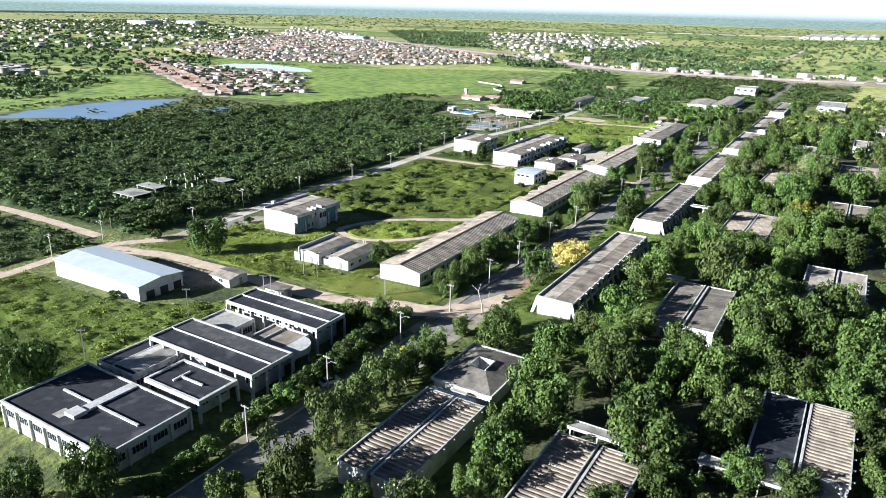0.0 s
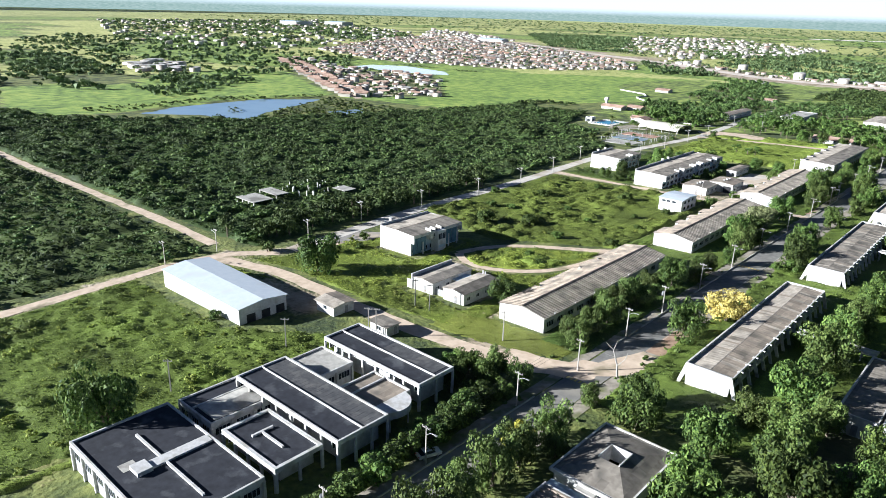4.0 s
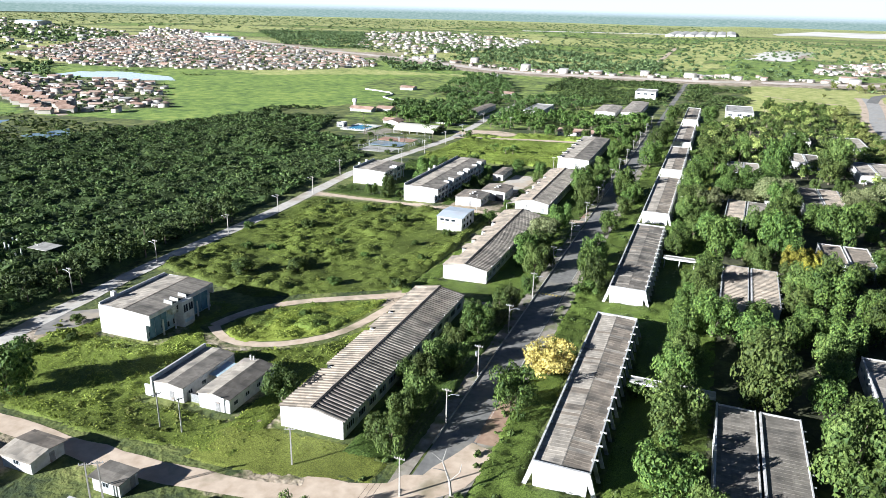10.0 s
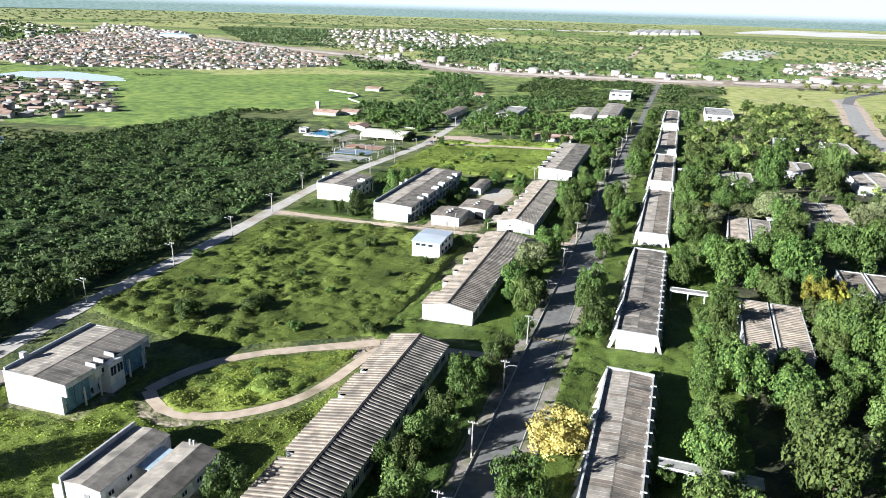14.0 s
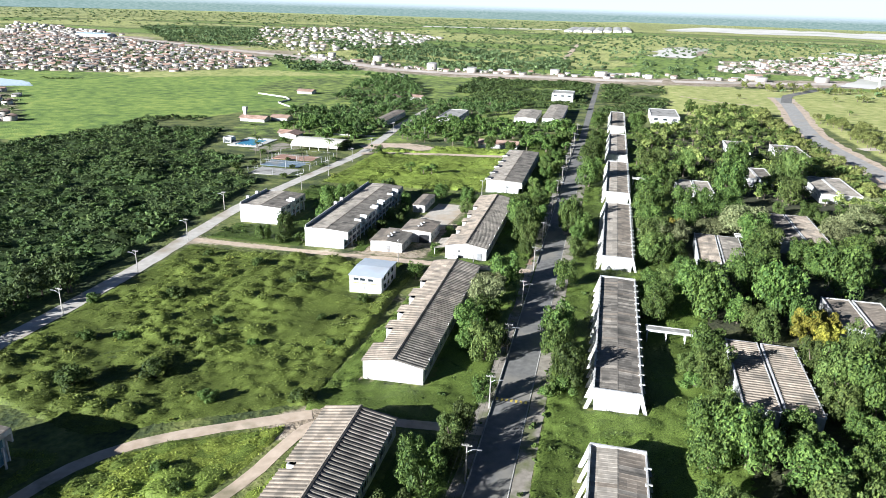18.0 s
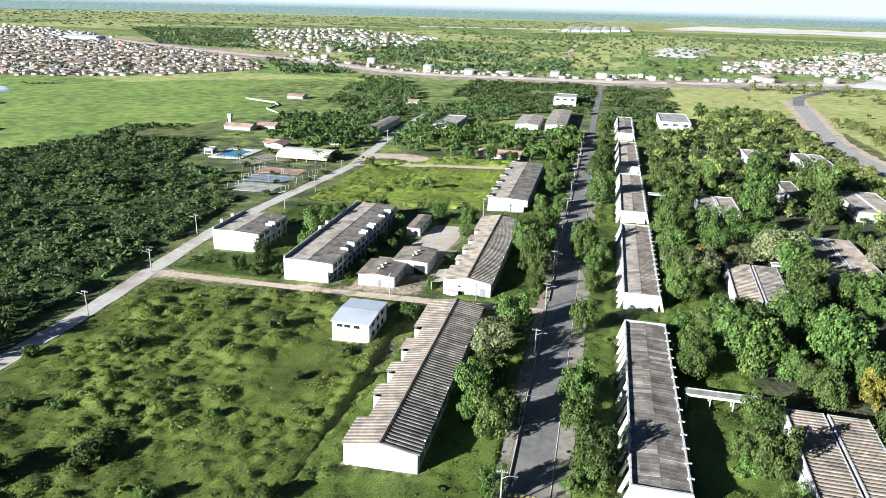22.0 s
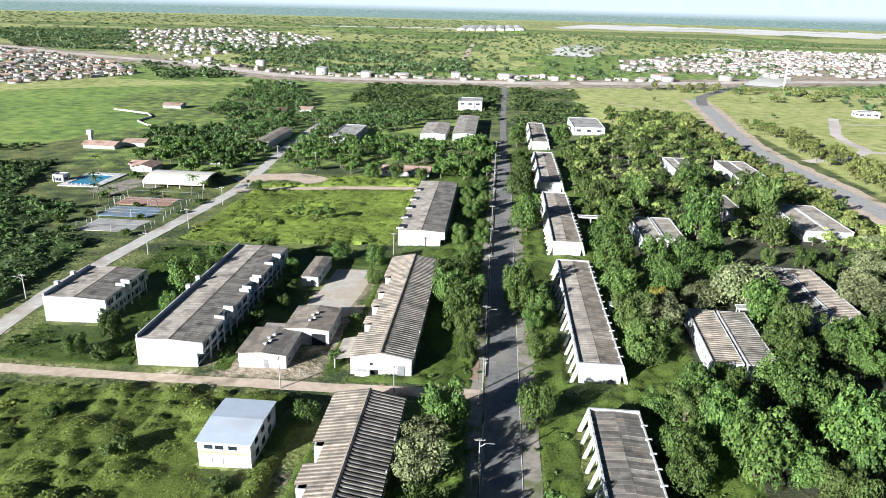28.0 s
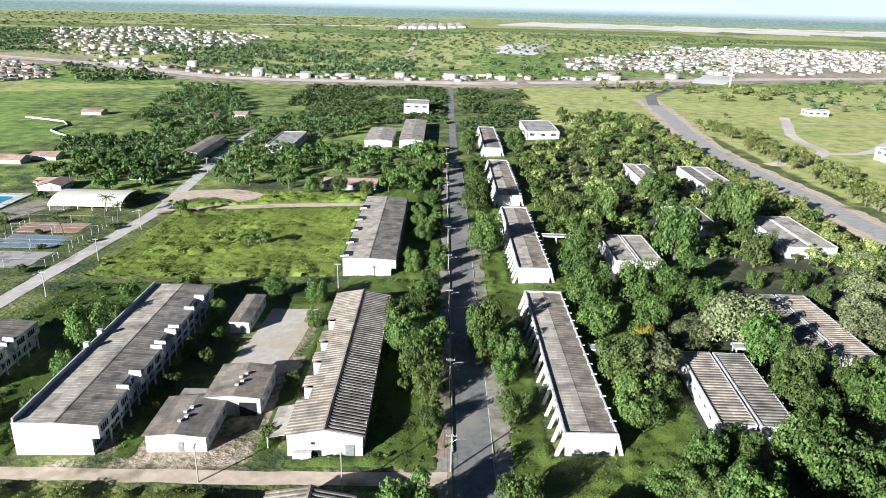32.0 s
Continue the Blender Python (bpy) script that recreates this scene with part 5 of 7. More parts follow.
DARK_TREES_2 = [(47.1, 43.5, 4.5), (14.1, 44.7, 4.5), (33.4, 47.5, 4), (26.1, 49.3, 6.6), (14, 52.2, 4.3), (42.5, 52.7, 7.5), (23.6, 58.2, 5.6), (-26.2, 60.9, 5), (-9.6, 63, 4), (39.7, 64.3, 6.1), (27.1, 66, 4.9), (13.5, 66.6, 3.7), (62.7, 70, 7.4), (22.3, 74, 4.3), (38.9, 74.6, 5.9), (29.8, 78, 3.7), (46.9, 86.4, 4.7), (-23, 87.3, 2.8), (58.2, 90.5, 5.6), (45.3, 93.4, 5.4), (73, 97.2, 6.1), (-8.2, 103.7, 3.3), (-25.8, 104.1, 5.4), (-6.2, 109.9, 4.2), (47.3, 110.2, 6.1), (-11.3, 112.7, 5), (-23.7, 115, 4.9), (-30.2, 116.7, 4.9), (-11.4, 119, 5.3), (-30.3, 124.8, 5)]
DARK_TREES_3 = [(15.3, 124.9, 5.4), (27.3, 125.5, 5), (44.6, 137.3, 5.4), (-25.7, 138.5, 3.4), (15.8, 139.5, 6.6), (28.9, 142.3, 6.8), (36.5, 143.5, 6.1), (-25, 144.5, 3.4), (46, 154.2, 4.9), (16.6, 162, 5.9), (48.9, 175.1, 8.6), (-21.4, 180, 2.6), (-7.5, 183.7, 6.4), (23.1, 183.9, 6.8), (-8.4, 232.4, 6.8), (62.3, 239.6, 7.6)]
LIGHT_TREES_1 = [(47.2, -66.4, 7.7), (-26.2, -65.7, 4.2), (19.8, -59.7, 5.9), (-27.9, -51.2, 4), (35.8, -45.2, 7.3), (36.1, -27.5, 5), (-22.4, -24.1, 3), (49.5, -22.3, 5), (-22.4, -13.6, 3), (21.4, 0.4, 3), (-8.7, 3, 1.6), (24.5, 3.3, 3.1), (44.3, 5.7, 4.1), (45.6, 12.4, 5.7), (23.2, 13.2, 4.7), (-23.7, 15.2, 4.2), (19.3, 19.1, 2.6), (44.3, 24, 4.1), (55.1, 32.3, 4.6), (37.5, 37.5, 3.8), (36.3, 43.6, 3.7), (18.5, 65.6, 4.2), (13.5, 87, 3.7), (-7.7, 89.4, 3.5), (16, 92.6, 5.1), (-23.9, 97.8, 3.7), (59.4, 99.6, 3.9), (49.2, 99.9, 5.3), (-28.9, 101.1, 1.5), (14.8, 103.2, 5.4)]
LIGHT_TREES_2 = [(70.7, 169.5, 6.2), (77.2, 201.1, 8.4), (19.9, 207.8, 7.4), (77.2, 211.5, 8.5), (34.5, 212.2, 6.9)]
GROUNDS_DARK = [(17, 88, 3.4), (21.5, 95, 3.8), (-34, -113, 3.2), (-29, -108, 3.4), (-38, -109, 2.8), (-24, -104, 3.0), (-64, 258, 4), (-53, 259, 3.6), (-76, 261, 4), (21.5, -144.5, 5.4), (28.8, -109.6, 6.1), (53.8, -62.9, 6.8), (62.7, -58.1, 6.4), (59.2, -73.1, 6.5), (68.7, -78.6, 6.4), (68.2, -96.7, 6), (70.9, -106.1, 4.5), (57.3, -94.3, 5.4), (62.6, -5.4, 6), (-3, -96, 3.6), (14, -104, 5), (24, -102, 4.6), (36, -106, 4.8), (16, -115, 4.5), (36, -120, 5), (50, -122, 4.5), (48, -150, 4.6), (62, -140, 5), (74, -132, 5), (58, -156, 5), (16, -160, 4)]
GROUNDS_LIGHT = [(16, 103, 4.2), (20.5, 110, 3.8), (-30, -104, 3.0), (-9, -102, 2.6), (39.6, -96.6, 4.2), (20, -33.7, 4.6), (20, -52, 4.2), (-28, -79, 3), (-27, -72, 3.3), (-29, -56, 3.3), (-25, -48, 3.4), (-28, -41, 3.2), (-24, -18, 3)]
FIELD_SHRUBS = [(-90, -8, 3.6), (-104, -16, 4.4), (-82, 48, 3.4), (-56, -10, 2.8), (-110, 31, 3.2), (-91, 19, 2.0), (-61, 40, 2.2), (-108, 5, 2.2), (-77, 10, 1.8), (-59, 14, 1.9), (-130, 23, 2.4), (-101, 59, 2.4), (-66, 60, 2.6), (-120, 63, 2.0), (-74, -14, 2.4), (-116, 3, 2.4), (-67, 27, 1.6), (-94, 6, 1.5), (-120, -60, 2.2), (-113, -68, 1.8), (-116, -76, 2.6), (-98, -128, 2.0), (-132, -90, 3.0), (-70, -36, 1.8), (-64, -40, 1.6)]
# first seven: added at the edge of view to shade the school's corner
NEAR_DARK = [(-36, -186, 3.8), (-29, -191, 4.5), (-20, -192, 4.2), (-24, -184, 3.0), (-10, -184, 4.2), (-8, -172, 3.8), (14, -170, 4.2),
             (-52, 84, 1.8), (-52, 104, 1.8), (-76, 92, 2.0), (-72, 112, 2.0), (-74, 124, 2.2), (-54, 146, 3.8), (-66, 150, 3.6), (-98, 92, 3.4), (-100, 106, 3.2), (-101, 134, 3.6), (-88, 148, 3.8), (-108, 92, 3.6), (-52, 60, 2.8), (-112, 84, 3.0), (-104, 148, 3.2)]
for kind_, rows_ in (("dark", NEAR_DARK), ("dark", GROUNDS_DARK), ("light", GROUNDS_LIGHT), ("dark", SOUTH_DARK), ("light", SOUTH_LIGHT), ("dark", DARK_TREES_1), ("dark", DARK_TREES_2), ("dark", DARK_TREES_3), ("light", LIGHT_TREES_1), ("light", LIGHT_TREES_2),
                     ("grey", [(-28.3, 43.3, 6.1), (-29.2, 53.2, 4.8), (45.4, 60.4, 5.8), (22, 104.7, 6.9), (71, -73, 5.5)]),
                     ("pale", [(34.5, 117.8, 5.6), (75.4, 119.8, 7.4), (47, 120.2, 10), (38.7, 124.2, 4.8), (80, 129, 7.4), (91, 148, 7.1), (88, 112, 6), (100, 165, 6.5)]),
                     ("yellow", [(-5.5, -44, 6.3)]), ("wattle", [(51.1, 36.2, 3.3), (46.3, 38.2, 4.1), (51.7, 42.1, 3.5), (24, 117, 3.6), (-10, -124, 3)]),
                     ("shrub", [(-22, -174, 2.6), (-22, -170, 2.3), (-22, -167, 3.0), (-22, -163, 3.0), (-22.5, -144, 3.9), (-23, -140, 3.7), (-24, -135, 3.9), (-23.5, -131, 3.9), (-23.5, -127, 3.8), (-24, -123, 4.0), (-25, -119, 3.8), (-26, -115, 4.0), (-22.5, -150, 3.6), (-22.5, -156, 3.4),
                                (-24, -111, 3.4), (13, -46, 2.1), (-9, 3, 1.9), (-5, 6, 3.0), (20, 13, 3.2), (-78, 85, 1.7), (-78, 98, 1.8), (-51, 102, 1.6), (-104, 82, 3.4), (-98, 84, 3)]),
                     ("shrub", FIELD_SHRUBS)):
    for x_, y_, r_ in rows_:
        plant(kind_, x_, y_, r_)

FOOT = [(-127, -89, -127, -112), (-85, -77, -108.5, -101), (-66, -59, -107.5, -103), (-79, -58, -82, -64), (-67.5, -57.5, 46, 60), (-73.5, -55, 80, 105), (-72.5, -67, 127.5, 145), (-67, -53, 106, 143), (-111, -94, -62.5, -39), *((-1.6, 10.6, a - 0.4, b + 0.4) for a, b in PAVILION_ENDS), (-48, -33.5, -81, -16.6), (-48, -33.5, 1, 65), (-48.5, -33.5, 79, 142.5), (-50.5, -34, 165, 234.5), (-19.5, -11.5, -260, 300), (-18, -13, 300, 660), (26.5, 42.5, -80, -51), (26.5, 42, -1, 30), (27, 42, 81, 110), (28, 43, 164, 190), (54, 69, -126, -102), (54, 69, -47, -22), (54, 69, 40, 60), (54, 70, 105, 140), (57, 71, 197, 222),
        (83, 100, 177, 212), (61, 73, 263, 295), (85, 100, 253, 292), (115, 142, 60, 640), (-96, -80, 79, 144), (-130, -112, 99, 122), (-155, -145, 325, 373), (-117, -101, 344, 389), (-66, -31, 360, 433), (-51, -31, 487, 513), (26, 47, 378, 421), (-73, -49, 263, 283), (-277, -261, 462, 481), (-190, -178, 452, 471), (-171, -159, 462, 481), (-248, -215, 308, 332), (-214, -176, 224, 278), (205, 227, 321, 341), (-124, -96, 246, 272), (-180, -134, 163, 250)]


def clear_of(x, y, margin=0.0):
    ok = np.ones(np.shape(x), bool)
    for a, b, c, d in FOOT:
        ok &= ~((x > a - margin) & (x < b + margin) & (y > c - margin) & (y < d + margin))
    for road, half in ((WEST_ROAD, 3.2), (SIDE_STREET, 2.8), (CROSS_STREET, 3.2), (SOUTH_TRACK, 3.0), (DIRT_STREET, 3.6), (DIAGONAL, 3.2), (LOOP, 1.9), (LOOP_BACK, 2.2)):
        ok &= near_line(x, y, road) > half + margin
    return ok


def sow(poly, spacing, seed, margin=1.0):
    """Jittered places over a polygon of the plan, clear of roads and houses."""
    rng = np.random.default_rng(seed)
    p = np.array(poly, float)
    gx, gy = np.meshgrid(np.arange(p[:, 0].min(), p[:, 0].max(), spacing), np.arange(p[:, 1].min(), p[:, 1].max(), spacing))
    x, y = gx.ravel() + rng.uniform(-0.9, 0.9, gx.size) * spacing, gy.ravel() + rng.uniform(-0.9, 0.9, gx.size) * spacing
    keep = inside(x, y, poly) & clear_of(x, y, margin)
    return x[keep], y[keep], rng


def fill(poly, spacing, seed, kinds, low, high, apart):
    """More trees between those already set, where there is room for a crown."""
    xs, ys, r = sow(poly, spacing, seed, 1.2)
    for x, y in zip(xs, ys):
        if min(math.hypot(x - a, y - b) - apart * c for a, b, c in PLANTED) > apart * low:
            plant(kinds[r.integers(len(kinds))], float(x), float(y), float(r.uniform(low, high)))


fill([(14, -168), (74, -168), (74, -76), (14, -76)], 9.1, 501, ("dark", "dark", "light"), 3.0, 4.6, 0.86)
fill([(44, -70), (76, -70), (76, 160), (44, 160)], 8.0, 503, ("dark", "dark", "light"), 2.6, 4.2, 0.80)
fill([(-31, 150), (-21.5, 150), (-21.5, 350), (-31, 350)], 7.6, 511, ("dark", "light", "dark"), 2.4, 3.6, 0.75)
fill([(-10.5, 225), (-3.5, 225), (-3.5, 420), (-10.5, 420)], 9.0, 521, ("dark", "light"), 2.4, 3.6, 0.85)

bare_ = tagged(new("bare_tree"), "leaning dead tree with bare grey limbs", "tree")
bare_.location = (-11, -88, gz(-11, -88))
bm = bmesh.new()
limb(bm, (0, 0, -0.5), (-0.5, 0.4, 2.4), 0.26, 0.2, 7)
limb(bm, (-0.5, 0.4, 2.4), (-1.9, 0.8, 5.4), 0.2, 0.11)
part("trunk", bm, CONCRETE, bare_)
for a_, b_ in (((-0.5, 0.4, 2.4), (1.2, 0.2, 4.6)), ((-1.9, 0.8, 5.4), (-3.6, 0.6, 6.6)), ((-1.9, 0.8, 5.4), (-1.6, 1.6, 7.2)), ((-1.2, 0.6, 4.0), (-3.0, -0.4, 4.6)), ((1.2, 0.2, 4.6), (1.4, 0.6, 6.0))):
    bm = bmesh.new()
    limb(bm, a_, b_, 0.10, 0.04, 5)
    part("branch", bm, CONCRETE, bare_)
PALMS = {}


def palm(x, y, h):
    """A slender palm: ringed trunk and arching fronds of two rows of leaflets."""
    m = pose(x, y, gz(x, y), 0, 0, tree_rng.uniform(0, 360)) @ Matrix.Diagonal((1, 1, h / 9.0, 1))
    if "first" in PALMS:
        first = PALMS["first"]
        return copy_thing(first, m @ Matrix.Diagonal([1 / k for k in first.scale] + [1]))
    e = tagged(new("palm_tree"), "slender palm with arching green fronds", "palm", "palms")
    bm = bmesh.new()
    for k in range(4):
        limb(bm, (0.08 * k * k, 0, 2.2 * k - 0.3), (0.08 * (k + 1) ** 2, 0, 2.2 * (k + 1) - 0.3), 0.22 - 0.03 * k, 0.19 - 0.03 * k, 7)
    part("trunk", bm, BARK, e, "ringed grey trunk")
    rng = np.random.default_rng(77)
    vs = []
    for f in range(16):
        a, up = f * 2.4, rng.uniform(0.1, 0.9)
        ends = [(1.28, 0.0, 8.5)]
        for k in range(1, 7):
            r = 0.5 * k
            ends.append((1.28 + math.cos(a) * r, math.sin(a) * r, 8.5 + up * r - 0.20 * r * r * (1.1 - 0.5 * up)))
        side = np.array([-math.sin(a), math.cos(a), 0])
        for p, q in zip(ends, ends[1:]):
            p, q = np.array(p), np.array(q)
            for s_ in (-1, 1):
                vs += [p, q, (p + q) / 2 + side * s_ * 0.55 + np.array([0, 0, -0.25])]
    crown = new("crown", mesh_of("crown", vs, sprays(len(vs) // 3), LEAF_LIGHT))
    crown.parent = e
    e.matrix_basis = m
    PALMS["first"] = e
    return e


for k in range(12):
    f_ = k / 11
    palm(275 + 50 * f_ + tree_rng.uniform(-5, 5), 566 - 58 * f_ + tree_rng.uniform(-9, 9), tree_rng.uniform(9, 14))
for x_, y_, h_ in ((-176, 206, 8), (-171, 204, 7), (-183, 214, 9), (-188, 226, 8), (-146, 224, 8), (-139, 219, 7), (-150, 202, 7), (-206, 258, 8)):
    palm(x_, y_, h_)

for x_, y_, r_ in ((-137, 210, 2.0), (-138, 196, 1.8), (-150, 188, 1.8), (-160, 204.5, 1.6), (-172, 190, 2.4), (-168, 169, 2.6), (-176, 180, 3.0), (-145, 168, 2.2), (-180, 216, 2.6), (-184, 250, 3.0), (-172, 252, 3.0), (-158, 253, 3.0), (-146, 254, 3.2)):
    plant("shrub", x_, y_, r_)

# ------------------------------------------------------------------ masses of plants that nobody could count
def mass(name, polys, spacing, low, high, count, size, material, label, seed, squash=0.75, margin=1.0, category="scrub", gaps=-0.42):
    """Bushes over polygons of the plan, joined into one mesh."""
    rng = np.random.default_rng(seed)
    shapes = []
    for _ in range(7):
        c, rad = lobes(rng, 5, 1.0, 0.5, 0.55)
        shapes.append(clump_quads(rng, c, rad, count, size, 0.85, -0.1))
    out = []
    for i, poly in enumerate(polys):
        x, y, r = sow(poly, spacing, seed + i, margin)
        patch = np.array([noise.noise((a * 0.018, b * 0.018, seed)) for a, b in zip(x, y)])
        keep = patch > gaps
        x, y = x[keep], y[keep]
        s = (low + (high - low) * r.uniform(0, 1, len(x)) ** 1.4) * (1 + 0.45 * patch[keep])
        t = r.uniform(0, 6.28, len(x))
        for k in range(len(x)):
            v = shapes[k % 7]
            c, n_ = math.cos(t[k]) * s[k], math.sin(t[k]) * s[k]
            out.append(np.stack([x[k] + v[:, 0] * c - v[:, 1] * n_, y[k] + v[:, 0] * n_ + v[:, 1] * c, gz(x[k], y[k]) + v[:, 2] * s[k] * squash - 0.1], 1))
    v = np.concatenate(out)
    return tagged(new(name, mesh_of(name, v, sprays(len(v) // 3), material)), label, category, kind="stuff")


WOOD_NORTH = [(-150, 673), (-20, 645), (-20, 440), (-60, 442), (-142, 484)]
WOOD_NORTH_EAST = [(-8, 415), (24, 425), (46, 470), (50, 620), (-8, 640)]
mass("scrub", [SCRUB_LAND], 6.2, 1.8, 4.0, 90, 0.33, SCRUB, "dense dark green thorn scrub", 51)
mass("scrub_south", [SOUTH_SCRUB], 6.2, 1.5, 3.4, 90, 0.33, SCRUB, "patchy thorn scrub over grass", 61)
mass("wood_north", [WOOD_NORTH, WOOD_NORTH_EAST], 5.2, 2.4, 4.6, 64, 0.40, SCRUB, "dense green woodland", 71)
mass("field_bushes", [FIELD, SPORT_GREEN], 7.0, 0.7, 2.0, 110, 0.27, LEAF_FIELD, "leafy green bushes in the long grass", 65, 0.75, 1.0, "bushes", -0.1)
mass("near_bushes", [[(-131, -110), (-128, -86), (-92, -66), (-92, -40), (-112, -36), (-128, -60)], [(-88, -90), (-58, -92), (-56, -60), (-84, -66)]], 5.0, 0.6, 1.7, 110, 0.27, LEAF_FIELD, "weedy bushes round the sheds", 68, 0.75, 1.2, "bushes", -0.05)
mass("yard_bushes", [[(-82, 80), (-52, 80), (-52, 160), (-98, 160), (-78, 140)], [(-131, 80), (-97, 80), (-97, 160), (-126, 160)]], 4.2, 0.6, 1.8, 100, 0.3, LEAF, "dark bushes between the workshops", 67, 0.8, 1.5, "bushes", -0.1)
mass("meadow_bushes", [SOUTH_MEADOW, [(-66, -112), (-64, -176), (-70, -230), (-30, -230), (-30, -180), (-62, -180)]], 6.0, 0.6, 1.8, 110, 0.27, LEAF_MEADOW, "low bright green bushes in the meadow", 66, 0.7, 1.0, "bushes", -0.2)
mass("lagoon_thicket", [[(-322, 200), (-300, 262), (-312, 305), (-275, 318), (-268, 300), (-292, 290), (-285, 250), (-300, 195)]], 4.5, 1.8, 3.2, 64, 0.45, SCRUB, "dark thicket beside the wetland", 77)
mass("undergrowth", [[(74, -165), (112, -165), (112, 360), (12, 330), (12, 190), (74, 190)]], 6.5, 0.8, 1.9, 50, 0.5, LEAF, "green undergrowth beneath the trees", 81, 0.6, 0.3)
mass("verge_bushes", [[(-31, -160), (-20, -160), (-20, 240), (-31, 240)], [(-11, -160), (-2.5, -160), (-2.5, 300), (-11, 300)]], 4.6, 0.5, 1.3, 45, 0.6, LEAF_LIGHT, "weedy bushes along the road verge", 91, 0.7, 0.2)


def grove(name, polys, spacing, low, high, material, label, seed, count=360, size=0.165, gaps=-1.0):
    """Trees too many to tell apart: crowns on short trunks, joined into one mesh for the leaves and one for the wood."""
    rng = np.random.default_rng(seed)
    e = tagged(new(name), label, "trees", kind="stuff")
    shapes = []
    for _ in range(6):
        c, rad = lobes(rng, 10, 1.0, 0.65, 0.85)
        shapes.append((clump_quads(rng, c, rad, count, size, 0.8, -0.6), c))
    leaves, bm = [], bmesh.new()
    for i, poly in enumerate(polys):
        xs, ys, r = sow(poly, spacing, seed + i, 2.6)
        for k, (x, y) in enumerate(zip(xs, ys)):
            if noise.noise((x * 0.016, y * 0.016, seed)) < gaps:
                continue
            v, c = shapes[r.integers(6)]
            s, t, z = r.uniform(low, high), r.uniform(0, 6.28), gz(x, y)
            cs, sn = math.cos(t) * s, math.sin(t) * s
            leaves.append(np.stack([x + v[:, 0] * cs - v[:, 1] * sn, y + v[:, 0] * sn + v[:, 1] * cs, z + v[:, 2] * s * r.uniform(0.9, 1.2)], 1))
            limb(bm, (x, y, z - 0.4), (x, y, z + s * 0.9), 0.3, 0.18, 5)
    v = np.concatenate(leaves)
    o = new("crowns", mesh_of("crowns", v, sprays(len(v) // 3), material))
    o.parent = e
    tagged(o, kind="stuff")
    tagged(part("trunks", bm, BARK, e), kind="stuff")


EAST_GROUNDS = [(12, 192), (112, 150), (112, 470), (60, 470), (48, 365), (12, 330)]
SOUTH_GROUNDS = [(74, -160), (112, -160), (112, 150), (74, 150)]
grove("east_grove", [EAST_GROUNDS, SOUTH_GROUNDS], 10.0, 2.2, 4.8, LEAF, "dense dark green trees over the grounds", 401)
grove("east_grove_light", [EAST_GROUNDS, SOUTH_GROUNDS], 11.5, 2.2, 4.6, LEAF_LIGHT, "light green trees over the grounds", 411)
LEAF_OLIVE = leafy("olive_leaves", (0.12, 0.155, 0.042), (0.31, 0.345, 0.10))
grove("avenue_trees", [[(100, 60), (113, 60), (113, 440), (98, 440)], [(143, 100), (178, 120), (166, 400), (141, 450)]], 6.6, 2.8, 4.8, LEAF_OLIVE, "olive-green trees along the avenue", 421, 360)
grove("east_grove_olive", [EAST_GROUNDS], 11.0, 2.4, 4.8, LEAF_OLIVE, "broad olive-green trees over the grounds", 415)
grove("field_trees", [[(180, 100), (300, 180), (300, 330), (215, 320)], [(105, 545), (330, 600), (330, 680), (105, 660)]], 12, 2.8, 5.0, LEAF_OLIVE, "scattered trees over the dry fields", 425, 260, 0.19, -0.05)
grove("field_edge_trees", [[(176, 472), (186, 472), (186, 480), (176, 480)], [(150, 414), (160, 414), (160, 428), (150, 428)], [(-134, 258), (-122, 258), (-122, 272), (-134, 272)], [(-126, 226), (-114, 226), (-114, 240), (-126, 240)], [(-92, 188), (-80, 188), (-80, 202), (-92, 202)]], 7.0, 2.8, 4.2, LEAF, "single dark trees beside tracks and fields", 427, 380)
grove("south_grove", [[(-8, -262), (112, -262), (112, -168), (-8, -168)]], 9.0, 2.8, 4.6, LEAF, "trees over the southern grounds", 428, 150, 0.24)
PARK = [(-235, 282), (-145, 275), (-130, 300), (-60, 438), (-150, 480), (-225, 640), (-270, 640), (-235, 470), (-225, 380)]
grove("park_trees", [PARK], 6.4, 2.4, 4.8, SCRUB, "loose trees and bushes over parkland", 75, 200, 0.22, -0.22)
grove("road_edge_trees", [[(-156, -92), (-138, -92), (-140, 40), (-156, 40)]], 5.6, 3.0, 4.8, SCRUB, "dark trees overhanging the pale road", 441, 300)
grove("north_grove", [[(-125, 276), (-22, 252), (-22, 352), (-66, 356), (-125, 336)], [(-205, 256), (-145, 262), (-142, 322), (-195, 330)]], 8.8, 2.8, 5.4, LEAF, "dense trees north of the cross street", 431, 330, 0.21)


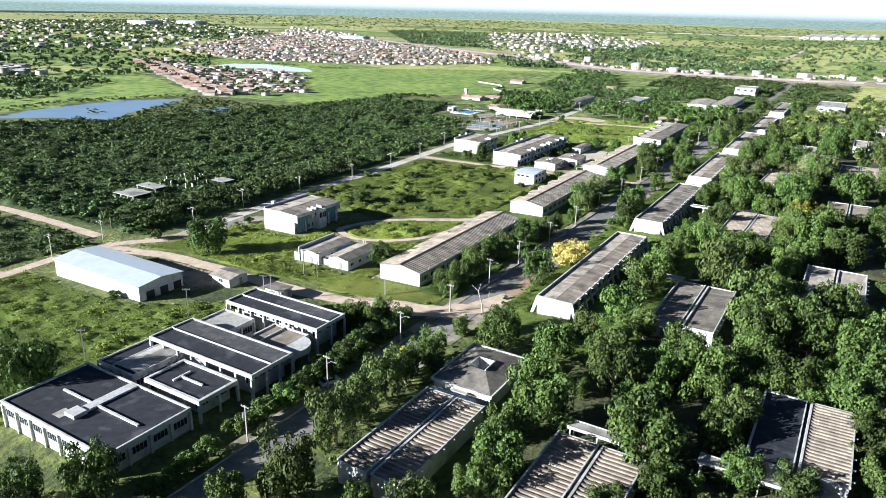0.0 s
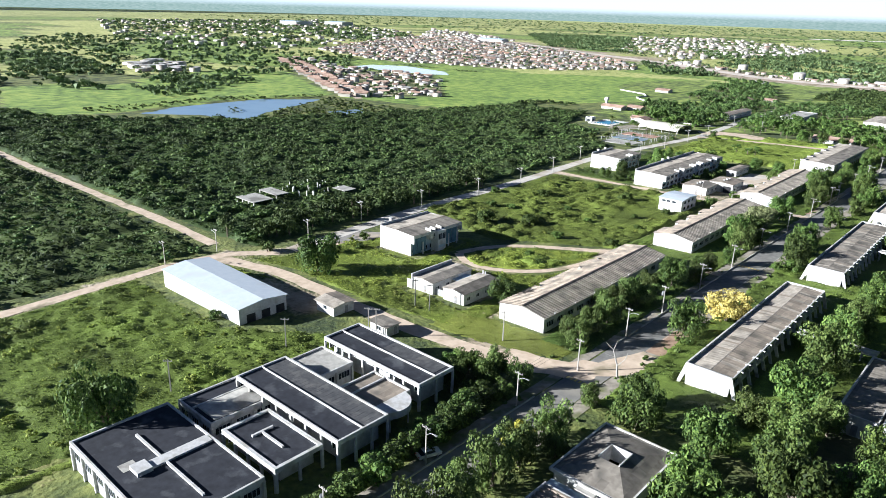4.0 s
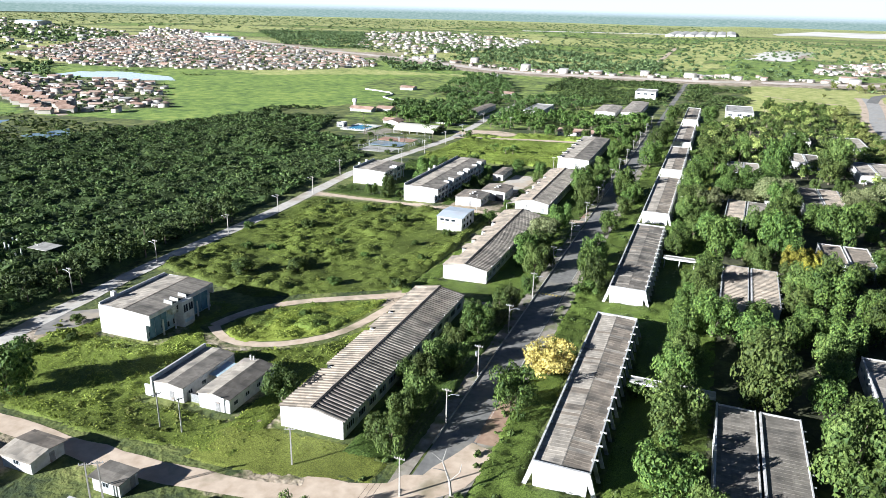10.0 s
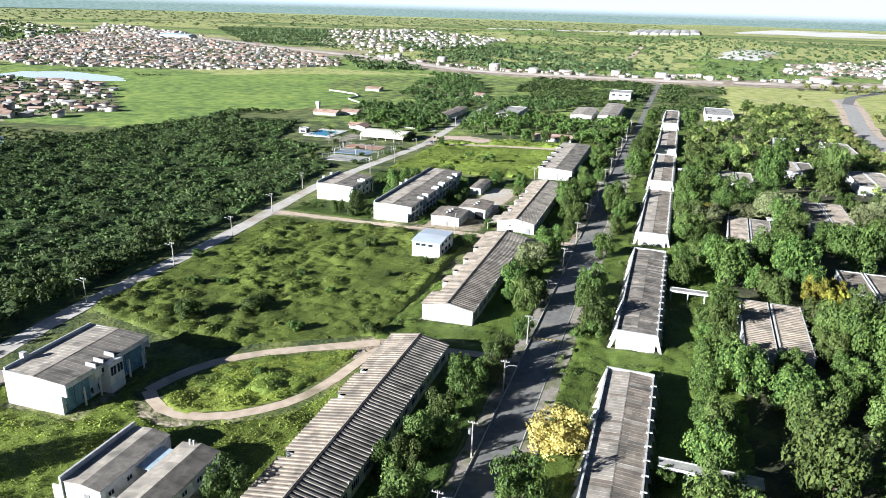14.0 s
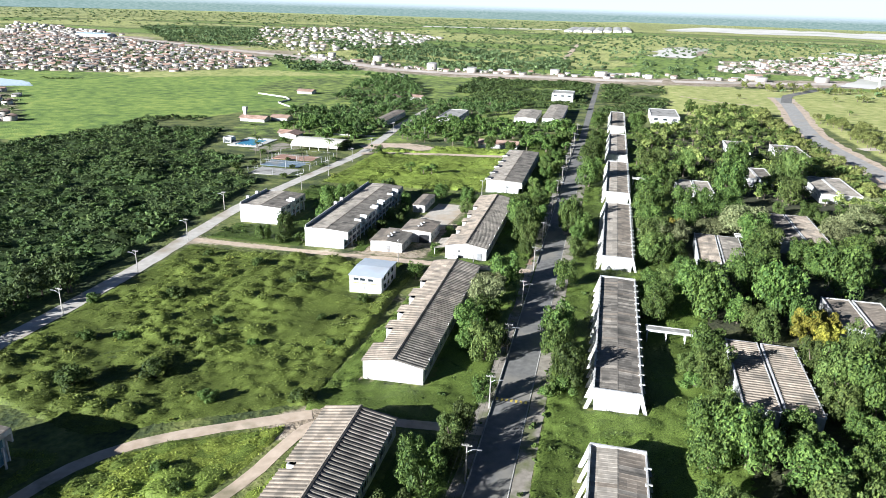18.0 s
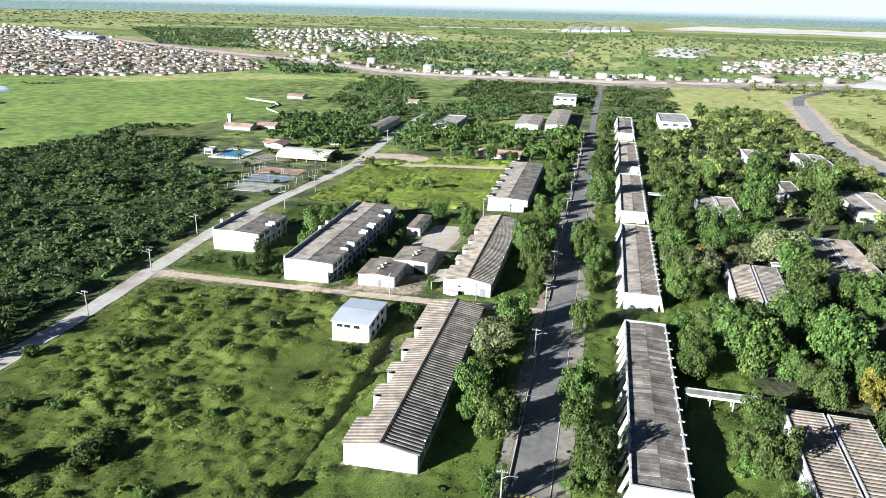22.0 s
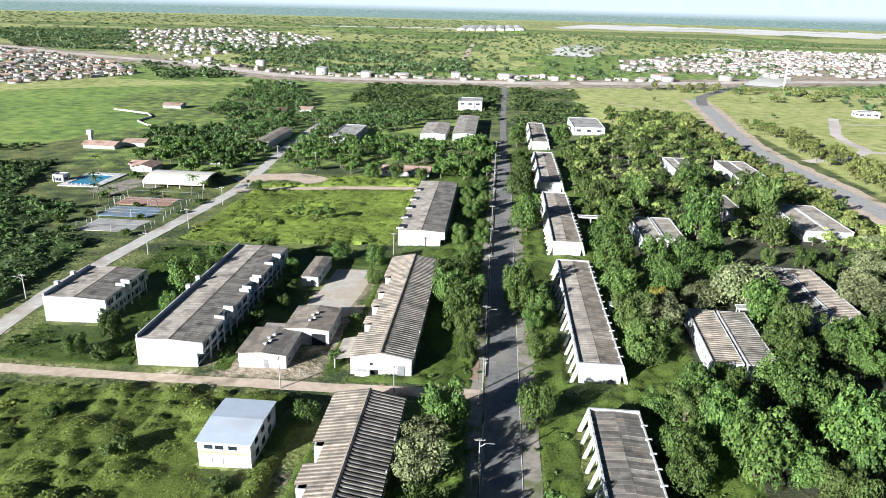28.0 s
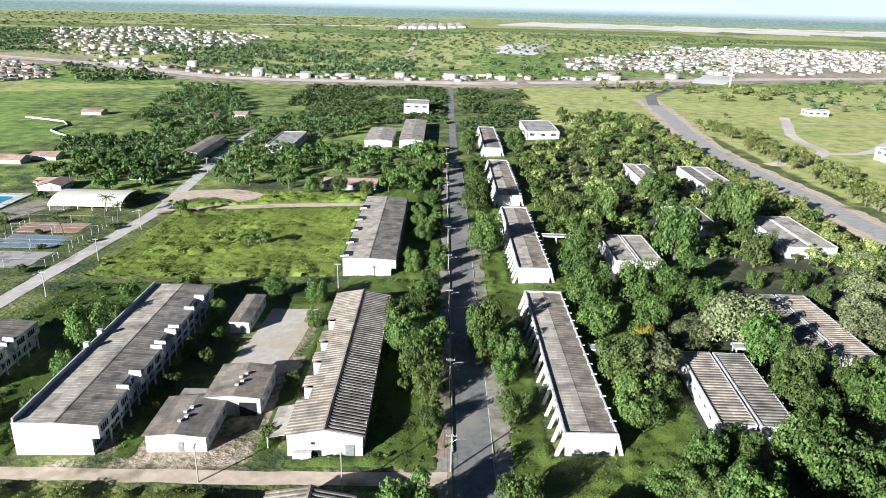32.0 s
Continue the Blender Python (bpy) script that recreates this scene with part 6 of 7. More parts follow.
def clumped(x, y, seed):
    """Height of a weedy sward: overlapping round tussocks of two sizes with hollows between."""
    h = np.zeros(len(x))
    for cell, tall, share in ((6.5, 1.7, 0.45), (3.2, 1.2, 0.62), (1.6, 0.7, 0.75)):
        i, j = np.floor(x / cell), np.floor(y / cell)
        for di in (-1, 0, 1):
            for dj in (-1, 0, 1):
                a, b = i + di, j + dj
                q = np.modf(np.abs(np.sin(a * 127.1 + b * 311.7 + seed) * 43758.5453))[0]
                q2 = np.modf(np.abs(np.sin(a * 269.5 + b * 183.3 + seed) * 24634.6345))[0]
                q3 = np.modf(np.abs(np.sin(a * 71.9 + b * 97.3 + seed) * 13758.41))[0]
                d = np.hypot(x - (a + 0.2 + 0.6 * q) * cell, y - (b + 0.2 + 0.6 * q2) * cell) / (cell * (0.45 + 0.35 * q3))
                h = np.maximum(h, np.where(q3 < share, tall * (0.35 + 0.65 * q) * np.sqrt(np.clip(1 - d * d, 0, 1)), 0))
    return h


def sward(name, polys, dense, tall, size, material, seed, label, margin=0.2, gap=0.8, wide=1.0, category="grass"):
    """Weeds and tufts over a rolling mat of tussocks: the mat itself and leaf blades standing off it."""
    rng = np.random.default_rng(seed)
    verts, faces, base = [], [], 0
    for poly in polys:
        p = np.array(poly, float)
        lo, hi = p.min(0), p.max(0)
        gx, gy = np.meshgrid(np.arange(lo[0], hi[0] + gap, gap), np.arange(lo[1], hi[1] + gap, gap))
        w = gx.shape[1]
        x, y = gx.ravel() + rng.uniform(-0.25, 0.25, gx.size) * gap, gy.ravel() + rng.uniform(-0.25, 0.25, gx.size) * gap
        big = np.array([noise.noise((u * 0.05 / wide, v * 0.05 / wide, seed)) for u, v in zip(x, y)])
        ok = inside(x, y, poly) & clear_of(x, y, margin)
        z = rise(x, y) + np.where(ok, clumped(x / wide, y / wide, seed) * tall * np.clip(0.75 + 0.9 * big, 0.15, 1.6) * 0.85 + 0.02, -0.25)
        i = (np.arange(gx.shape[0] - 1)[:, None] * w + np.arange(w - 1)).ravel()
        i = i[ok[i] | ok[i + 1] | ok[i + w] | ok[i + w + 1]]
        verts.append(np.stack([x, y, z], 1))
        faces.append(np.concatenate([np.stack([i, i + 1, i + w + 1], 1), np.stack([i, i + w + 1, i + w], 1)]) + base)
        base += len(x)
        n = int((hi[0] - lo[0]) * (hi[1] - lo[1]) * dense)
        x, y = rng.uniform(lo[0], hi[0], n), rng.uniform(lo[1], hi[1], n)
        k = inside(x, y, poly) & clear_of(x, y, margin)
        x, y = x[k], y[k]
        big = np.array([noise.noise((u * 0.05 / wide, v * 0.05 / wide, seed)) for u, v in zip(x, y)])
        h = clumped(x / wide, y / wide, seed) * tall * np.clip(0.75 + 0.9 * big, 0.15, 1.6)
        n = len(x)
        c = np.stack([x, y, rise(x, y) + h], 1)
        q = rng.normal(0, 0.5, (n, 3, 3)) * np.array([1, 1, 0.55])
        q[:, 2, 2] = np.abs(q[:, 2, 2]) + 0.35
        sz = size * rng.uniform(0.5, 1.3, n) * (0.6 + 0.5 * h / tall)
        verts.append((c[:, None] + q * sz[:, None, None]).reshape(-1, 3))
        faces.append(sprays(n) + base)
        base += 3 * n
    return tagged(new(name, mesh_of(name, np.concatenate(verts), np.concatenate(faces), material)), label, category, kind="stuff")


sward("scrub_canopy", [SCRUB_LAND], 1.5, 2.5, 1.05, SCRUB, 131, "closed canopy of low green thorn scrub", 1.0, 1.5, 1.7, "scrub")
sward("scrub_canopy_south", [SOUTH_SCRUB], 1.5, 1.9, 0.95, SCRUB, 133, "broken canopy of low green thorn scrub", 1.0, 1.4, 1.5, "scrub")
LAWN = [(-86, -46), (-60, -42), (-55, -20), (-72, -27)]
sward("field_weeds", [FIELD], 10.5, 1.5, 0.28, GRASS_FIELD, 101, "tall tussocky green weeds in an overgrown field")
sward("meadow_weeds", [SOUTH_MEADOW, [(-66, -112), (-64, -180), (-70, -230), (-62, -230), (-62, -180), (-61, -112)]], 9.0, 1.05, 0.33, GRASS, 105, "tall bright green tussocky meadow")
sward("sport_weeds", [SPORT_GREEN, LAWN], 9.0, 1.15, 0.30, GRASS, 107, "rough bright green grass")
sward("rough_weeds", [[(-131, -110), (-92, -96), (-50, -92), (-50, -80), (-49, -12), (-52, -14), (-58, -17), (-70, -24), (-86, -38), (-90, -36), (-112, -36)]], 11.0, 0.65, 0.32, LEAF_MEADOW, 111, "rough green weeds round the sheds", 0.8)
sward("plot_grass", [[(-58, -97), (-50, -95.5), (-36, -95), (-24, -90), (-24, -84), (-33, -81.5), (-58, -82)]], 6.0, 0.22, 0.24, LEAF_FIELD, 117, "short brown-green grass on a plot", 0.6)
sward("yard_weeds", [[(-131, 79), (-50, 79), (-50, 160), (-125, 160)]], 5.0, 0.45, 0.32, LAWN_GRASS, 113, "rough green grass between the halls", 1.2)
sward("verge_weeds", [[(-54, -12), (-54, 0), (-48, 70), (-48, 79), (-48, 160), (-50, 238), (-33, 330), (-21.8, 330), (-21.8, -84), (-33, -84), (-33, -12)], [(-8.8, -100), (26.5, -100), (26.5, 330), (-8.8, 330)]], 6.0, 0.8, 0.27, LAWN_GRASS, 121, "green verge grass")

# ------------------------------------------------------------------ poles and lamps
def pole_thing(x, y, rz, lamp, box_on, tall=7.4):
    e = thing("utility_pole", x, y, "grey concrete utility pole with street lamp arm" if lamp else "grey concrete utility pole with crossarm", "pole", "utility poles", rz)
    bm = bmesh.new()
    prism(bm, [(-0.14, -0.11), (0.14, -0.11), (0.14, 0.11), (-0.14, 0.11)], "z", -0.8, tall)
    for v in bm.verts:
        if v.co.z > 1:
            v.co.x *= 0.6
            v.co.y *= 0.6
    part("shaft", bm, CONCRETE, e)
    part("crossarm", boxed((-0.9, 0.9, -0.06, 0.06, tall - 0.45, tall - 0.32)), CONCRETE, e)
    for i in (-0.8, -0.3, 0.3, 0.8):
        part("insulator", boxed((i - 0.05, i + 0.05, -0.05, 0.05, tall - 0.32, tall - 0.1)), WHITE, e)
    if lamp:
        bm = bmesh.new()
        for a, b in (((0.1, 0, tall - 1.6), (0.9, 0, tall - 1.0)), ((0.9, 0, tall - 1.0), (1.9, 0, tall - 0.85))):
            limb(bm, a, b, 0.05, 0.04)
        part("lamp_arm", bm, STEEL, e)
        part("lamp_head", boxed((1.75, 2.45, -0.13, 0.13, tall - 0.92, tall - 0.78)), STEEL, e)
    if box_on:
        bm = bmesh.new()
        limb(bm, (-0.42, 0, tall - 2.6), (-0.42, 0, tall - 1.6), 0.3, 0.3, 10)
        bmesh.ops.contextual_create(bm, geom=[v for v in bm.verts if v.co.z > tall - 1.7])
        part("transformer", bm, STEEL, e, "grey pole transformer can")
    return e


POLES = {}
for x_, y_, rz_, kind_ in ((-19.6, -157, 0, 3), (-19.6, -136, 0, 1), (-19.6, -111, 0, 1), (-18.6, -91, 0, 2), (-19.2, -69, 0, 1), (-19.4, -50, 0, 3), (-19.4, -27, 0, 1), (-19.4, -4, 0, 1), (-19.4, 20, 0, 1), (-19.4, 47, 0, 1), (-19.5, 75, 0, 1), (-19.5, 101, 0, 1),
                           (-19.5, 113, 0, 3), (-19.5, 137, 0, 1), (-19.5, 163, 0, 1), (-19.5, 190, 0, 1), (-19.5, 217, 0, 1), (-19.5, 250, 0, 1), (-19.5, 285, 0, 1), (-19.5, 320, 0, 1)):
    POLES[kind_] = copy_thing(POLES[kind_], pose(x_, y_, gz(x_, y_), 0, 0, rz_)) if kind_ in POLES else pole_thing(x_, y_, rz_, kind_ in (1,), kind_ == 3)
for x_, y_ in ((-132, 14), (-132, 44), (-134, -18), (-137.5, -46), (-132, -74), (-143, -118), (-143, -101), (-136, 76), (-143, 112), (-128, 150), (-127, 178), (-127, 210), (-127, 240), (-132, 298)):
    copy_thing(POLES[1], pose(x_, y_, gz(x_, y_), 0, 0, 180))
for x_, y_, rz_ in ((-39, -90, 20), (-63, -89, 60), (-68, -89, 60), (-72, -126, 40), (-72, -153, 40), (-37, 70, 90), (-61, 72.5, 90), (-50, 156, 0), (-61.5, -108.5, 30), (-63.0, -109.5, 30), (-108, 283, 0)):
    copy_thing(POLES[2], pose(x_, y_, gz(x_, y_), 0, 0, rz_))
CABLE = surface("black_cable", (0.02, 0.02, 0.02), (0.03, 0.03, 0.03), 2, 0.6, 0)
for off_ in (-0.8, 0.0, 0.8):
    cu = bpy.data.curves.new("power_line", "CURVE")
    cu.dimensions, cu.bevel_depth = "3D", 0.02
    ys_ = (-157, -136, -111, -91, -69, -50, -27, -4, 20, 47, 75, 101, 113, 137, 163, 190, 217, 250)
    sp = cu.splines.new("POLY")
    pts_ = [((-19.45 + off_), a + (b - a) * t, gz(-19.4, a + (b - a) * t) + 7.3 - 4 * 0.35 * t * (1 - t)) for a, b in zip(ys_, ys_[1:]) for t in (0, 0.33, 0.66)]
    sp.points.add(len(pts_) - 1)
    for p_, q_ in zip(sp.points, pts_):
        p_.co = (*q_, 1)
    cu.materials.append(CABLE)
    tagged(new("power_line", cu), "thin black power line along the road", "cable", "power lines")

# ------------------------------------------------------------------ kerbs, plots and the striped hump
for name_, xa_, xb_ in (("kerb_west", -19.15, -18.9), ("kerb_east", -12.1, -11.85)):
    vs_, fs_ = [], []
    for i, y in enumerate(np.arange(-250, 300, 6.0)):
        z = gz(-15.5, y)
        vs_ += [(xa_, y, z - 0.2), (xa_, y, z + 0.2), (xb_, y, z + 0.2), (xb_, y, z - 0.2)]
        if i and not (-106 < y < -72 or 66 < y < 84 and xa_ < -15):
            k = 4 * i
            fs_ += [(k - 4 + j, k - 3 + j, k + 1 + j, k + j) for j in range(3)]
    tagged(new(name_, mesh_of(name_, vs_, fs_, SLAB)), "worn pale concrete kerb", "kerb", kind="structure")
ribbon("pavement_west", [(-20.6, -160), (-20.6, 330)], 2.6, PAVE, "sandy worn pavement strip", 0.05, seed=21, ragged=0.1, category="pavement")
ribbon("pavement_east", [(-10.3, -120), (-10.3, 210)], 3.0, PAVE, "sandy worn pavement strip", 0.05, seed=22, ragged=0.12, category="pavement")
BRICKSOIL = surface("red_soil", (0.30, 0.19, 0.13), (0.42, 0.29, 0.2), 0.8, 0.95, 0.2, (0.22, 0.18, 0.1), 0.3, 0.6)
ribbon("forecourt_east", [(-9.6, -73), (-9.6, -58)], 5.5, BRICKSOIL, "bare reddish forecourt", 0.075, seed=23, category="pavement")
ribbon("forecourt_west", [(-22.5, 79), (-22.5, 92)], 4.0, BRICKSOIL, "bare reddish plot beside the road", 0.075, seed=24, category="pavement")
ribbon("forecourt_stone", [(-9.8, 86), (-9.8, 113)], 4.4, PAVE, "worn stone parking bay", 0.075, seed=25, category="pavement")
ribbon("yard", [(-62, 108), (-60, 122), (-59, 142)], 12, surface("pale_yard", (0.46, 0.42, 0.36), (0.60, 0.54, 0.46), 0.6, 0.95, 0.1, (0.50, 0.40, 0.29), 0.1, 0.52), "pale paved yard behind workshops", 0.06, seed=26, category="pavement")
ribbon("forecourt_hall", [(-128, -64), (-112, -52), (-112, -40)], 13, surface("old_court", (0.2, 0.19, 0.18), (0.32, 0.3, 0.27), 0.5, 0.95, 0.1, (0.4, 0.34, 0.26), 0.12, 0.55), "cracked grey forecourt with planting beds", 0.05, seed=27, category="pavement")
YELLOW = surface("yellow_road_paint", (0.55, 0.42, 0.08), (0.66, 0.52, 0.12), 3, 0.8, 0.05, (0.3, 0.26, 0.15), 0.8, 0.6)


def speed_hump(y):
    e = thing("speed_hump", -18.8, y, "speed hump with worn yellow stripes", "speed hump", "speed humps", z=gz(-15.5, y) + 0.05)
    bm = bmesh.new()
    prism(bm, [(-0.9, 0), (0.9, 0), (0.5, 0.12), (-0.5, 0.12)], "x", 0, 6.6)
    part("hump", bm, ASPHALT, e)
    for i in range(7):
        part("stripe", boxed((0.2 + i * 0.95, 0.65 + i * 0.95, -0.5, 0.5, 0.12, 0.126)), YELLOW, e)


speed_hump(-0.5)
speed_hump(-95)

# ------------------------------------------------------------------ parked car
CARPAINT = surface("white_car_paint", (0.75, 0.76, 0.77), (0.8, 0.8, 0.8), 1.0, 0.25, 0.0)
RUBBER = surface("tyre_rubber", (0.02, 0.02, 0.02), (0.035, 0.035, 0.035), 6, 0.9, 0.1)


def parked_car(x, y, rz, paint, label):
    e = thing("car", x, y, label, "car", "parked cars", rz)
    bm = bmesh.new()
    prism(bm, [(-2.1, 0.35), (2.1, 0.35), (2.15, 0.7), (1.95, 0.92), (0.95, 1.0), (-1.7, 1.02), (-2.12, 0.9)], "y", -0.85, 0.85)
    bmesh.ops.bevel(bm, geom=bm.edges[:], offset=0.06, segments=2, affect="EDGES")
    part("body", bm, paint, e)
    bm = bmesh.new()
    prism(bm, [(-1.75, 1.0), (1.0, 1.0), (0.35, 1.48), (-1.25, 1.5)], "y", -0.74, 0.74)
    part("cabin", bm, GLASS, e, "dark tinted glass cabin")
    part("roof", boxed((-1.2, 0.32, -0.68, 0.68, 1.48, 1.53)), paint, e)
    for wx in (-1.3, 1.3):
        for wy in (-0.8, 0.8):
            bm = bmesh.new()
            limb(bm, (wx, wy - 0.1, 0.32), (wx, wy + 0.1, 0.32), 0.32, 0.32, 14)
            wheel = part("wheel", bm, RUBBER, e)
            bm = bmesh.new()
            prism(bm, [(wx + 0.19 * math.cos(a), 0.32 + 0.19 * math.sin(a)) for a in np.linspace(0, 2 * math.pi, 10, endpoint=False)], "y", wy - 0.11, wy + 0.11)
            part("rim", bm, STEEL, wheel)
    for wy in (-0.6, 0.6):
        part("headlight", boxed((2.08, 2.17, wy - 0.18, wy + 0.18, 0.66, 0.8)), WHITE, e)
        part("tail_light", boxed((-2.16, -2.08, wy - 0.15, wy + 0.15, 0.7, 0.88)), surface("red_lens", (0.4, 0.02, 0.02), (0.45, 0.03, 0.03), 2, 0.3, 0), e)


parked_car(-20.8, -134, 70, CARPAINT, "white hatchback parked under trees by the road")

# ------------------------------------------------------------------ sports ground
sc = thing("sports_canopy", -172, 233, "open sports court under a pale arched roof", "canopy")
arch_ = [(10 + 10.5 * math.sin(a), 1.3 + 3.9 * math.cos(a)) for a in np.linspace(-1.35, 1.35, 17)]
bm = bmesh.new()
prism(bm, arch_ + [(p[0], p[1] - 0.12) for p in reversed(arch_)], "x", 0, 28)
part("arched_roof", bm, surface("cream_metal_roof", (0.66, 0.62, 0.52), (0.76, 0.72, 0.62), 0.5, 0.6, 0.05, (0.6, 0.56, 0.48), 0.2, 0.6), sc, "cream arched metal roof")
for i in range(6):
    for y_ in (0.2, 19.6):
        part("column", boxed((0.3 + i * 5.4, 0.6 + i * 5.4, y_, y_ + 0.3, -0.8, 2.4)), WHITE, sc)
part("floor_slab", boxed((0, 28, 0.5, 19.5, -0.6, 0.08)), PAVE, sc)
CLAY = surface("red_court", (0.36, 0.2, 0.14), (0.46, 0.28, 0.2), 0.6, 0.95, 0.1, (0.4, 0.33, 0.26), 0.12, 0.55)
BLUECOURT = surface("blue_court", (0.14, 0.2, 0.26), (0.2, 0.27, 0.33), 0.6, 0.95, 0.1, (0.26, 0.27, 0.26), 0.12, 0.55)


def court(x0, x1, y0, y1, mat, label):
    e = thing("sports_court", x0, y0, label, "sports court", "open courts", z=gz((x0 + x1) / 2, (y0 + y1) / 2))
    w, n = x1 - x0, y1 - y0
    part("surface", boxed((0, w, 0, n, -0.7, 0.12)), mat, e)
    for s in ((1, w - 1, 1, 1.08), (1, w - 1, n - 1.08, n - 1), (1, 1.08, 1, n - 1), (w - 1.08, w - 1, 1, n - 1), (w / 2 - 0.04, w / 2 + 0.04, 1, n - 1)):
        part("line", boxed((*s, 0.12, 0.125)), WHITE, e)
    for x in (0.6, w - 0.6):
        part("goal_post", boxed((x - 0.05, x + 0.05, n / 2 - 1.5, n / 2 - 1.4, 0.1, 2.1), (x - 0.05, x + 0.05, n / 2 + 1.4, n / 2 + 1.5, 0.1, 2.1), (x - 0.05, x + 0.05, n / 2 - 1.5, n / 2 + 1.5, 2.1, 2.2)), WHITE, e)
    for x in (0, w / 2, w):
        for y in (0, n):
            part("fence_post", boxed((x - 0.06, x + 0.06, y - 0.06, y + 0.06, -0.5, 3.0)), STEEL, e)
    for y in (0, n):
        part("fence_rail", boxed((0, w, y - 0.02, y + 0.02, 2.9, 2.95)), STEEL, e)


court(-170, -140, 206, 217, CLAY, "red clay court with faded lines")
court(-168, -141, 190, 203, BLUECOURT, "faded blue concrete court")
court(-165, -140, 172, 186, SLAB, "cracked grey concrete court")
pl_ = thing("swimming_pool", -212, 228, "blue swimming pool with white deck", "pool")
part("deck", boxed((2.5, 21, 3, 6, -0.8, 0.55), (2.5, 21, 24, 28, -0.8, 0.55), (2.5, 5, 6, 24, -0.8, 0.55), (17, 21, 6, 24, -0.8, 0.55)), OLDWHITE, pl_)
part("water", boxed((5, 17, 6, 24, -0.8, 0.35)), surface("pool_water", (0.08, 0.30, 0.45), (0.10, 0.36, 0.52), 0.3, 0.08, 0.0), pl_)
for i in range(6):
    part("start_post", boxed((6 + i * 2.0, 6.3 + i * 2.0, 4.5, 4.8, 0.5, 1.3)), WHITE, pl_)
ribbon("pool_yard", [(-186, 222), (-178, 246)], 14, PAVE, "grey pool yard", 0.05, seed=31, category="pavement")

# ------------------------------------------------------------------ ruin in the scrub
ru = thing("ruin", -188, -62, "roofless ruin of grey slabs and bare posts", "ruin")
part("roof_slab", boxed((0, 12, -4, 5, 2.9, 3.15)), SLAB, ru)
part("roof_slab", boxed((-4, 8, 9, 15, 2.7, 2.95)), SLAB, ru)
rr_ = random.Random(8)
for i in range(26):
    x_, y_ = rr_.uniform(-6, 14), rr_.uniform(18, 40)
    part("post", boxed((x_, x_ + 0.35, y_, y_ + 0.35, -0.6, rr_.uniform(2.2, 3.8))), OLDWHITE, ru)
for x_, y_ in ((0.2, -3.8), (11.5, -3.8), (0.2, 4.6), (11.5, 4.6), (-3.8, 9.2), (7.5, 9.2), (-3.8, 14.5), (7.5, 14.5), (4, -3.8), (8, -3.8)):
    part("post", boxed((x_, x_ + 0.35, y_, y_ + 0.35, -0.6, 2.9)), OLDWHITE, ru)
part("roof_slab", boxed((12, 20, 34, 40, 2.4, 2.6)), SLAB, ru)

# ------------------------------------------------------------------ the far town, villages and woods
HOUSE_WALL = surface("far_house_walls", (0.46, 0.41, 0.36), (0.66, 0.61, 0.55), 0.2, 0.9, 0.0, spread=0.28, island=True)
HOUSE_ROOF = surface("far_house_roofs", (0.40, 0.23, 0.16), (0.60, 0.45, 0.36), 0.05, 0.9, 0.0, spread=0.5, island=True)
HOUSE_PALE = surface("far_pale_roofs", (0.40, 0.38, 0.35), (0.62, 0.60, 0.57), 0.05, 0.8, 0.0, spread=0.3, island=True)


def house_town(name, polys, gap_x, gap_y, turn, share, seed, label, pale=0.35, size=1.0):
    """Rows of small houses along streets: walls and two-slope roofs, joined into masses."""
    rng = np.random.default_rng(seed)
    walls, roofs = [[], []], [[], [], [], []]
    c, s = math.cos(turn), math.sin(turn)
    count = 0
    for poly in polys:
        p = np.array(poly, float)
        mid = p.mean(0)
        reach = np.abs(p - mid).max() * 1.5
        for u in np.arange(-reach, reach, gap_x):
            for v in np.arange(-reach, reach, gap_y):
                a, b = u + rng.uniform(-0.3, 0.3) * gap_x, v + rng.uniform(-0.3, 0.3) * gap_y
                x, y = mid[0] + a * c - b * s, mid[1] + a * s + b * c
                if rng.random() > share or not inside(x, y, poly):
                    continue
                w, d, h = size * rng.uniform(3, 5.5), size * rng.uniform(3.5, 7), size * rng.uniform(2.8, 4.4) * (1.8 if rng.random() < 0.1 else 1)
                rt = turn + rng.choice((0, 1.5708)) + rng.normal(0, 0.05)
                cc, ss = math.cos(rt), math.sin(rt)
                z = gz(x, y)
                def at(px, py, pz):
                    return (x + px * cc - py * ss, y + px * ss + py * cc, z + pz)
                k = len(walls[0])
                walls[0] += [at(-w, -d, -1), at(w, -d, -1), at(w, d, -1), at(-w, d, -1), at(-w, -d, h), at(w, -d, h), at(w, d, h), at(-w, d, h)]
                walls[1] += [(k, k + 1, k + 5, k + 4), (k + 1, k + 2, k + 6, k + 5), (k + 2, k + 3, k + 7, k + 6), (k + 3, k, k + 4, k + 7), (k + 4, k + 5, k + 6, k + 7)]
                j = 2 if rng.random() < pale else 0
                m = len(roofs[j])
                e = 0.5
                r = rng.uniform(0.6, 1.6) if j == 0 else 0.3
                roofs[j] += [at(-w - e, -d - e, h), at(0, -d - e, h + r), at(0, d + e, h + r), at(-w - e, d + e, h), at(w + e, -d - e, h), at(w + e, d + e, h)]
                roofs[j + 1] += [(m, m + 1, m + 2, m + 3), (m + 1, m + 4, m + 5, m + 2)]
                count += 1
    e = tagged(new(name), label, "town", kind="stuff")
    for nm, vs, fs, mat in (("walls", *walls, HOUSE_WALL), ("tiled_roofs", roofs[0], roofs[1], HOUSE_ROOF), ("pale_roofs", roofs[2], roofs[3], HOUSE_PALE)):
        if vs:
            o = new(nm, mesh_of(nm, vs, fs, mat))
            o.parent = e
            tagged(o, kind="stuff")


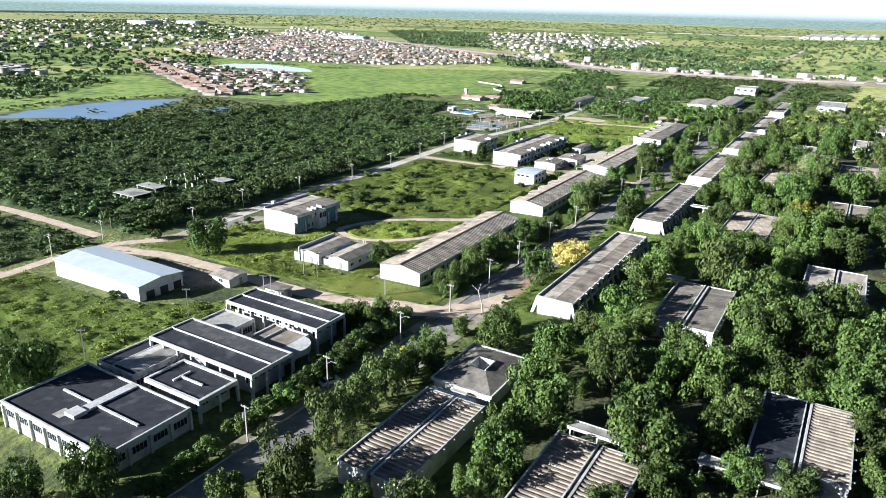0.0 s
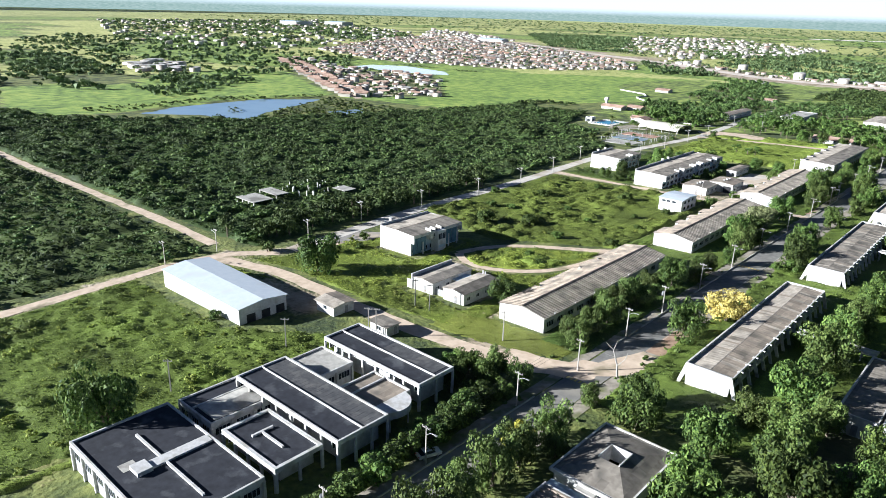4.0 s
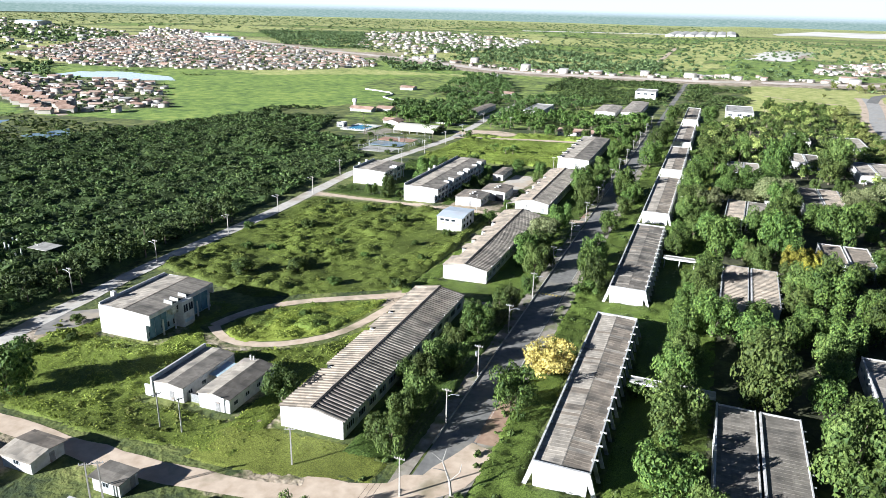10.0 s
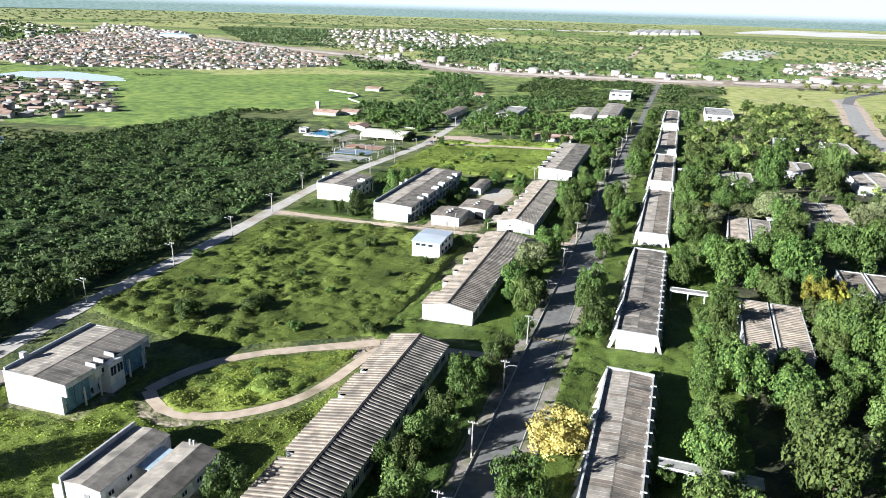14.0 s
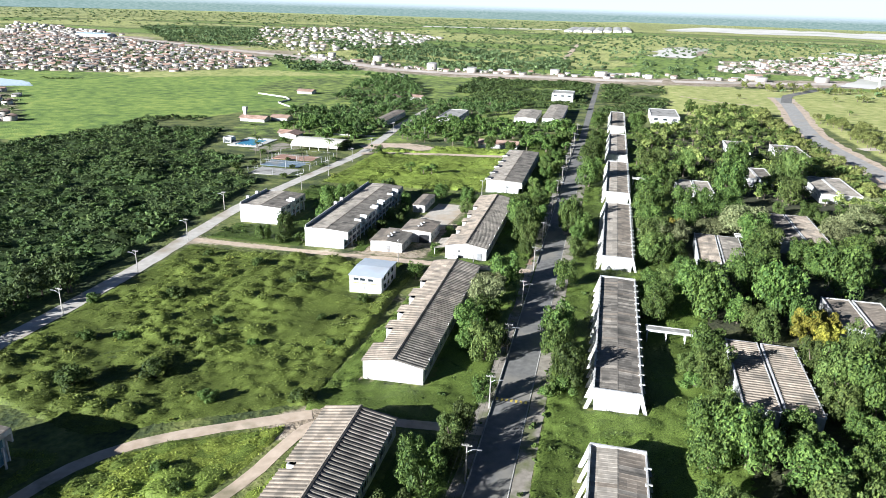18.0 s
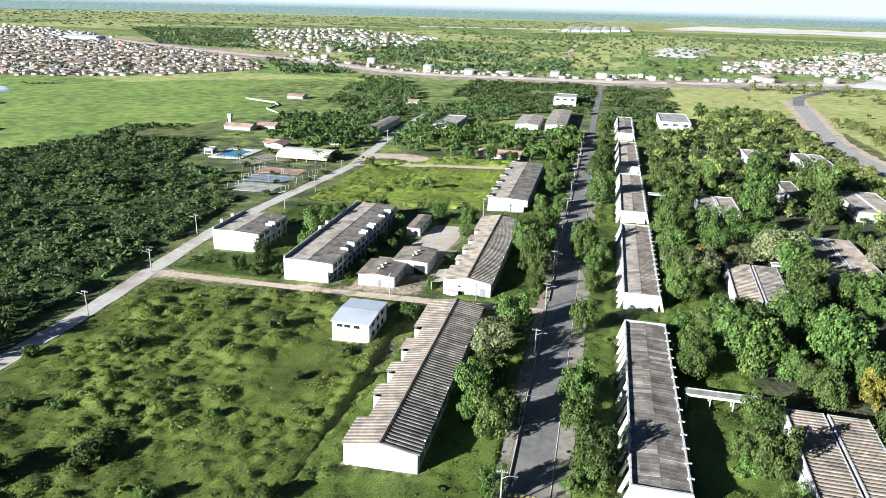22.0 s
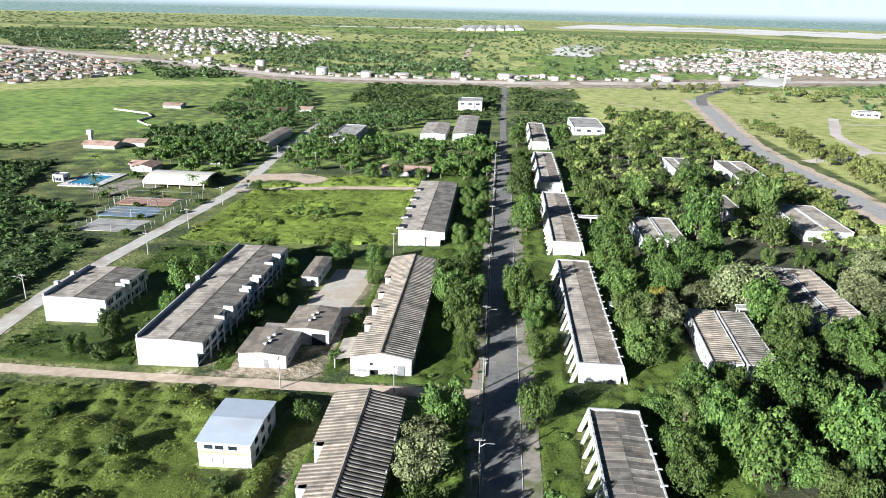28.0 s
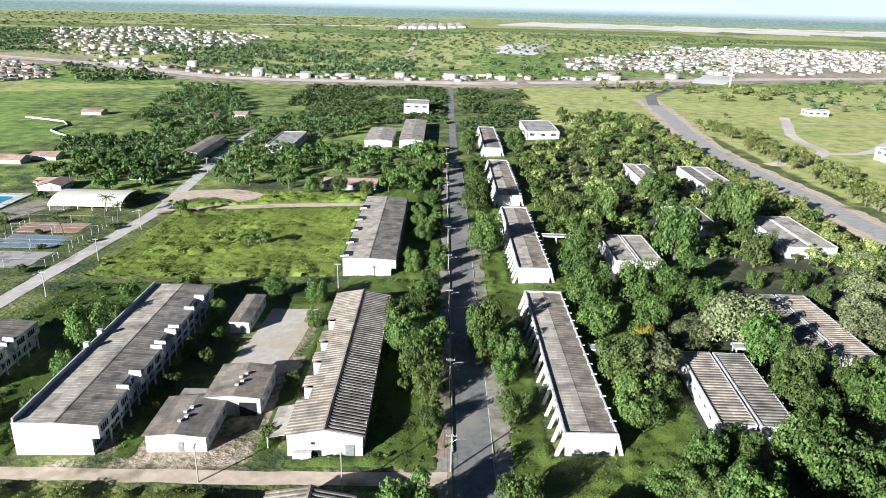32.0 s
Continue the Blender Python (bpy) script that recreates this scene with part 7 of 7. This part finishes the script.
house_town("far_town", [TOWN], 11.5, 14, 0.5, 0.80, 201, "dense far town of pale walls and red roofs", 0.45, 0.66)
house_town("lake_village", [VILLAGE], 10, 26, 0.45, 0.75, 202, "rows of small red-roofed houses by the lagoon", 0.2, 0.72)
house_town("east_town", [EARTHWORKS, EAST_TOWN], 15, 19, 0.2, 0.6, 203, "pale houses beyond the highway", 0.7, 0.72)
house_town("upper_town", [UPTOWN, [(-1560, 1500), (-1272, 1400), (-980, 1180), (-960, 1010), (-1010, 930), (-1250, 1140)]], 19, 23, 0.4, 0.5, 206, "pale houses and sheds of the upper town", 0.75, 0.95)
house_town("roadside_houses", [[(-480, 895), (-253, 752), (-76, 735), (16, 706), (150, 730), (150, 752), (-76, 768), (-253, 790), (-470, 930)]], 15, 13, 0.3, 0.55, 204, "pale houses and sheds along the highway", 0.6, 0.7)
house_town("roadside_sheds", [[(-480, 900), (-253, 758), (-76, 741), (16, 712), (150, 734), (330, 812), (330, 850), (150, 775), (-76, 790), (-253, 810), (-470, 950)]], 42, 24, 0.1, 0.3, 208, "long pale sheds along the highway", 0.9, 1.3)
house_town("west_rows", [[(-802, 166), (-867, 243), (-679, 194), (-695, 132)]], 26, 13, 0.5, 0.9, 207, "rows of long white sheds", 1.0, 1.1)
house_town("west_town", [[(-1400, 420), (-1000, 330), (-960, 560), (-1300, 1200), (-2400, 1700), (-2400, 800)]], 40, 44, 0.3, 0.55, 205, "scattered far houses to the west", 0.75, 0.95)
WEST_LAND = [(-1500, 330), (-1000, 60), (-660, -40), (-560, 60), (-640, 380), (-820, 540), (-1040, 330), (-1400, 420)]
for x0_, x1_, y0_, y1_, h_ in ((-1990, -1900, 1230, 1290, 12), (-1930, -1840, 1370, 1420, 12), (-1010, -940, 1075, 1100, 7)):
    gabled("far_factory", x0_, x1_, y0_, y1_, h_, 2.0, BLUEWALL, BLUEWALL, "far factory with pale blue roof", wins=False, along="x")
for i in range(7):
    x_ = -175 + i * 33
    e_ = thing("far_depot", x_, 2420, "long white far depot with pale roof", "depot", "far depots")
    part("wall", boxed((0, 28, 0, 480, -1, 6)), WHITE, e_)
    bm = bmesh.new()
    prism(bm, [(-0.6, 6.0), (28.6, 6.0), (28.6, 6.3), (14, 8.2), (-0.6, 6.3)], "y", -1, 481)
    part("roof", bm, HOUSE_PALE, e_)

# leaf colours lightened and blued to stand in for haze
FARLEAF_HAZED = leafy("hazed_woods_leaves", (0.060, 0.105, 0.045), (0.180, 0.245, 0.095), 0.0, 0.0)
mass("town_trees", [TOWN, VILLAGE, UPTOWN, [(-480, 895), (-253, 752), (-76, 735), (16, 706), (150, 730), (150, 790), (-76, 800), (-253, 830), (-470, 960)]], 12.5, 1.6, 3.6, 14, 0.75, FARLEAF_HAZED, "trees between the far houses", 301, 0.9, 0, "trees")
mass("east_town_trees", [EARTHWORKS, EAST_TOWN], 26, 1.8, 4.0, 14, 0.75, FARLEAF_HAZED, "scattered trees between the far eastern houses", 303, 0.9, 0, "trees")
WOODS = [[(-484, 845), (-402, 830), (-300, 715), (-371, 660)], [(-1250, 1600), (-986, 1762), (-590, 1030), (-804, 1061)], [(-629, 1343), (-331, 1302), (-214, 815), (-374, 892)], [(-597, 79), (-643, 159), (-569, 198), (-512, 106), (-496, 61)],
         [(-985, 106), (-957, 170), (-702, 120), (-721, 26)], [(-210, 770), (-60, 790), (-60, 1000), (-330, 1300)]]
mass("far_woods", WOODS, 8, 2.8, 5.0, 16, 0.85, FARLEAF_HAZED, "far woods between the fields", 311, 0.85, 0, "woods", -0.2)
mass("far_hedges", [[(-420, 1250), (-60, 790), (60, 760), (320, 830), (520, 1480), (900, 1900), (-200, 2200)], [(-1500, 330), (-1000, 60), (-660, -40), (-640, 380), (-820, 540), (-1300, 560)], [(150, 640), (300, 520), (700, 600), (420, 790)]], 27, 3.0, 6.0, 22, 0.8, FARLEAF_HAZED, "scattered far trees and hedges", 315, 0.75, 0, "trees")
mass("west_woods", [WEST_LAND, [(-1400, 420), (-1000, 330), (-960, 560), (-1300, 1200), (-2400, 1700), (-2400, 800)], [(-1100, 0), (-640, -130), (-560, -40), (-700, 40)]], 15, 3.0, 6.5, 14, 0.85, FARLEAF_HAZED, "dark woods and hedges of the western plain", 317, 0.8, 0, "woods", 0.0)
mass("horizon_woods", [[(-3200, 1500), (-1000, 1650), (100, 1700), (100, 2400), (-150, 4200), (-3000, 3300)], [(950, 1500), (2500, 1200), (3200, 1500), (1500, 1900)]], 55, 5, 10, 14, 0.8, FARLEAF_HAZED, "distant woods below the horizon", 321, 0.45, 0, "woods")
mass("lagoon_reeds", [[(-470, -20), (-480, 100), (-440, 180), (-428, 168), (-462, 84), (-446, 0)], [(-372, 40), (-366, 60), (-386, 92), (-412, 140), (-428, 172), (-300, 172), (-290, 130)], [(-560, 470), (-530, 462), (-500, 480), (-640, 480), (-660, 460)], ISLAND], 5.0, 1.0, 2.2, 24, 0.75, LEAF_LIGHT, "reedy lagoon banks", 331, 0.7, 0, "reeds")
SAND = surface("pale_sand", (0.66, 0.62, 0.55), (0.82, 0.79, 0.73), 0.01, 0.95, 0.0, (0.4, 0.42, 0.3), 0.004, 0.6)
ribbon("sand_flat_1", [(300, 3300), (620, 3200), (900, 3150), (1700, 3050), (2600, 3000)], 900, SAND, "wide pale sand flats", 0.5, 60, 0.3, 41, category="sand")
ribbon("sand_flat_2", [(420, 1500), (650, 1350), (1000, 1250), (1500, 1200)], 120, SAND, "pale sandy clearing", 0.4, 40, 0.5, 42, category="sand")
ribbon("sand_flat_3", [(-700, 2500), (-300, 2650), (50, 2750)], 90, SAND, "pale sandy clearing", 0.5, 60, 0.3, 43, category="sand")
ribbon("quarry_floor", [(92, 1120), (110, 1300), (160, 1480)], 70, SAND, "pale sandy clearing in the scrub", 0.35, 30, 0.3, 63, category="sand")
ribbon("track_field", [(-76, 1010), (-80, 1300), (-82, 1540)], 9, DIRT, "dirt track through far fields", 0.3, 30, 0.1, 44)
ribbon("track_east", [(186, 352), (203, 349), (225, 368), (250, 396), (274, 429), (330, 500)], 6, SAND_ROAD, "pale dirt road over a field", 0.08, 6, 0.15, 45)
ribbon("track_east_2", [(228, 490), (212, 450), (195, 410), (190, 380), (190, 356), (165, 330), (140, 318)], 7, SAND_ROAD, "pale dirt road over a field", 0.1, 6, 0.15, 46)
ribbon("track_east_3", [(222, 459), (260, 464), (298, 470), (360, 480)], 3.5, SAND_ROAD, "dirt lane below palms", 0.12, 6, 0.15, 49)
ribbon("track_field_2", [(60, 547), (85, 524), (103, 508), (120, 512)], 3, DIRT, "worn footpath over a field", 0.08, 6, 0.2, 50)
ribbon("track_field_3", [(57, 467), (80, 474), (102, 483), (122, 486)], 2.5, DIRT, "worn footpath over a field", 0.08, 6, 0.2, 52)
ribbon("yard_north", [(-98, 251), (-108, 262), (-120, 262), (-136, 250)], 13, DIRT, "pale sandy yard at the cross street", 0.1, 5, 0.2, 53, category="yard")
ribbon("sand_ramp", [(256, 722), (289, 790), (357, 950)], 34, SAND, "pale sandy cutting beside the highway", 0.25, 20, 0.2, 54, category="sand")
ribbon("path_meadow", [(-96, -205), (-73, -187), (-61, -188), (-46, -192), (-34, -205)], 3.0, DIRT, "sandy path through the meadow", 0.06, 4, 0.2, 55)
ribbon("junction_east", [(147, 540), (160, 600), (214, 690), (300, 790)], 9, ASPHALT, "grey road to the highway", 0.14, 8, 0.05, 47)
tw_ = thing("water_tower", 265, 689, "tall slim white water tower", "tower")
part("shaft", boxed((-0.7, 0.7, -0.7, 0.7, -1, 26)), WHITE, tw_)
part("tank", boxed((-1.3, 1.3, -1.3, 1.3, 26, 29.5)), WHITE, tw_)

# the two rows of small houses along the village street


def row_house(x, y, rz, w, d, h, label):
    e = thing("village_house", x, y, label, "house", "houses along the village street", rz)
    part("wall", boxed((-w / 2, w / 2, -d / 2, d / 2, -1, h)), HOUSE_WALL, e)
    for s in (-1, 1):
        bm = bmesh.new()
        prism(bm, [(0, h + 1.5), (s * (w / 2 + 0.5), h - 0.05), (s * (w / 2 + 0.5), h + 0.1), (0, h + 1.65)], "y", -d / 2 - 0.4, d / 2 + 0.4)
        part("roof_slope", bm, OLD_TILE, e)
    return e


ROWS = [row_house(-414, 200, 117, 7.5, 10, 3.2, "small white house with red tiled roof"), row_house(-422, 188, 117, 6.5, 9, 3.0, "small white house with red tiled roof")]
row_rng = random.Random(31)
for i in range(1, 42):
    for k, side in enumerate((9, -9)):
        t = i * 9.4
        x, y = -414 - t * 0.888 + side * 0.46, 192 + t * 0.459 + side * 0.888
        if row_rng.random() < 0.8:
            x, y, q = x + row_rng.uniform(-2, 2), y + row_rng.uniform(-2, 2), row_rng.uniform(0.72, 1.05)
            copy_thing(ROWS[(i + k) % 2], pose(x, y, gz(x, y), 0, 0, 117 + (180 if k else 0) + row_rng.uniform(-8, 8)) @ Matrix.Diagonal((q, q, q, 1)))
ribbon("village_street", [(-405, 188), (-790, 387)], 7, DIRT, "pale village street", 0.08, 8, 0.1, 48)

# ------------------------------------------------------------------ the hazy distance
def distance_material():
    m = bpy.data.materials.new("hazy_distance")
    m.use_nodes = True
    n, l = m.node_tree.nodes, m.node_tree.links
    n.remove(n["Principled BSDF"])
    geo, sep = n.new("ShaderNodeNewGeometry"), n.new("ShaderNodeSeparateXYZ")
    l.new(geo.outputs["Position"], sep.inputs[0])
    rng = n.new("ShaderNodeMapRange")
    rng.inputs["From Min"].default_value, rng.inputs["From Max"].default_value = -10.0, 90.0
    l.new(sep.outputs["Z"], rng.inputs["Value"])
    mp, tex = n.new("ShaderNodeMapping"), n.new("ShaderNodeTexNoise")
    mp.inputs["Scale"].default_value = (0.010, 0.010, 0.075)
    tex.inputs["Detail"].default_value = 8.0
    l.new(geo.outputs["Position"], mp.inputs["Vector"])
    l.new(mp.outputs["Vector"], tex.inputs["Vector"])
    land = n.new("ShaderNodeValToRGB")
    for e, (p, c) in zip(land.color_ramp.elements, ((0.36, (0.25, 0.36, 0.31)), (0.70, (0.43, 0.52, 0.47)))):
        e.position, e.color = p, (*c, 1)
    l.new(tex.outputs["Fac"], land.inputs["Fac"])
    # haze painted into the glowing ring: land colour pales to sky with height
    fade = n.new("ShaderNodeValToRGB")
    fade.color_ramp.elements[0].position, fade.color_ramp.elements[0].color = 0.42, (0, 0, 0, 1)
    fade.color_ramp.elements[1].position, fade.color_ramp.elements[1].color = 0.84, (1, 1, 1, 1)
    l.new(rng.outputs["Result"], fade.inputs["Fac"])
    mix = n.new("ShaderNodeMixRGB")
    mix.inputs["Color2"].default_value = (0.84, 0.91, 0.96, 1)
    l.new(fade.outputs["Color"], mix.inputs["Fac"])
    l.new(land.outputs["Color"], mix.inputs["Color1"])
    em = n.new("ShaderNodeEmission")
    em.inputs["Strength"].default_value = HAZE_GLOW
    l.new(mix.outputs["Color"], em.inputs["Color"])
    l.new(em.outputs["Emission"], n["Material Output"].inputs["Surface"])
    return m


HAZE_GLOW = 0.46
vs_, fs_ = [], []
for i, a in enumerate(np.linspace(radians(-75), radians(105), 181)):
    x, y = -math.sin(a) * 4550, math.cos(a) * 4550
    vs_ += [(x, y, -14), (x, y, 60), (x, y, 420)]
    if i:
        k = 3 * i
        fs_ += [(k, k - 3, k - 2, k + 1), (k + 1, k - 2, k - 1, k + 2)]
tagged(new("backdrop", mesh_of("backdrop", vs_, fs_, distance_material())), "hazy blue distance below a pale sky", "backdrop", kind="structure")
